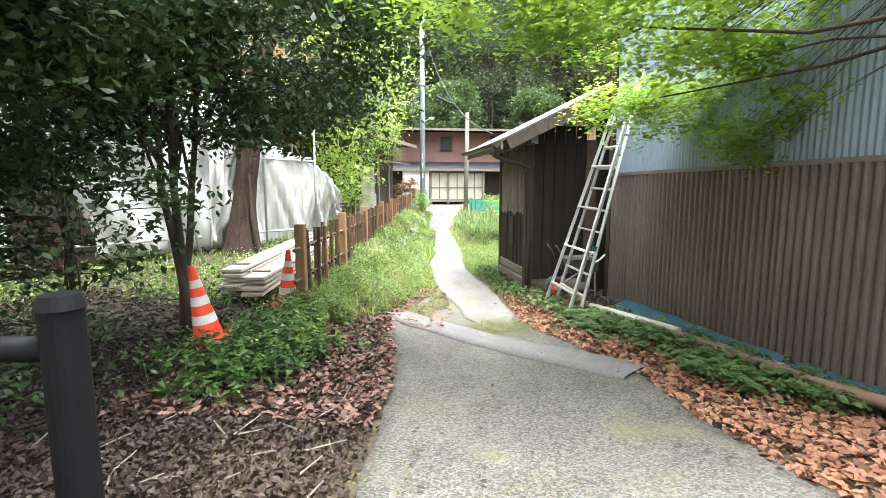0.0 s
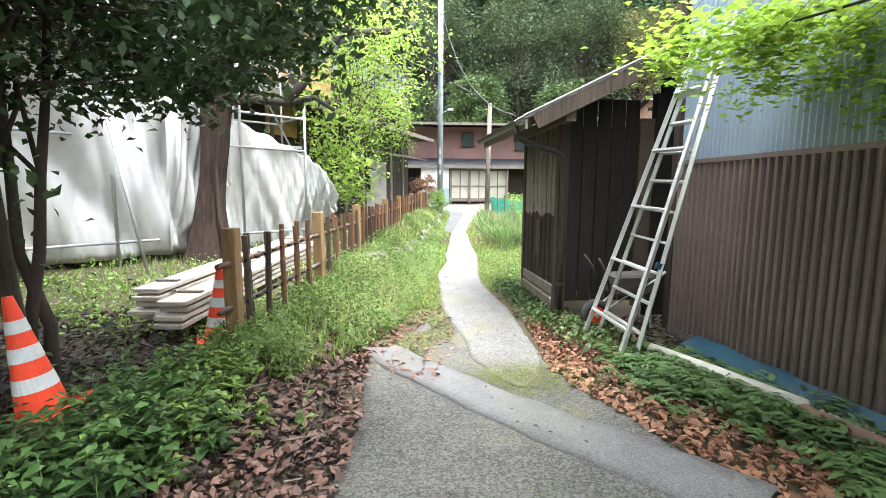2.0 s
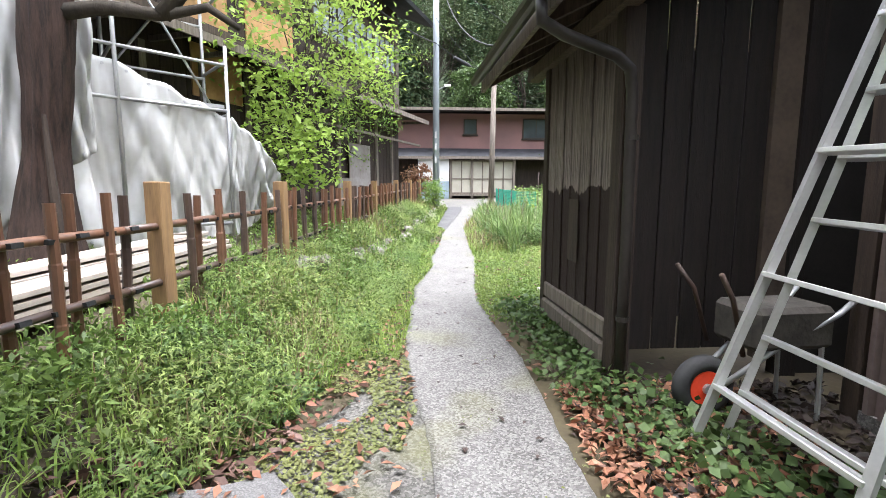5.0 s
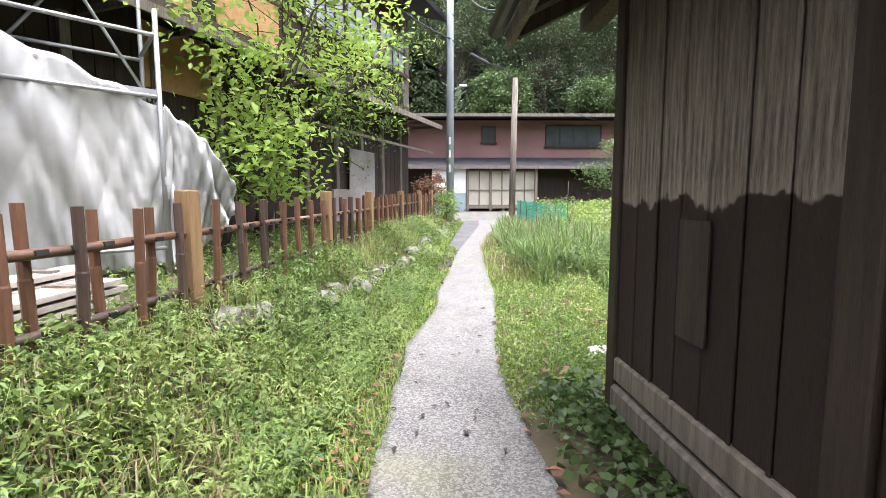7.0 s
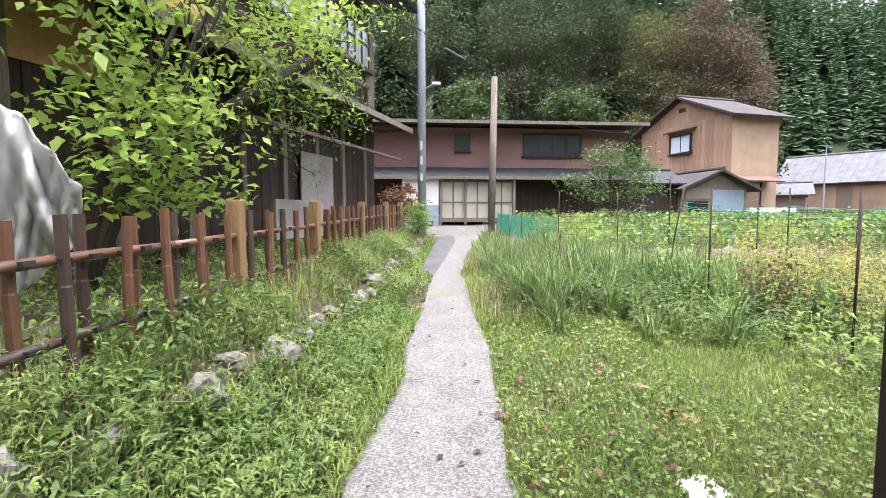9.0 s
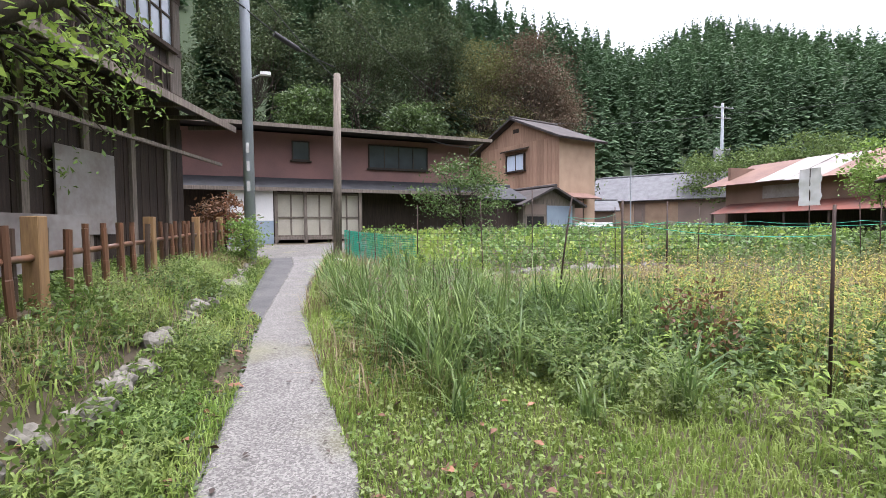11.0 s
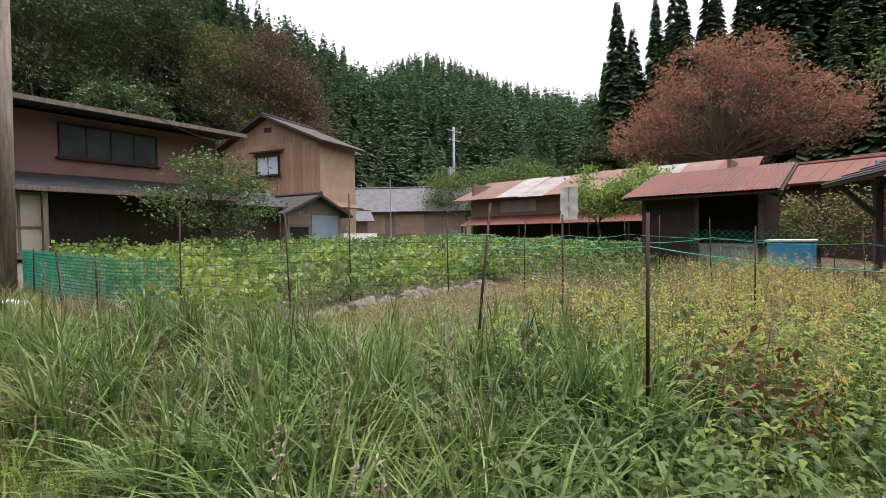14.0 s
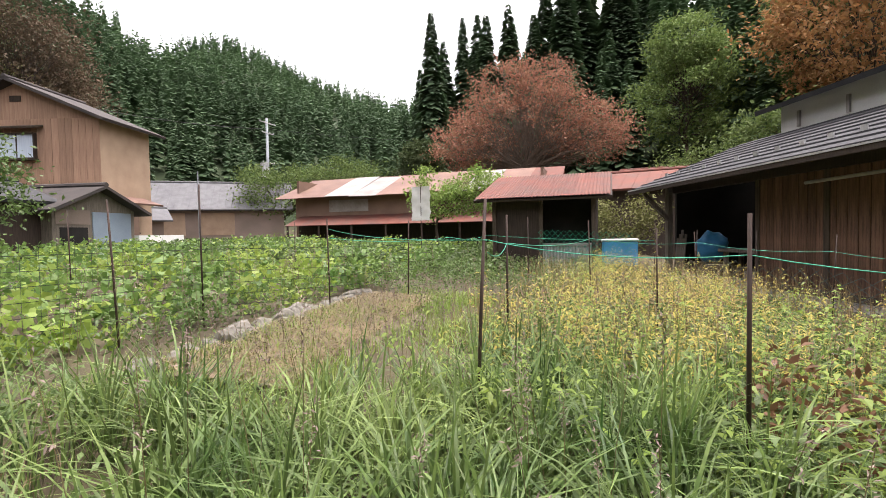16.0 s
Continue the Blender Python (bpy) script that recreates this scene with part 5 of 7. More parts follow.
# leaf litter
x, y = scatter(R, 22000, 0.6, 3.6, -1, 7.6, keep=lambda x, y: (x > np.interp(y, [-1, 2.1, 4, 5.6, 7.6], [1.9, 1.5, 1.55, 1.1, 0.95])) & (x < np.interp(y, [-1, 3, 4.5, 6, 7.6], [3.6, 3.2, 2.6, 2.0, 1.3])))
stuff(leaf_mesh("leaf_litter", on_ground(x, y, 0.035), 0.068, litter_red, seed=2, up=0.72, aspect=0.6), "thick drift of russet fallen leaves", "fallen leaves")
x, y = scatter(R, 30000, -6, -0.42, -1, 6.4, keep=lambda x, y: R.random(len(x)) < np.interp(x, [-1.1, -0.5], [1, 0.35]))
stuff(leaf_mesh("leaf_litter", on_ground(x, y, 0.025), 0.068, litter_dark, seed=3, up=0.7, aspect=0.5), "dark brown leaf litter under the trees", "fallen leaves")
x, y = R.uniform(-0.6, 1.8, 420), R.uniform(0, 15, 420)
stuff(leaf_mesh("leaf_litter", on_ground(x, y, 0.055), 0.05, litter_dark, seed=4, up=0.93), "scattered dead leaves on the paving", "fallen leaves")
x, y = scatter(R, 480, -1.0, 1.6, 6, 17)
stuff(leaf_mesh("leaf_litter", on_ground(x, y, 0.06), 0.08, litter_red, seed=5, up=0.8), "fallen leaves along the path edge", "fallen leaves")
x, y = scatter(R, 5200, -2.4, 0.0, 3.0, 6.9, keep=lambda x, y: (x < np.interp(y, [3, 4.5, 5.5, 6.9], [-0.5, -0.35, -0.4, -0.45])) & (x > np.interp(y, [3, 5, 6.9], [-2.4, -1.6, -0.8])))
stuff(leaf_mesh("leaf_litter", on_ground(x, y, 0.05), 0.085, leaf_mat("litter_pink", (0.2, 0.115, 0.09), (0.12, 0.06, 0.04), 0.1, 0.6, 0.6), seed=61, up=0.7, aspect=0.5), "curled pinkish-brown leaves drifted along the bank", "fallen leaves")
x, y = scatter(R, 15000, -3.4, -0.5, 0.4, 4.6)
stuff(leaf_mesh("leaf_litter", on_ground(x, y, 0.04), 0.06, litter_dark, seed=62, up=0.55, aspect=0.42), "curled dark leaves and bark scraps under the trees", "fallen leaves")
# twigs among the litter
bm = B()
for i in range(130):
    x, y = random.uniform(-4, -0.6), random.uniform(0.6, 5.4)
    a, l_ = random.uniform(0, 3.14), random.uniform(0.08, 0.3)
    z = ground_z(x, y) + 0.04
    tube(bm, [(x, y, z), (x + math.cos(a) * l_, y + math.sin(a) * l_, z + random.uniform(-0.01, 0.04))], [0.007, 0.004], 4)
stuff(part("twig_litter", bm, grey_wood), "broken twigs lying in the litter", "twigs")

# weeds of the bank below the fence
STONE_LINE = lambda y: np.interp(y, [9, 9.8, 12.8, 17.3, 21], [-1.38, -1.2, -0.95, -0.82, -0.8])
bank = lambda x, y: (x < np.interp(y, [4.5, 6.4, 8, 12, 22], [-1.25, -0.75, -0.42, -0.4, -0.6])) & ((y < 9) | (np.abs(x - STONE_LINE(y)) > 0.02 + 0.05 * np.sin(y * 1.9) ** 2))
x, y = scatter(R, 17000, -1.75, -0.3, 5.0, 22.5, keep=bank, patch=-0.3, seed=2.2)
stuff(blade_mesh("bank_grass", on_ground(x, y), R.uniform(0.06, 0.24, len(x)), 0.01, 0.9, grass_leaf, 6), "weedy grass on the bank below the fence", "grass")
x, y = scatter(R, 8500, -1.8, -0.4, 5.0, 18, keep=bank, patch=-0.05, seed=5.6, freq=1.3)
herbs("bank_herbs", x, y, 0.27, 0.07, 11, weed_leaf, "narrow-leaved weeds crowding the bank below the fence", seed=101, aspect=0.22, stem=weed_leaf)
x, y = scatter(R, 2600, -1.8, -0.45, 5.0, 17, keep=bank, patch=0.05, seed=5.9, freq=1.3)
herbs("bank_herbs", x, y, 0.2, 0.075, 8, mid_leaf, "dark leafy weeds low on the bank", seed=102, aspect=0.5)
x, y = scatter(R, 46000, -1.75, -0.35, 5.0, 21, keep=bank, patch=-0.08, seed=5.1, freq=1.1)
lf = on_ground(x, y)
lf[:, 2] += R.uniform(0.02, 0.34, len(lf)) * np.array([0.75 + 0.9 * noise.noise((a * 1.7, b * 1.7, 3.0)) for a, b in zip(x, y)]) * np.interp(lf[:, 0], [-1.5, -0.6, -0.3], [1, 0.7, 0.15])
stuff(leaf_mesh("bank_weeds", lf, 0.06, crop_leaf, seed=7, up=0.35, aspect=0.36), "small-leaved weeds covering the bank", "weeds")
x, y = scatter(R, 11000, -1.6, -0.6, 6.5, 22, keep=bank, patch=0.02, seed=9.0)
stuff(blade_mesh("dry_grass", on_ground(x, y), R.uniform(0.1, 0.3, len(x)), 0.007, 1.1, dry_leaf, 8), "dry straw-coloured grass on the bank", "grass")
# low green verge beside the path
x, y = scatter(R, 24000, -0.8, -0.15, 8, 22, patch=-0.2, seed=3.3)
stuff(blade_mesh("verge_grass", on_ground(x, y), R.uniform(0.04, 0.14, len(x)), 0.008, 0.8, grass_leaf, 9), "short green grass at the path edge", "grass")
# lawn past the shed
x, y = scatter(R, 80000, 0.3, 6, 9.0, 13.5, patch=-0.5, seed=3.9)
stuff(blade_mesh("lawn_grass", on_ground(x, y), R.uniform(0.03, 0.1, len(x)), 0.008, 0.7, grass_leaf, 10), "short bright lawn beside the path", "grass")
x, y = scatter(R, 44000, 0.45, 7, 9.0, 14.5, patch=-0.25, seed=6.4)
stuff(leaf_mesh("clover_weeds", on_ground(x, y, 0.04) + np.stack([0 * x, 0 * x, R.uniform(0, 0.05, len(x))], 1), 0.034, weed_leaf, seed=11, up=0.6, aspect=0.6), "low clover and broadleaf weeds in the lawn", "weeds")


x, y = scatter(R, 22000, 0.15, 1.5, 12.8, 22.6, keep=lambda x, y: x < np.interp(y, [12, 16, 23], [1.5, 0.9, 1.6]), patch=-0.6, seed=7.3)
stuff(blade_mesh("verge_grass", on_ground(x, y), R.uniform(0.05, 0.2, len(x)), 0.009, 0.8, grass_leaf, 12), "uneven grass beside the path", "grass")
x, y = scatter(R, 9000, 0.15, 1.8, 12.8, 22.6, patch=-0.1, seed=7.9)
stuff(blade_mesh("dry_grass", on_ground(x, y), R.uniform(0.1, 0.4, len(x)), 0.007, 0.9, dry_leaf, 13), "dry grass beside the path", "grass")


# arching tussocks of tall grass
def tussocks():
    rng = np.random.default_rng(21)
    bases, hs = [], []
    n = 0
    for i in range(3000):
        x, y = rng.uniform(0.4, 10.5), rng.uniform(11.2, 21.5)
        if x < np.interp(y, PATH_Y, PATH_R) + np.interp(y, [15, 17], [0.5, 0.15]) or y < np.interp(x, [0.4, 1.0, 2.2, 3.5, 6, 10.5], [14.0, 12.6, 12.1, 12.6, 12.0, 11.5]) or y > np.interp(x, [0.5, 1.6, 2.4, 3.2, 10], [21, 18.3, 16.0, 14.9, 14.6]):
            continue
        dense = noise.noise((x * 0.6, y * 0.6, 4.4))
        if dense < -0.25 + (0.0 if x < 2.8 else 0.14 * (x - 2.8) + 0.25):
            continue
        k = int(rng.integers(16, 38))
        h = rng.uniform(0.35, 0.8) * (1.0 if x < 4 else 0.75)
        z = ground_z(x, y)
        for j in range(k):
            a, q = rng.uniform(0, 6.28), rng.uniform(0, 0.09)
            bases.append((x + q * math.cos(a), y + q * math.sin(a), z))
            hs.append(h * rng.uniform(0.55, 1.2))
    stuff(arching_mesh("tall_grass", bases, np.array(hs), 0.0125, 0.85, tall_leaf, 22), "tall arching grass tussocks in the fallow plot", "grass")
    # feathery seed heads
    pts, st = [], B()
    for i in range(520):
        x, y = rng.uniform(0.6, 8), rng.uniform(12.8, 20)
        if x < np.interp(y, PATH_Y, PATH_R) + 0.2 or noise.noise((x * 0.6, y * 0.6, 4.4)) < -0.1:
            continue
        z, h = ground_z(x, y), rng.uniform(0.55, 0.95)
        dx, dy = rng.uniform(-0.15, 0.15), rng.uniform(-0.15, 0.15)
        tube(st, [(x, y, z), (x + dx * 0.5, y + dy * 0.5, z + h * 0.6), (x + dx, y + dy, z + h)], [0.002, 0.0015, 0.001], 3)
        for j in range(44):
            s = rng.uniform(0.78, 1.05)
            pts.append((x + dx * s + rng.normal() * 0.012, y + dy * s + rng.normal() * 0.012, z + h * s))
    stuff(part("grass_stalks", st, dry_leaf), "thin stalks of flowering grass", "grass")
    stuff(leaf_mesh("grass_plumes", pts, 0.02, mat("plume", (0.15, 0.11, 0.1), (0.24, 0.19, 0.16), 0.9, bump=0), seed=23, up=0.1, aspect=0.25), "purplish feathery grass seed heads", "grass")


tussocks()
# broadleaf weeds under and between the tussocks
x, y = scatter(R, 52000, 0.5, 13, 10.5, 18.5, keep=lambda x, y: y > np.interp(x, [0.5, 3, 6, 13], [13, 12.2, 10.3, 8]) + 0 * x, patch=-0.22, seed=8.8)
ok = ~((x > 2.5) & (x < 7.6) & (np.abs(y - 16.3) < 1.35)) & ((x - 15.6) * -0.342 + (y - 13.2) * 0.94 > 1.1)
x, y = x[ok], y[ok]
p = on_ground(x, y)
p[:, 2] += R.uniform(0.02, 0.42, len(p)) * np.interp(p[:, 0], [0.5, 2, 5, 13], [0.4, 0.7, 1.0, 1.1])
stuff(leaf_mesh("meadow_weeds", p, 0.06, mid_leaf, seed=24, up=0.45, aspect=0.4), "tangled broadleaf weeds in the fallow plot", "weeds")
meadow = lambda x, y: (np.abs(y - (12.9 - 0.1 * (x - 6))) < 2.0) & ((x - 15.6) * -0.366 + (y - 13.33) * 0.931 > 1.3)
x, y = scatter(R, 5200, 3.6, 13.0, 8.5, 16, keep=meadow, patch=-0.08, seed=1.7)
herbs("yellowing_weeds", x, y, 0.72, 0.1, 15, yellow_leaf, "knee-high weeds turning yellow", seed=103, aspect=0.18, stem=dry_leaf)
x, y = scatter(R, 3400, 2.6, 13.0, 8.5, 16, keep=meadow, patch=-0.12, seed=3.7)
herbs("meadow_herbs", x, y, 0.62, 0.1, 13, bright_leaf, "yellow-green upright weeds in the fallow plot", seed=104, aspect=0.34, stem=crop_leaf)
x, y = scatter(R, 1500, 3.6, 12.0, 8.5, 15.6, keep=meadow, patch=0.08, seed=4.9)
herbs("orange_weeds", x, y, 0.66, 0.075, 14, rusty_leaf, "weeds withering to orange and russet", seed=105, aspect=0.18, stem=dry_leaf)
x, y = scatter(R, 16000, 2.2, 8.0, 14.4, 17.4, patch=-0.1, seed=8.3)
stuff(blade_mesh("short_grass", on_ground(x, y), R.uniform(0.05, 0.24, len(x)), 0.008, 0.9, grass_leaf, 29), "thin low grass round the bare soil", "grass")
x, y = scatter(R, 1300, 1.8, 5.0, 10.6, 13.4, keep=lambda x, y: y > np.interp(x, [1.6, 3, 5], [12.4, 11.8, 10.4]), patch=-0.15, seed=9.4)
herbs("meadow_herbs", x, y, 0.38, 0.068, 15, weed_leaf, "dark leafy weeds crowding the stakes", seed=109, aspect=0.36, stem=crop_leaf)
x, y = scatter(R, 900, 0.95, 7.0, 11.6, 14.8, keep=lambda x, y: y > np.interp(x, [0.8, 3, 7], [13.2, 12.3, 10.6]), patch=0.0, seed=6.3)
herbs("meadow_herbs", x, y, 0.36, 0.11, 9, mid_leaf, "broad dark leaves among the tall grass", seed=106, aspect=0.5, stem=crop_leaf)
x, y = scatter(R, 7000, 4.5, 13, 9, 15.5, patch=0.1, seed=7.7)
stuff(blade_mesh("straw_stems", on_ground(x, y), R.uniform(0.35, 0.85, len(x)), 0.007, 0.35, dry_leaf, 26), "straw-coloured weed stems", "weeds")
x, y = scatter(R, 1100, 2.8, 3.8, 12.4, 13.5, keep=lambda x, y: np.hypot(x - 3.3, y - 12.95) < 0.36)
p = on_ground(x, y)
p[:, 2] += R.uniform(0.05, 0.9, len(p)) * (1 - 1.6 * np.hypot(x - 3.3, y - 12.95))
stuff(leaf_mesh("russet_weed", p, 0.06, rusty_leaf, seed=27, up=0.4), "dried russet weed clump among the grass", "weeds")
# vegetable rows
def crops():
    rng = np.random.default_rng(31)
    P, Q = [], []
    for i in range(15):
        y0 = 17.6 + i * 0.85
        for j in range(int(60 + rng.integers(0, 20))):
            x = rng.uniform(1.9 + 0.05 * i, 21)
            y = y0 + rng.normal() * 0.12 + 0.12 * (x - 2) * -0.2
            if y < 17.75 + 0.03 * x or x > 21:
                continue
            z, h = ground_z(x, y), rng.uniform(0.25, 0.85) * (0.8 + 0.6 * noise.noise((x * 0.9, i * 0.7, 3)))
            n = 34
            c = np.stack([x + rng.normal(size=n) * 0.2, y + rng.normal(size=n) * 0.16, z + rng.uniform(0.15, 1.0, n) * h], 1)
            (P if noise.noise((x * 0.5, y * 0.8, 1)) > -0.1 else Q).append(c)
    stuff(leaf_mesh("vegetable_leaves", np.concatenate(P), 0.115, deep_crop, seed=32, up=0.5, aspect=0.85), "green vegetable plants in rows", "vegetables")
    stuff(leaf_mesh("vegetable_leaves", np.concatenate(Q), 0.115, bright_leaf, seed=33, up=0.5, aspect=0.85), "yellow-green bean plants in rows", "vegetables")


crops()
x, y = scatter(R, 30000, 10, 24, 16, 34, patch=-0.3, seed=2.9)
p = on_ground(x, y)
p[:, 2] += R.uniform(0.02, 0.5, len(p))
stuff(leaf_mesh("garden_weeds", p, 0.16, mid_leaf, seed=34, up=0.6), "rough weeds round the vegetable plot", "weeds")
# yard behind the bamboo fence
x, y = scatter(R, 30000, -8, -1.7, 5.6, 21, patch=-0.25, seed=4.8)
p = on_ground(x, y)
p[:, 2] += R.uniform(0.01, 0.16, len(p))
stuff(leaf_mesh("yard_weeds", p, 0.07, crop_leaf, seed=35, up=0.6), "low weeds in the yard behind the fence", "weeds")
x, y = scatter(R, 16000, -8, -1.7, 5.6, 21, patch=-0.2, seed=5.8)
stuff(blade_mesh("yard_grass", on_ground(x, y), R.uniform(0.05, 0.2, len(x)), 0.011, 0.7, grass_leaf, 36), "grass in the yard behind the fence", "grass")
# leafy bush by the cones
x, y = R.normal(-1.65, 0.27, 250), R.normal(4.0, 0.34, 250)
ok = (x < -1.1) & (np.hypot(x + 2.0, y - 4.1) > 0.2)
herbs("undergrowth", x[ok], y[ok], 0.36, 0.11, 13, bush_leaf, "glossy leafy bush round the tree stump", seed=107, aspect=0.5, stem=crop_leaf)
x, y = R.normal(-1.5, 0.25, 120), R.normal(4.6, 0.4, 120)
herbs("undergrowth", x, y, 0.3, 0.09, 12, crop_leaf, "light green leafy shoots beside the stump", seed=108, aspect=0.42, stem=crop_leaf)
x, y = scatter(R, 5000, -6, -2.2, 2.5, 6.5, patch=0.05, seed=6.1)
p = on_ground(x, y)
p[:, 2] += R.uniform(0.03, 0.4, len(p))
stuff(leaf_mesh("undergrowth", p, 0.075, dark_leaf, seed=38, up=0.6), "dark undergrowth beneath the trees", "weeds")


# ferns and ground cover along the storehouse
def ferns():
    rng = np.random.default_rng(41)
    pts = []
    spots = []
    for i in range(85):
        y = rng.uniform(3.0, 6.2)
        x = np.interp(y, [3, 4.5, 6, 7.6], [2.8, 2.4, 1.9, 1.25]) + rng.normal() * 0.22
        spots.append((x, y))
    V, F, off = [], [], 0
    for x, y in spots:
        z = ground_z(x, y)
        for j in range(int(rng.integers(5, 9))):
            a, L = rng.uniform(0, 6.28), rng.uniform(0.16, 0.36)
            for s in np.linspace(0.15, 1, 9):
                c = np.array([x + math.cos(a) * L * s, y + math.sin(a) * L * s, z + 0.25 * L * math.sin(s * 2.6) * 2])
                for sg in (-1, 1):
                    w = L * 0.3 * (1.1 - s) + 0.01
                    sd = np.array([-math.sin(a) * sg, math.cos(a) * sg, -0.2]) * w
                    fw = np.array([math.cos(a), math.sin(a), 0]) * L * 0.05
                    V += [c - fw, c + sd * 0.6 - fw * 0.8 + fw, c + sd + fw, c + fw]
                    F.append((off, off + 1, off + 2, off + 3))
                    off += 4
    stuff(raw("ferns", V, F, fern_leaf), "green ferns along the storehouse wall", "ferns")
    x = rng.normal(0, 0.22, 4600)
    y = rng.uniform(3.0, 9.6, 4600)
    x = x + np.interp(y, [3, 4.5, 6, 7.6, 9.6], [2.95, 2.5, 1.85, 1.22, 1.0])
    ok = ~in_shed(x, y) & off_path(x, y, 0.05)
    p = on_ground(x[ok], y[ok])
    p[:, 2] += rng.uniform(0.02, 0.16, len(p))
    stuff(leaf_mesh("ground_ivy", p, 0.06, mid_leaf, seed=42, up=0.65, aspect=0.8), "leafy ground cover beside the shed", "weeds")


ferns()
x, y = R.uniform(1.2, 2.7, 1500), R.uniform(6.2, 7.7, 1500)
stuff(leaf_mesh("leaf_litter", on_ground(x, y, 0.035), 0.075, litter_dark, seed=63, up=0.65, aspect=0.5), "dark dead leaves round the handcart", "fallen leaves")
x, y = R.uniform(1.0, 2.2, 900), R.uniform(5.8, 7.6, 900)
stuff(leaf_mesh("leaf_litter", on_ground(x, y, 0.045), 0.075, litter_red, seed=64, up=0.65, aspect=0.5), "russet leaves blown against the shed", "fallen leaves")
# mossy strip between bank and footpath
x, y = R.uniform(-0.75, 0.3, 16000), R.uniform(5.9, 9.2, 16000)
nz = np.array([noise.noise((a * 1.8, b * 1.5, 2.6)) for a, b in zip(x, y)])
ok = (nz > -0.12) & (x < np.interp(y, [5.9, 6.5, 7.2, 8.2, 9.2], [-0.2, 0.05, 0.1, -0.1, -0.25]))
stuff(leaf_mesh("moss_tufts", on_ground(x[ok], y[ok], 0.04), 0.024, leaf_mat("moss_strip", (0.115, 0.12, 0.035), (0.07, 0.085, 0.024), 0.1), seed=44, up=0.8, aspect=0.9), "moss and tiny weeds beside the footpath", "moss")
x, y = R.uniform(-0.8, 0.2, 420), R.uniform(5.6, 9.4, 420)
ok = x < np.interp(y, [5.6, 6.5, 7.2, 8.2, 9.4], [0.0, 0.1, 0.1, -0.1, -0.25])
stuff(leaf_mesh("leaf_litter", on_ground(x[ok], y[ok], 0.06), 0.07, litter_red, seed=45, up=0.8), "fallen leaves on the mossy strip", "fallen leaves")
x, y = scatter(R, 9000, -0.95, -0.2, 6.5, 22, patch=-0.3, seed=6.9)
stuff(leaf_mesh("verge_weeds", on_ground(x, y, 0.05), 0.035, mid_leaf, seed=46, up=0.6, aspect=0.6), "creeping weeds along the path edge", "weeds")
x, y = R.normal(0.72, 0.26, 2600), R.normal(5.75, 0.22, 2600)
stuff(leaf_mesh("moss_tufts", on_ground(x, y, 0.046), 0.018, moss, seed=47, up=0.85, aspect=0.9), "moss creeping over the footpath end", "moss")
# moss patches on the paving
x, y = R.uniform(-0.65, 1.1, 5000), R.uniform(1.0, 8.6, 5000)
nz = np.array([noise.noise((a * 1.6, b * 1.2, 6.6)) for a, b in zip(x, y)])
ok = nz > 0.36
stuff(leaf_mesh("moss_tufts", on_ground(x[ok], y[ok], 0.038), 0.016, leaf_mat("moss_leaf", (0.11, 0.115, 0.03), (0.07, 0.085, 0.025), 0.1), seed=43, up=0.85, aspect=0.9), "yellow-green moss tufts on the paving", "moss")
# ---- things along the lane ----
def grit(name, dark, light, scale, rough=0.85, moss_amount=0.0):
    """Exposed aggregate: light and dark grains of two sizes over broad stains."""
    m = bpy.data.materials[name]
    n, l = m.node_tree.nodes, m.node_tree.links
    hs = next(k for k in n if k.type == "HUE_SAT")
    src = hs.inputs["Color"].links[0].from_socket
    co = next(k for k in n if k.type == "TEX_COORD")
    vo = n.new("ShaderNodeTexVoronoi")
    vo.inputs["Scale"].default_value = scale
    l.new(co.outputs["Object"], vo.inputs["Vector"])
    sp = n.new("ShaderNodeSeparateColor")
    l.new(vo.outputs["Color"], sp.inputs[0])
    rp = n.new("ShaderNodeMapRange")
    rp.inputs["From Min"].default_value, rp.inputs["From Max"].default_value = 0.2, 1.0
    l.new(sp.outputs[0], rp.inputs["Value"])
    mg = n.new("ShaderNodeMix")
    mg.data_type = "RGBA"
    mg.inputs["A"].default_value, mg.inputs["B"].default_value = (*dark, 1), (*light, 1)
    l.new(rp.outputs[0], mg.inputs["Factor"])
    mx = n.new("ShaderNodeMix")
    mx.data_type = "RGBA"
    mx.inputs["Factor"].default_value = 0.5
    l.new(src, mx.inputs["A"])
    l.new(mg.outputs["Result"], mx.inputs["B"])
    out = mx.outputs["Result"]
    if moss_amount:
        ns = n.new("ShaderNodeTexNoise")
        ns.inputs["Scale"].default_value, ns.inputs["Detail"].default_value = 1.1, 6
        l.new(co.outputs["Object"], ns.inputs["Vector"])
        mr = n.new("ShaderNodeMapRange")
        mr.inputs["From Min"].default_value, mr.inputs["From Max"].default_value = 0.56, 0.72
        mr.inputs["To Max"].default_value = moss_amount
        l.new(ns.outputs["Fac"], mr.inputs["Value"])
        mm = n.new("ShaderNodeMix")
        mm.data_type = "RGBA"
        mm.inputs["B"].default_value = (0.13, 0.13, 0.045, 1)
        l.new(mr.outputs[0], mm.inputs["Factor"])
        l.new(out, mm.inputs["A"])
        out = mm.outputs["Result"]
    l.new(out, hs.inputs["Color"])


grit("asphalt", (0.018, 0.018, 0.017), (0.21, 0.2, 0.185), 80, moss_amount=0.8)
grit("concrete", (0.04, 0.038, 0.036), (0.25, 0.24, 0.225), 100, moss_amount=0.4)
grit("pale_concrete", (0.07, 0.067, 0.065), (0.21, 0.2, 0.195), 150, moss_amount=0.15)

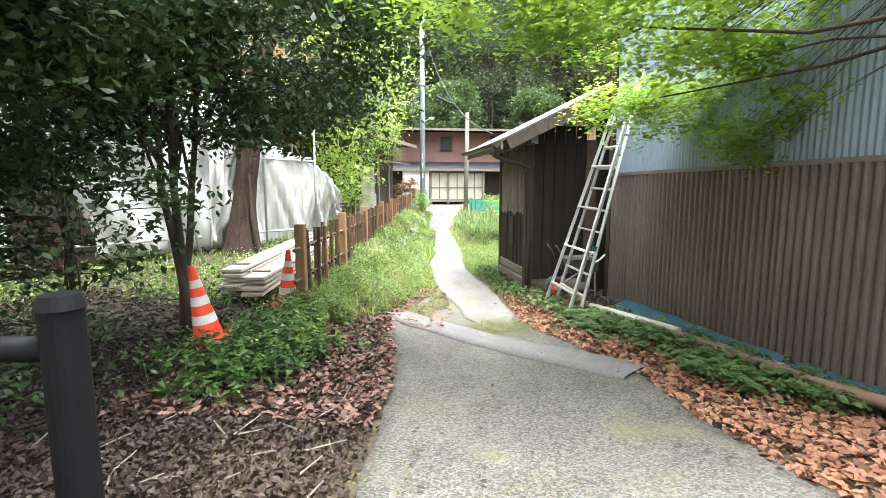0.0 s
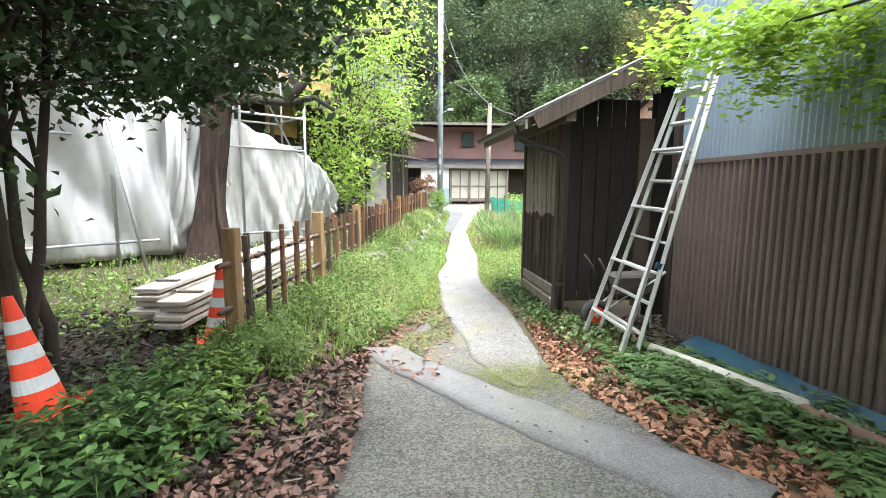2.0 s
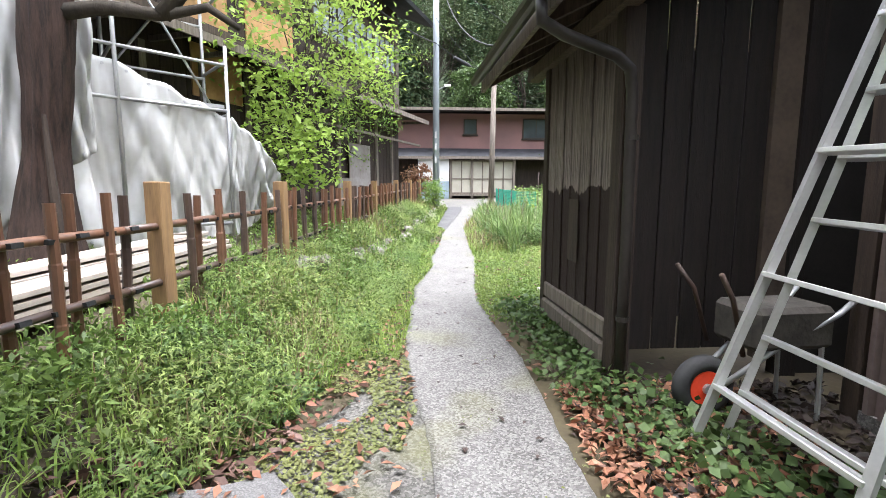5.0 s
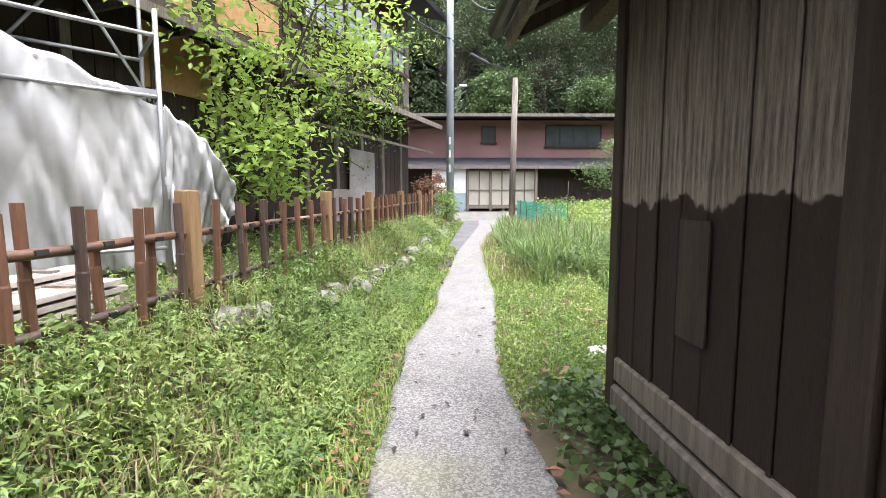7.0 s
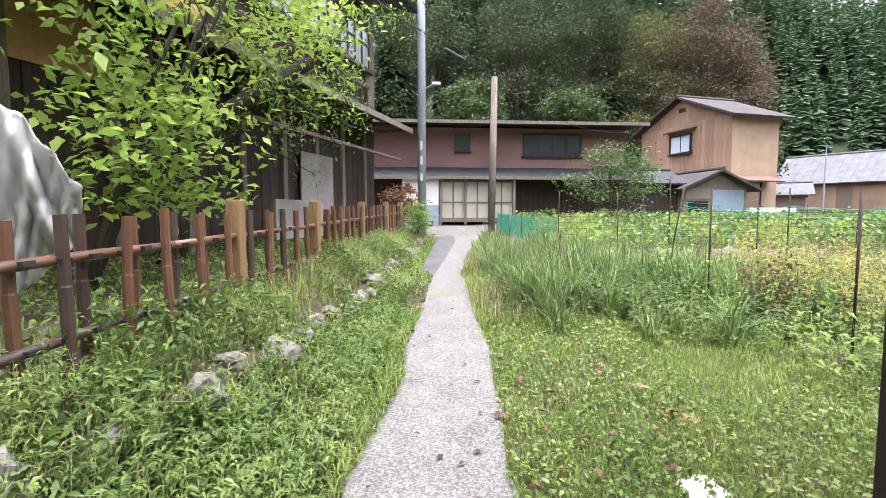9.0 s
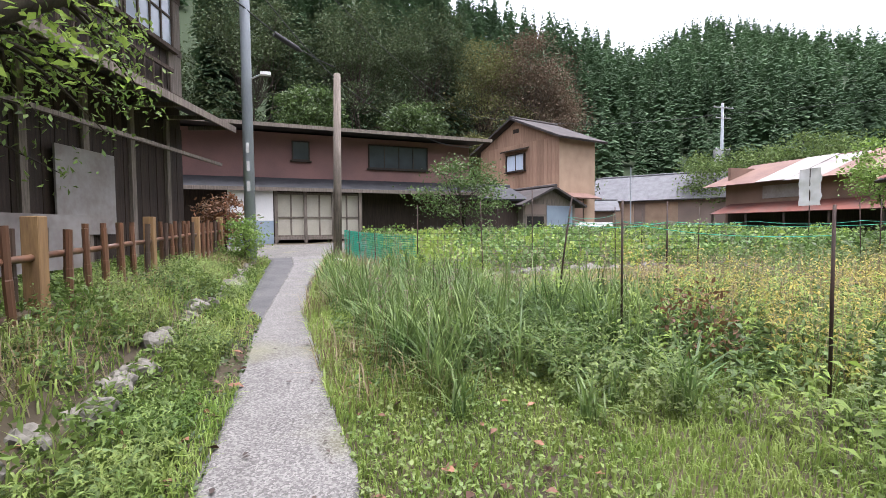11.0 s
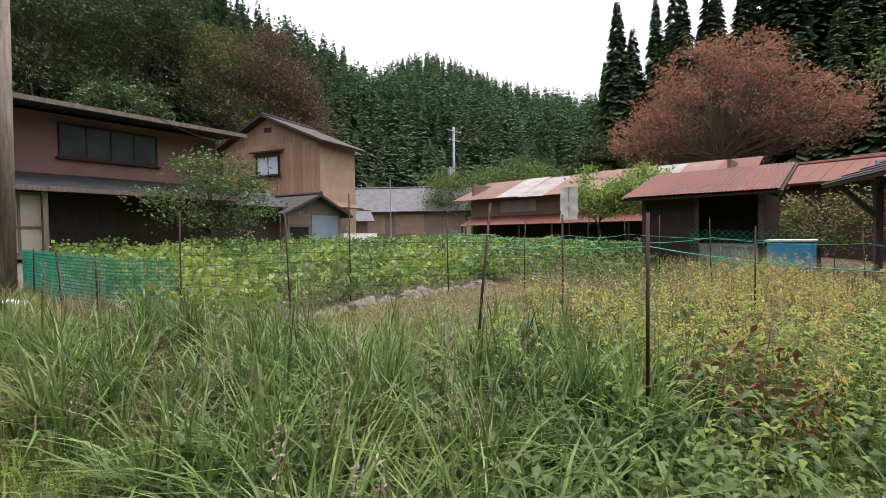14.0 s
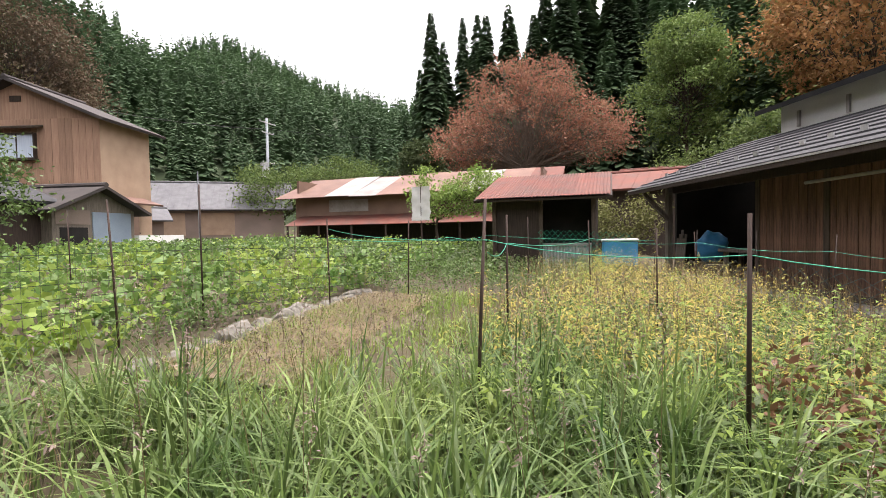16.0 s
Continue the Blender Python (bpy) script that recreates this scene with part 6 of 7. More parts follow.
bamboo = mat("bamboo", (0.16, 0.075, 0.04), (0.075, 0.04, 0.025), 0.4, scale=3, fine=25, stretch=(2, 2, 0.5), bump=0.1, spread=0.45, spec=0.5)
bamboo_dark = mat("dark_bamboo", (0.045, 0.03, 0.024), (0.08, 0.05, 0.035), 0.4, scale=3, fine=25, bump=0.1, spec=0.5)
post_wood = mat("post_wood", (0.28, 0.17, 0.075), (0.16, 0.095, 0.05), 0.7, scale=4, fine=30, stretch=(5, 5, 0.5), bump=0.3)
tie_mat = mat("tie_cord", (0.012, 0.012, 0.012), (0.02, 0.02, 0.02), 0.8)
alu = mat("aluminium", (0.62, 0.62, 0.61), (0.5, 0.5, 0.49), 0.4, 0.7, scale=6, fine=60, bump=0.05)
orange = mat("cone_orange", (0.75, 0.07, 0.025), (0.6, 0.05, 0.02), 0.5, scale=6, fine=60, bump=0.05)
cone_band = mat("cone_band", (0.55, 0.56, 0.55), (0.4, 0.41, 0.4), 0.5, scale=8, fine=60, bump=0.05)
tarp_mat = mat("white_sheeting", (0.6, 0.6, 0.59), (0.49, 0.48, 0.44), 0.5, scale=1.0, fine=8, bump=0.2, spread=0.05, through_light=0.12)
black_paint = mat("black_paint", (0.006, 0.006, 0.007), (0.01, 0.01, 0.011), 0.55, scale=5, fine=40, bump=0.1, spec=0.12)
stone = mat("field_stone", (0.15, 0.135, 0.11), (0.05, 0.048, 0.036), 0.9, scale=5, fine=30, bump=0.8)
pale_stone = mat("pale_stone", (0.2, 0.185, 0.16), (0.06, 0.058, 0.045), 0.9, scale=4, fine=30, bump=0.8)
white_stone = mat("white_stone", (0.5, 0.48, 0.44), (0.34, 0.32, 0.28), 0.9, scale=5, fine=40, bump=0.5)
board_wood = mat("scaffold_board", (0.5, 0.44, 0.37), (0.38, 0.33, 0.28), 0.8, scale=3, fine=30, stretch=(0.5, 4, 4), bump=0.2)
blue_sheet = mat("blue_sheet", (0.012, 0.04, 0.065), (0.02, 0.06, 0.09), 0.5, scale=4, fine=20, bump=0.3)
blue_plastic = mat("blue_plastic", (0.05, 0.27, 0.5), (0.04, 0.2, 0.4), 0.5, scale=4, fine=20, bump=0.2)
rubber = mat("rubber", (0.02, 0.02, 0.02), (0.03, 0.03, 0.03), 0.8)
pvc = mat("grey_pipe", (0.42, 0.4, 0.36), (0.3, 0.28, 0.25), 0.6, scale=4, fine=30, bump=0.1)
net_green = mat("green_net", (0.02, 0.2, 0.13), (0.03, 0.26, 0.17), 0.7, bump=0)
net_black = mat("dark_net", (0.02, 0.025, 0.022), (0.03, 0.035, 0.03), 0.7, bump=0)
net_grey = mat("grey_net", (0.1, 0.13, 0.12), (0.07, 0.09, 0.085), 0.7, bump=0)
rope_green = mat("green_rope", (0.03, 0.3, 0.2), (0.03, 0.25, 0.16), 0.7, bump=0)
stake_mat = mat("rusty_stake", (0.06, 0.035, 0.025), (0.03, 0.02, 0.017), 0.7, scale=8, fine=40, bump=0.3)
cable_mat = mat("cable_black", (0.02, 0.02, 0.022), (0.03, 0.03, 0.03), 0.6, bump=0)
osb = mat("raw_board", (0.5, 0.3, 0.14), (0.36, 0.2, 0.09), 0.8, scale=3, fine=12, bump=0.2)


def shared(name, bm, material):
    me = bpy.data.meshes.new(name)
    bm.to_mesh(me)
    bm.free()
    me.materials.append(material)
    return me


def piece(name, me, parent, m):
    ob = new(name, me)
    ob.parent = parent
    ob.matrix_local = m
    return ob


def bamboo_fence():
    t = thing("bamboo_fence", Matrix(), "low brown bamboo lattice fence with square wooden posts", "fence")
    fx = lambda y: lerp(y, [5, 9.3, 14, 20.6], [-1.66, -1.55, -1.53, -1.42])
    fz = lambda y: lerp(y, [5, 9.3, 14, 20.6], [0.2, 0.27, 0.36, 0.52])
    post = shared("post", box(B(), -0.055, 0.055, -0.055, 0.055, -0.35, 0.9, bevel=0.006), post_wood)
    pick = [shared("picket", tube(B(), [(0, 0, -0.12), (0.003, 0, 0.2), (0.003, 0, 0.21), (-0.003, 0, 0.5), (-0.003, 0, 0.51), (0, 0, h)], [0.026, 0.029, 0.026, 0.029, 0.026, 0.026], 8), mm) for h, mm in ((0.8, bamboo), (0.84, bamboo), (0.82, bamboo_dark))]
    tie = shared("tie", box(B(), -0.045, 0.045, -0.03, 0.03, -0.012, 0.012), tie_mat)
    rnd = random.Random(9)
    stands = (5.42, 7.47, 9.3, 11.85, 13.8, 16.2, 18.5, 20.6)
    for y in stands:
        piece("post", post, t, pose(fx(y), y, fz(y), 0, 0, rnd.uniform(-3, 3)))
    y, i = 5.6, 0
    while y < 20.8:
        if min(abs(y - q) for q in stands) > 0.1:
            side = -0.04 if i % 2 else 0.04
            piece("picket", pick[rnd.choice((0, 1, 2))], t, pose(fx(y) + side, y, fz(y), rnd.uniform(-1.5, 1.5), rnd.uniform(-1.5, 1.5), rnd.uniform(0, 360)))
            if y < 13:
                for z in (0.26, 0.62):
                    piece("tie", tie, t, pose(fx(y), y, fz(y) + z, 0, rnd.uniform(-12, 12), 0))
        i += 1
        y += 0.178
    for z in (0.26, 0.62):
        for k in range(8):
            a, b = 5.2 + k * 1.95, 5.2 + (k + 1) * 1.95 + 0.1
            ys_ = np.linspace(a, b, 7)
            part("rail", tube(B(), [(fx(q) + (0.012 if k % 2 else -0.0), q, fz(q) + z + 0.004 * math.sin(q * 5)) for q in ys_], 0.025, 8), bamboo if z > 0.4 else bamboo_dark, t, smooth=True)
    return t


bamboo_fence()


def traffic_cone(x, y, z, tilt, lean, spin, label):
    t = thing("traffic_cone", pose(x, y, z, tilt, lean, spin), label, "traffic cone", "traffic cones")
    part("base", box(B(), -0.18, 0.18, -0.18, 0.18, 0, 0.03, bevel=0.008), orange, t)
    rad = lambda h: 0.13 - (0.13 - 0.025) * h / 0.7
    def ring(a, b, grow):
        bm = B()
        g = bmesh.ops.create_cone(bm, cap_ends=True, segments=24, radius1=rad(a) + grow, radius2=rad(b) + grow, depth=b - a, matrix=Matrix.Translation((0, 0, (a + b) / 2)))
        return bm
    part("body", ring(0.03, 0.7, 0), orange, t, smooth=False)
    for a, b in ((0.17, 0.25), (0.34, 0.42), (0.5, 0.57)):
        part("band", ring(a, b, 0.002), cone_band, t, "grey reflective band")
    return t


traffic_cone(-2.14, 4.18, ground_z(-2.14, 4.18) + 0.13, 2, -9, 12, "orange traffic cone with grey bands on a stump")
traffic_cone(-1.9, 5.62, ground_z(-1.9, 5.62), 0, 3, 30, "orange traffic cone beside the first fence post")


def stump():
    t = thing("tree_stump", pose(-2.0, 4.1, ground_z(-2.0, 4.1)), "rotten mossy tree stump in the undergrowth", "stump")
    bm = B()
    tube(bm, [(0, 0, -0.15), (0, 0, 0.02), (0.01, 0, 0.13)], [0.36, 0.28, 0.25], 14)
    for v in bm.verts:
        v.co += Vector((noise.noise(v.co * 5), noise.noise(v.co * 5 + Vector((3, 1, 0))), 0.4 * noise.noise(v.co * 6))) * 0.05
    part("trunk", bm, moss_bark, t)
    for a in (0.4, 2.2, 4.4):
        part("root", tube(B(), [(0.2 * math.cos(a), 0.2 * math.sin(a), 0.04), (0.45 * math.cos(a), 0.45 * math.sin(a), -0.02), (0.7 * math.cos(a + 0.2), 0.7 * math.sin(a + 0.2), -0.1)], [0.08, 0.05, 0.02], 7), moss_bark, t)


stump()


def barrier():
    z = ground_z(-1.08, 1.3)
    t = thing("barrier", pose(-1.08, 1.3, z), "black painted steel barrier with a side rail", "barrier")
    h = 1.21 - z
    part("post", cyl(B(), (0, 0, -0.2), (0, 0, h - 0.04), 0.057, 0.057, 20), black_paint, t, smooth=False)
    part("cap", cyl(B(), (0, 0, h - 0.04), (0, 0, h), 0.064, 0.05, 20), black_paint, t)
    part("rail", tube(B(), [(-0.04, 0.0, h - 0.16), (-0.7, 0.1, h - 0.2), (-1.6, 0.2, h - 0.2)], 0.038, 12), black_paint, t, smooth=True)
    part("post", cyl(B(), (-1.6, 0.2, -0.2), (-1.6, 0.2, h - 0.04), 0.057, 0.057, 20), black_paint, t)


barrier()


def lumber():
    rnd = random.Random(2)
    for sx, n, y0 in ((-2.62, 5, 5.75), (-2.28, 4, 5.55)):
        z = ground_z(sx, 7.5) + 0.02
        m = pose(sx, y0, z, 1.2, 0, 1.5)
        t = thing("board_stack", m, "stack of pale scaffold boards on the grass", "board stack", "board stacks")
        for k in range(n):
            dx, dy = rnd.uniform(-0.015, 0.015), rnd.uniform(-0.08, 0.05)
            b = part("board", box(B(), -0.125 + dx, 0.125 + dx, dy, 4.0 + dy, k * 0.062, k * 0.062 + 0.04, bevel=0.004), board_wood, t)
            for yy in (0.3, 3.6):
                part("spacer", box(B(), -0.11, 0.11, yy, yy + 0.06, k * 0.062 + 0.042, k * 0.062 + 0.06), grey_wood, t)


lumber()


def ladder():
    a, b = Vector((1.74, 6.47, ground_z(1.74, 6.47) + 0.03)), Vector((2.57, 6.5, 3.05))
    z = (b - a).normalized()
    x = Vector((-0.17, 0.985, 0)).normalized()
    x = (x - z * x.dot(z)).normalized()
    y = z.cross(x)
    m = Matrix.Translation(a) @ Matrix((x, y, z)).transposed().to_4x4()
    t = thing("stepladder", m, "folded aluminium stepladder leaning on the metal wall", "ladder")
    L = (b - a).length
    for back in (0, 1):
        yo = 0.0 if not back else 0.13
        for s in (-1, 1):
            w0, w1 = 0.39, 0.19
            bm = B()
            c = [(s * w0, yo * 1.2, 0.0), (s * w1, yo * 0.3, L)]
            tube(bm, c, 0.026, 4)
            part("rail", bm, alu, t)
            if not back:
                part("foot", box(B(), s * w0 - 0.03, s * w0 + 0.03, -0.04, 0.04, -0.04, 0.03), rubber, t)
        for k in range(10):
            zz = 0.28 + k * 0.29
            w = 0.39 - 0.2 * zz / L
            if back and k % 2:
                continue
            yy = yo * (1.2 - 0.9 * zz / L)
            part("rung", box(B(), -w, w, yy - 0.03, yy + 0.03, zz - 0.012, zz + 0.012, bevel=0.003), alu, t)
    part("strap", box(B(), -0.35, -0.32, -0.03, 0.06, 0.9, 0.96), blue_sheet, t, "blue strap")


ladder()


tray_mat = mat("grimy_cloth", (0.07, 0.062, 0.052), (0.03, 0.027, 0.023), 0.9, scale=6, fine=40, bump=0.6)


def handcart():
    m = pose(1.74, 7.22, ground_z(1.74, 7.22), 0, 0, -78)
    t = thing("handcart", m, "old handcart with an orange-rimmed tyre by the shed", "handcart")
    w = part("wheel", cyl(B(), (-0.04, 0, 0.18), (0.04, 0, 0.18), 0.1, 0.1, 20), orange, t, "orange wheel rim")
    bm = B()
    rings = [(Vector((0.0, 0.135 * math.cos(q), 0.18 + 0.135 * math.sin(q)))) for q in np.linspace(0, 2 * math.pi, 25)]
    tube(bm, rings, 0.05, 10)
    part("tyre", bm, rubber, w, smooth=True)
    part("hub", cyl(B(), (-0.06, 0, 0.18), (0.06, 0, 0.18), 0.03, 0.03, 10), galv, w)
    for s in (-0.14, 0.14):
        part("frame_bar", tube(B(), [(s * 0.6, 0.0, 0.18), (s, 0.35, 0.45), (s * 1.2, 0.66, 0.62), (s * 1.3, 0.74, 0.7)], 0.016, 8), galv, t, smooth=True)
        part("handle", tube(B(), [(s, 0.12, 0.4), (s * 1.1, 0.02, 0.72), (s * 1.3, -0.08, 0.86)], 0.014, 8), stake_mat, t, smooth=True)
        part("leg", cyl(B(), (s, 0.6, 0.5), (s, 0.62, 0.0), 0.014, 0.014, 6), galv, t)
    part("tray", box(B(), -0.17, 0.17, 0.16, 0.66, 0.42, 0.66, bevel=0.03), tray_mat, t, "grey cloth-covered tray")


handcart()


def pipes():
    t = thing("drain_pipe", Matrix(), "thick grey plastic pipe lying along the wall", "pipe")
    p = [(1.98, 6.15), (2.25, 5.55), (2.52, 4.9)]
    part("body", tube(B(), [(x, y, ground_z(x, y) + 0.13) for x, y in p], 0.055, 14), pvc, t, smooth=True)
    for k, (dx, mm, r, lab) in enumerate(((0.0, pvc, 0.028, "long pale pipe lying in the leaves"), (0.1, alu, 0.022, "long pale pipe lying in the leaves"), (-0.13, rust_dark, 0.05, "long brown wooden pole lying in the leaves"))):
        t = thing("pole_on_ground", Matrix(), lab, "pipe")
        q = [(2.62 + dx, 4.9), (2.98 + dx, 3.4), (3.3 + dx, 1.8), (3.5 + dx, 0.6)]
        part("body", tube(B(), [(x, y, ground_z(x, y) + 0.06 + r) for x, y in q], r, 10), mm, t, smooth=True)
    v, f, n = [], [], 60
    for i in range(n + 1):
        y = 6.6 - 4.2 * i / n
        x = 2.56 + (7.15 - y) * 0.149
        for k, (dx, dz) in enumerate(((-0.035, 0.16), (-0.06, 0.12), (-0.12, 0.08), (-0.2, 0.045))):
            w = 0.02 * noise.noise((y * 4, k, 1))
            v.append((x + dx + w, y, ground_z(x, y) + dz + 0.03 * noise.noise((y * 3, k * 0.6, 3))))
    for i in range(n):
        for k in range(3):
            f.append((i * 4 + k, i * 4 + k + 1, i * 4 + 5 + k, i * 4 + 4 + k))
    tagged(raw("ground_sheet", v, f, blue_sheet, smooth=True), "crumpled dark blue plastic sheet along the wall foot", "plastic sheet")


pipes()


# ---- sheeting and scaffold at the house under repair ----
def sheet(label, line, tops, bottoms, depth, seed, n=90, rows=34):
    """A hanging sheet along a plan line, with folds that run down from its fixing points."""
    v, f = [], []
    ts = np.linspace(0, 1, len(line))
    for i in range(n + 1):
        s = i / n
        x, y = lerp(s, ts, [p[0] for p in line]), lerp(s, ts, [p[1] for p in line])
        zt, zb = lerp(s, ts, tops), lerp(s, ts, bottoms)
        d = Vector((line[-1][1] - line[0][1], -(line[-1][0] - line[0][0]), 0)).normalized()
        for j in range(rows + 1):
            q = j / rows
            ridge = lambda f, k: 1 - 2 * abs(noise.noise((s * f + q * k, q * 0.5 + s, seed + f)))
            fold = depth * (0.9 * ridge(4.0, 1.9) + 0.5 * ridge(9.0, -2.4) + 0.22 * ridge(21.0, 3.0)) * (0.25 + 0.75 * q) - depth * 0.8
            fold += depth * 0.6 * math.sin(math.pi * q) * noise.noise((s * 2.2, q, seed + 9)) + 0.012 * noise.noise((s * 60, q * 25, seed))
            sag = -0.05 * math.sin(s * 3.14 * 4) ** 2 * (1 - q)
            v.append((x + d.x * fold, y + d.y * fold, zt + (zb - zt) * q + sag))
    c = rows + 1
    for i in range(n):
        for j in range(rows):
            f.append((i * c + j, i * c + j + 1, (i + 1) * c + j + 1, (i + 1) * c + j))
    ob = raw("tarpaulin", v, f, tarp_mat, smooth=True)
    for i in range(4, n, max(6, n // 9)):
        for j in (1, rows - 1):
            p = Vector(v[i * c + j])
            part("eyelet", cyl(B(), p - d * 0.012, p + d * 0.012, 0.018, 0.018, 8), galv, ob)
    md = ob.modifiers.new("thick", "SOLIDIFY")
    md.thickness = 0.006
    return tagged(ob, label, "tarpaulin", "white sheeting")


sheet("white tarpaulin hanging in folds from the scaffold", [(-2.98, 11.15), (-3.5, 10.5), (-4.15, 9.7)], [2.05, 2.4, 2.75], [0.42, 0.36, 0.34], 0.17, 1.0)
sheet("loose white tarpaulin flap at the scaffold corner", [(-2.52, 11.55), (-2.72, 11.35), (-3.0, 11.12)], [1.3, 1.75, 2.08], [0.95, 0.62, 0.42], 0.3, 4.0, n=40)
sheet("tall white tarpaulin draped over the scaffold front", [(-4.05, 9.85), (-4.9, 8.6), (-5.9, 7.2), (-7.6, 5.0)], [3.2, 3.9, 3.8, 3.6], [0.4, 0.36, 0.34, 0.34], 0.34, 7.0, n=170)
sheet("white tarpaulin fold hanging over another sheet", [(-3.72, 9.6), (-3.95, 9.25), (-4.35, 8.75)], [3.1, 3.6, 3.7], [1.5, 1.2, 0.4], 0.3, 11.0, n=60)


def scaffold():
    t = thing("scaffold", Matrix(), "grey steel tube scaffold against the house under repair", "scaffold")
    slat = shared("slat", box(B(), 0, 0.03, -0.46, -0.04, 0.01, 0.035), galv)
    base = [(-2.95, 11.0), (-3.75, 10.0), (-4.9, 8.4), (-6.2, 6.7)]
    inner = [(x - 0.75, y + 0.75) for x, y in base]
    for row in (base, inner):
        for x, y in row:
            part("standard", cyl(B(), (x, y, 0.2), (x, y, 3.0 if row is base and y > 10.9 else 5.4), 0.025, 0.025, 8), galv, t, smooth=True)
    for row in (base, inner):
        for z in (0.62, 2.15, 2.75, 3.5, 4.3, 5.1):
            for (xa, ya), (xb, yb) in zip(row, row[1:]):
                if z > 2.8 and row is base and ya > 10.9:
                    continue
                part("ledger", cyl(B(), (xa, ya, z), (xb, yb, z), 0.022, 0.022, 8), galv, t, smooth=True)
    for (xa, ya), (xb, yb) in zip(base, inner):
        for z in (2.1, 2.8, 3.7, 4.6):
            part("transom", cyl(B(), (xa, ya, z), (xb, yb, z), 0.022, 0.022, 8), galv, t, smooth=True)
    for k, ((xa, ya), (xb, yb)) in enumerate(zip(base, base[1:])):
        part("brace", cyl(B(), (xa - 0.4, ya + 0.4, 2.2), (xb - 0.4, yb + 0.4, 4.4), 0.018, 0.018, 8), galv, t, smooth=True)
        part("brace", cyl(B(), (xa - 0.75, ya + 0.75, 4.4), (xb - 0.75, yb + 0.75, 2.6), 0.018, 0.018, 8), galv, t, smooth=True)
    for z in (2.2, 3.75):
        for (xa, ya), (xb, yb) in zip(base, base[1:]):
            d = Vector((xb - xa, yb - ya, 0))
            mm = Matrix.Translation((xa - 0.1, ya + 0.1, z)) @ Matrix.Rotation(math.atan2(d.y, d.x), 4, "Z")
            walk_ = part("walkway", box(B(), 0, d.length, -0.5, -0.46, 0, 0.05, mm), galv, t, "slatted steel walkway")
            part("side_rail", box(B(), 0, d.length, -0.04, 0.0, 0, 0.05, mm), galv, walk_)
            for q in range(int(d.length / 0.14)):
                piece("slat", slat, walk_, mm @ Matrix.Translation((q * 0.14, 0, 0)))
    part("prop", cyl(B(), (-3.9, 7.6, 0.3), (-4.6, 7.9, 2.7), 0.024, 0.024, 8), galv, t, smooth=True)


scaffold()
lh = bpy.data.objects["weathered_house"]
for x0, z0, w, h in ((6.0, 3.3, 1.5, 1.5), (8.0, 3.4, 1.3, 1.9), (9.8, 3.3, 1.6, 1.2), (7.7, 2.1, 1.2, 0.9)):
    part("raw_panel", box(B(), x0, x0 + w, 0.03, 0.06, z0, z0 + h), osb, lh, "bare orange plywood panel")
rnd = random.Random(6)
for k in range(9):
    x0 = 0.6 + k * 1.15
    part("wall_post", box(B(), x0, x0 + 0.12, 0.03, 0.09, -0.1, 2.75), grey_wood, lh)
for z0 in (3.25, 4.2, 5.3):
    part("wall_beam", box(B(), 0, 15, 0.03, 0.08, z0, z0 + 0.14), old_wood, lh)
part("lower_panel", box(B(), 4.2, 5.6, 0.9, 0.94, 0.1, 0.75), zinc, lh, "pale board propped by the wall")


# ---- stones ----
def rock(x, y, s, label, seed, group="", mm=stone, flat=0.6):
    bm = B()
    bmesh.ops.create_icosphere(bm, subdivisions=3, radius=1)
    for v in bm.verts:
        v.co *= 1 + 0.1 * noise.noise(v.co * 8 + Vector((seed, 0, 0))) + 0.45 * noise.noise(v.co * 1.3 + Vector((seed * 7.1, seed, 0))) + 0.12 * noise.noise(v.co * 4 + Vector((seed, 0, 0)))
        v.co = Vector((v.co.x * s, v.co.y * s * 0.8, v.co.z * s * flat))
    ob = part("stone", bm, mm)
    ob.matrix_world = pose(x, y, ground_z(x, y) + s * 0.1, 0, 0, seed * 77)
    return tagged(ob, label, "stone", group)


for i in range(30):
    y = 9.3 + i * 0.4 + random.uniform(-0.14, 0.14)
    rock(float(STONE_LINE(y)) + random.uniform(-0.06, 0.06), y, random.uniform(0.08, 0.17), "pale rough stone edging the weedy bank", i + 1, "bank stones", mm=pale_stone, flat=0.8)
rock(1.3, 10.3, 0.13, "flat white stone on the lawn", 50, mm=white_stone, flat=0.4)
rock(0.95, 21.0, 0.2, "white sack-like stone beside the green net", 51, mm=white_wall, flat=0.6)
STONES = [(3.1 + 4.0 * k / 21, 17.25 + 0.45 * k / 21) for k in range(22)]
for i, (x, y) in enumerate(STONES):
    rock(x + random.uniform(-0.08, 0.08), y + random.uniform(-0.08, 0.08), random.uniform(0.12, 0.21), "grey stone edging the vegetable plot", 60 + i, "plot stones", mm=pale_stone, flat=0.8)


# ---- stakes, lines and nets in the garden ----
def stake(x, y, h, lean=(0, 0), r=0.0105, label="thin rusty garden stake"):
    ob = part("garden_stake", tube(B(), [(0, 0, -0.2), (lean[0] * 0.5, lean[1] * 0.5, h * 0.5), (lean[0], lean[1], h)], [r, r, r * 0.9], 7), stake_mat, smooth=True)
    ob.matrix_world = Matrix.Translation((x, y, ground_z(x, y)))
    return tagged(ob, label, "stake", "garden stakes")


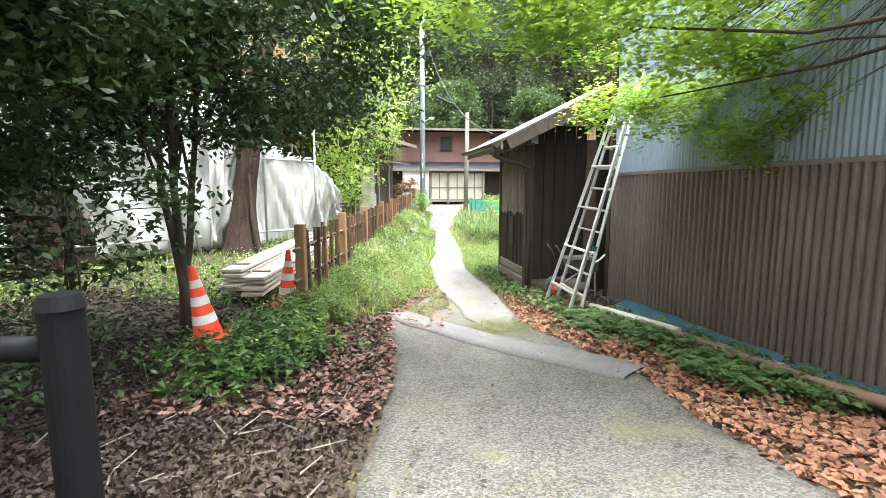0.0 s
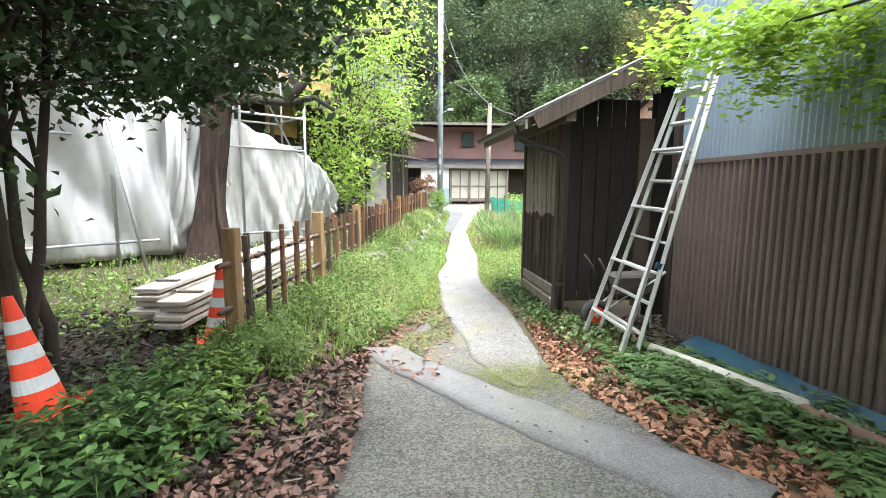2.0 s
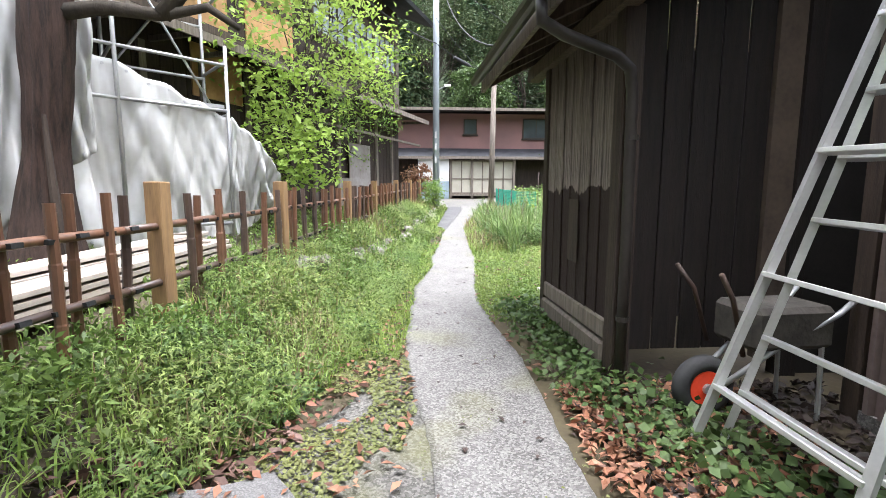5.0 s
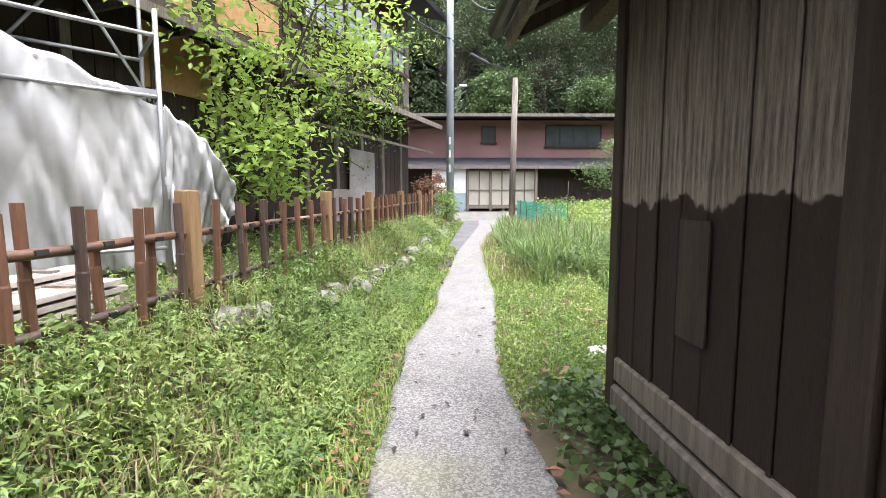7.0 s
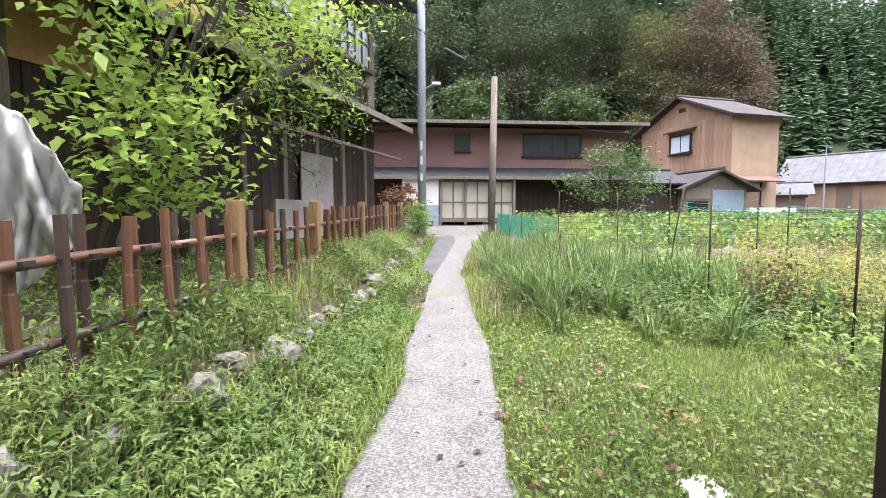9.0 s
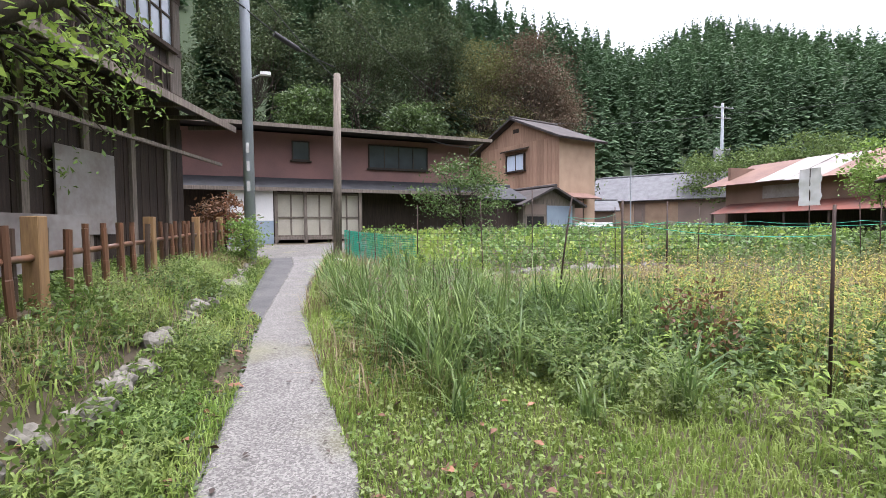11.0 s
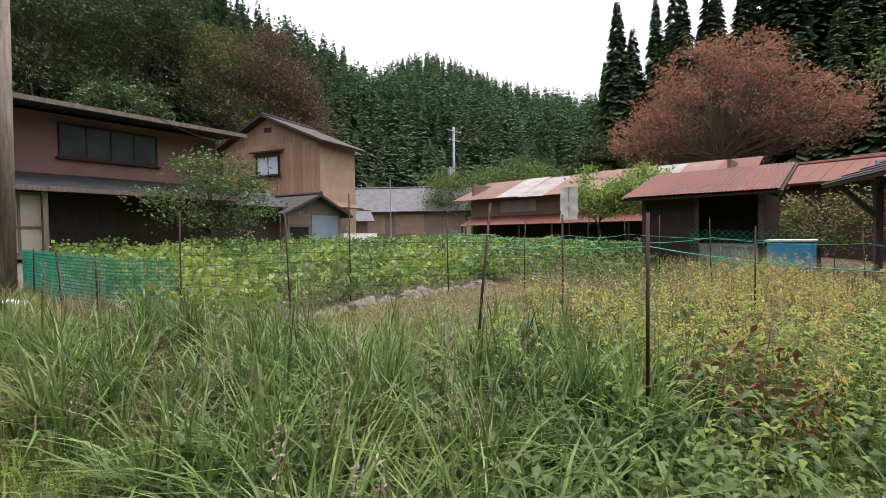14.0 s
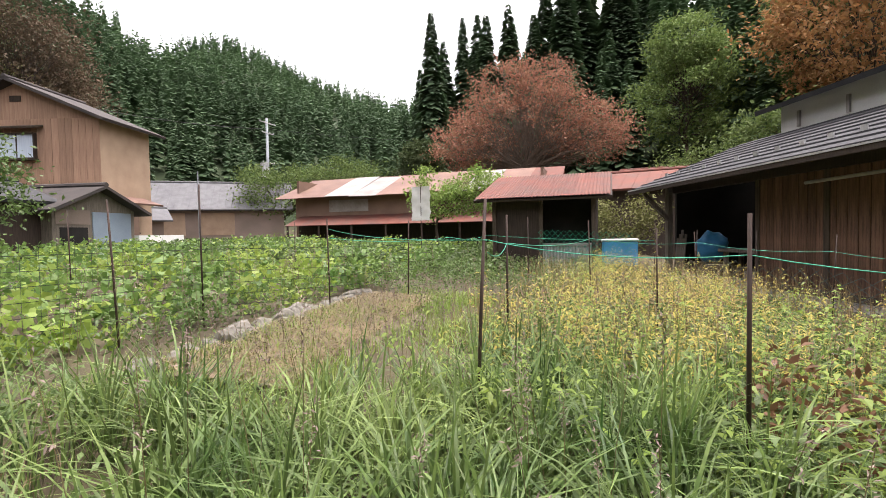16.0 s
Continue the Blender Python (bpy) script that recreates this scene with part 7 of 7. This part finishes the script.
A_, B_, C_, D_, E_ = (2.84, 13.33), (3.2, 11.9), (3.05, 14.55), (4.6, 14.77), (4.5, 18.2)
stake(*A_, 1.3)
stake(*B_, 1.3)
stake(C_[0] - 0.12, C_[1] + 0.05, 1.35, (0.2, -0.02), label="leaning rusty garden stake")
stake(*D_, 1.3)
stake(*E_, 1.6)
more = [(2.3, 18.6), (3.4, 18.0), (5.8, 17.4), (7.2, 16.9), (6.4, 13.4), (8.35, 11.05), (9.6, 12.5), (8.1, 14.2), (9.5, 15.4), (11.0, 16.6), (12.0, 13.0), (5.2, 21.5), (8.5, 20), (1.6, 19.2), (1.45, 20.4), (1.3, 21.6), (10.5, 11.4), (11.8, 12.2)]
for i, (x, y) in enumerate(more):
    stake(x, y, 0.75 if y > 19 and x < 2 else 1.2 + 0.25 * random.random(), (random.uniform(-0.06, 0.06), random.uniform(-0.06, 0.06)), 0.0095)
tall = thing("wire_mast", pose(19.2, 34.0, 0.5), "thin grey mast in the garden", "mast")
part("shaft", cyl(B(), (0, 0, 0), (0, 0, 4.2), 0.04, 0.03, 8), pole_grey, tall)


def line_between(pts, z, material, r, sag, name, label, category, lift=True):
    bm = B()
    path = []
    for (xa, ya), (xb, yb) in zip(pts, pts[1:]):
        for k in range(9):
            s = k / 8
            x, y = xa + (xb - xa) * s, ya + (yb - ya) * s
            path.append((x, y, ground_z(x, y) + z - sag * 4 * s * (1 - s)))
    tube(bm, path, r, 4)
    return tagged(part(name, bm, material), label, category)


line_between([B_, A_, C_, (5.8, 17.4)], 1.12, rope_green, 0.0025, 0.05, "garden_rope", "thin green rope strung between stakes", "rope")
line_between([C_, D_, (8.1, 14.2), (9.6, 12.5), (8.35, 11.05), (7.4, 9.6)], 1.05, rope_green, 0.0035, 0.06, "garden_rope", "thin green rope strung between stakes", "rope")
line_between([(5.8, 17.4), (8.1, 16.5), (11, 16.6), (12, 13)], 1.0, rope_green, 0.0035, 0.06, "garden_rope", "thin green rope strung between stakes", "rope")


def net(pts, z0, z1, cell, r, material, label, diagonal, bulge=0.0):
    """A net fence of thin strands along a plan line."""
    v, f = [], []
    seglen = [math.dist(a, b) for a, b in zip(pts, pts[1:])]
    cum = np.concatenate([[0], np.cumsum(seglen)])
    px, py = [p[0] for p in pts], [p[1] for p in pts]

    def at(s, z):
        x, y = lerp(s, cum, px), lerp(s, cum, py)
        return np.array((x, y, ground_z(x, y) + z - bulge * math.sin(s * 2.4) ** 2 * (z - z0) / (z1 - z0)))

    def strand(a, b):
        d = b - a
        k = len(v)
        u = np.array((0, 0, r)) if abs(d[2]) < np.linalg.norm(d) * 0.9 else np.array((r, r * 0.5, 0))
        v.extend([a - u, b - u, b + u, a + u])
        f.append((k, k + 1, k + 2, k + 3))
    n = int(cum[-1] / cell)
    m = max(1, int((z1 - z0) / cell))
    for i in range(n):
        for j in range(m):
            s, z = i * cell, z0 + j * cell
            if diagonal:
                if (i + j) % 2:
                    strand(at(s, z), at(s + cell, z + cell))
                else:
                    strand(at(s, z + cell), at(s + cell, z))
            else:
                strand(at(s, z), at(s + cell, z))
                strand(at(s, z), at(s, z + cell))
    return tagged(raw("garden_net", v, f, material), label, "net")


net([(1.25, 22.2), (1.45, 20.6), (1.75, 19.2), (2.3, 18.6)], 0.05, 0.75, 0.045, 0.006, net_green, "dense green plastic net fence round the vegetables", False)
net([(2.3, 18.6), (4.5, 18.2), (5.8, 17.4), (8.1, 16.6)], 0.1, 1.1, 0.13, 0.0025, net_black, "thin dark crop net strung between stakes", False)
net([(8.1, 14.2), (9.6, 12.5), (8.35, 11.05), (7.2, 9.4)], 0.25, 0.95, 0.1, 0.005, net_grey, "sagging dark net along the barn side", True, 0.15)
net([(12.2, 15.6), (12.0, 14.3), (11.8, 13.4)], 0.3, 1.2, 0.07, 0.004, net_green, "gathered green net near the barn", True)

# soil strip beside the plot
v, f = [], []
for i in range(31):
    for j in range(9):
        s, q = i / 30, (j - 4) / 4
        x, y = 3.0 + 4.2 * s + q * 0.2, 16.55 + 0.5 * s - q * 0.6 * (1 + 0.3 * noise.noise((s * 4, q, 2)))
        v.append((x, y, ground_z(x, y) + 0.1 * (1 - q * q) + 0.03 * noise.noise((x * 5, y * 5, 1))))
for i in range(30):
    for j in range(8):
        f.append((i * 9 + j, i * 9 + j + 1, i * 9 + 10 + j, i * 9 + 9 + j))
dry_soil = mat("dry_soil", (0.2, 0.145, 0.105), (0.1, 0.075, 0.055), 0.95, scale=6, fine=50, bump=1.0)
tagged(raw("soil_bed", v, f, dry_soil, smooth=True), "bare dry soil bed with straw beside the plot", "soil", kind="structure")
x, y = R.uniform(3.0, 7.2, 7000), R.uniform(15.8, 17.6, 7000)
ok = np.abs((y - 16.55) - (x - 3.0) * 0.12) < 0.6
stuff(blade_mesh("straw", on_ground(x[ok], y[ok], 0.09), 0.05, 0.012, 4.0, dry_leaf, 51), "loose straw lying on the bare soil", "straw")


# ---- in and near the barn ----
def barn_things():
    t = thing("blue_tank", pose(12.6, 13.72, ground_z(12.6, 13.72)), "blue plastic water tank by the shed", "tank")
    part("body", box(B(), -0.3, 0.3, -0.4, 0.4, 0.35, 0.95, bevel=0.05), blue_plastic, t)
    part("rim", box(B(), -0.32, 0.32, -0.42, 0.42, 0.93, 0.98, bevel=0.01), white_wall, t, "pale rim")
    part("stand", box(B(), -0.25, 0.25, -0.35, 0.35, 0.0, 0.35), grey_wood, t)
    ang = math.degrees(math.atan2(-0.366, -0.931))
    bay = pose(15.6, 13.33, 0.03, 0, 0, ang)
    tb = thing("work_bench", bay @ pose(2.4, 1.1, 0), "rough wooden workbench under the barn eave", "workbench")
    part("top", box(B(), 0, 1.5, 0, 0.6, 0.68, 0.76, bevel=0.01), grey_wood, tb)
    for a in (0.1, 1.3):
        for b in (0.08, 0.46):
            part("leg", box(B(), a, a + 0.09, b, b + 0.09, 0, 0.68), grey_wood, tb)
    part("brace", box(B(), 0.1, 1.4, 0.28, 0.34, 0.25, 0.31), old_wood, tb)
    s = thing("stool", bay @ pose(3.1, 0.6, 0), "small round-topped timber stool", "stool")
    part("seat", cyl(B(), (0, 0, 0.36), (0, 0, 0.42), 0.2, 0.2, 16), grey_wood, s)
    part("pedestal", cyl(B(), (0, 0, 0), (0, 0, 0.36), 0.07, 0.06, 10), old_wood, s)
    bm = B()
    bmesh.ops.create_icosphere(bm, subdivisions=3, radius=1)
    for v in bm.verts:
        v.co *= 1 + 0.25 * noise.noise(v.co * 2.2)
        v.co = Vector((v.co.x * 0.42, v.co.y * 0.35, max(v.co.z, -0.9) * 0.42))
    c = part("blue_cover", bm, blue_plastic, None, "", True)
    c.matrix_world = bay @ pose(1.5, 1.5, 0.75)
    tagged(c, "heap wrapped in crumpled blue sheet", "covered heap")
    cr = thing("crate", bay @ pose(1.2, 1.2, 0), "low timber crate under the blue heap", "crate")
    part("body", box(B(), -0.15, 0.8, 0.0, 0.7, 0, 0.36, bevel=0.01), old_wood, cr)
    for k in range(5):
        tl = thing("leaning_board", bay @ pose(0.75 + 0.1 * k, 0.85, 0, -6, 0, 0), "weathered board leaning on the barn post", "board", "leaning boards")
        part("body", box(B(), 0, 0.08, 0, 0.03, 0, 1.0 + 0.12 * (k % 3), bevel=0.003), grey_wood, tl)
    p = part("hanging_pole", tube(B(), [(0, 0, 0), (1.2, 0, 0.02), (2.5, 0, 0.04)], 0.03, 8), pvc, None, "", True)
    p.matrix_world = bay @ pose(5.6, 0.7, 2.05)
    tagged(p, "pale pole hung under the barn eave", "pole")
    # sheet of pale plastic hung on a pole against birds
    s = thing("bird_scarer", pose(12.9, 19.0, ground_z(12.9, 19)), "white plastic bag hung on a pole against birds", "bird scarer")
    part("pole", cyl(B(), (0, 0, 0), (0, 0, 2.3), 0.015, 0.012, 6), stake_mat, s)
    v, f = [], []
    for i in range(9):
        for j in range(13):
            v.append((0.05 * noise.noise((i * 0.5, j * 0.4, 2)), (i - 4) * 0.07 + 0.05 * noise.noise((j * 0.5, 3, 1)), 2.3 - j * 0.08 + 0.05 * noise.noise((i * 0.6, 1, 5))))
    for i in range(8):
        for j in range(12):
            f.append((i * 13 + j, i * 13 + j + 1, i * 13 + 14 + j, i * 13 + 13 + j))
    raw("bag", v, f, tarp_mat, s, True)


barn_things()

# ---- cables ----
def cable(a, b, sag, r, label="thin black overhead cable"):
    pts = [Vector(a).lerp(Vector(b), k / 14) - Vector((0, 0, sag * 4 * (k / 14) * (1 - k / 14))) for k in range(15)]
    tagged(part("overhead_cable", tube(B(), pts, r, 5), cable_mat), label, "cable", "overhead cables")


top = ground_z(-0.9, 21.3)
cable((-0.9, 21.2, top + 8.2), (1.0, 9.6, 2.6), 0.9, 0.012)
cable((-0.9, 21.2, top + 6.4), (1.06, 22.0, ground_z(1.05, 22) + 4.5), 0.1, 0.012)
cable((1.06, 22.0, ground_z(1.05, 22) + 4.5), (7.5, 29.5, 4.7), 0.5, 0.01)
cable((-0.9, 21.2, top + 7.6), (-9, 4, 7.0), 0.6, 0.014)
cable((-0.9, 21.2, top + 7.9), (12, 40, 8.5), 0.8, 0.012)
cable((-0.9, 21.2, top + 5.6), (-3.2, 14.5, 6.2), 0.3, 0.02)
cable((-0.9, 21.2, top + 5.6), (1.06, 22.0, top + 4.75), 0.12, 0.014)
tagged(part("cable_joint", cyl(cyl(B(), (-0.3, 21.43, top + 5.19), (0.2, 21.65, top + 4.98), 0.06, 0.06, 12), (0.2, 21.65, top + 4.98), (0.3, 21.69, top + 4.94), 0.06, 0.015, 12), cable_mat, smooth=False), "dark cable joint sleeve hung on the overhead line", "cable joint")
cable((39.5, 46.5, 12), (75, 20, 16), 1.2, 0.02)
cable((39.5, 46.5, 12), (15, 60, 14), 1.2, 0.02)
# red-leaved shrub at the lane corner
tree("corner_shrub", (-1.6, 22.6, ground_z(-1.6, 22.6)), 1.0, 0.03, [(0, 0, 1.0, 0.5, 0.5, 0.6)], 1500, 0.11, rusty_leaf, bark, "russet-leaved shrub at the foot of the utility pole", "shrub", seed=71, clusters=24, spread=0.15)
tree("corner_shrub", (-0.95, 20.6, ground_z(-0.95, 20.6)), 0.6, 0.025, [(0, 0, 0.55, 0.35, 0.6, 0.4)], 1500, 0.08, crop_leaf, bark, "green shrub at the end of the bamboo fence", "shrub", seed=72, clusters=24, spread=0.14)
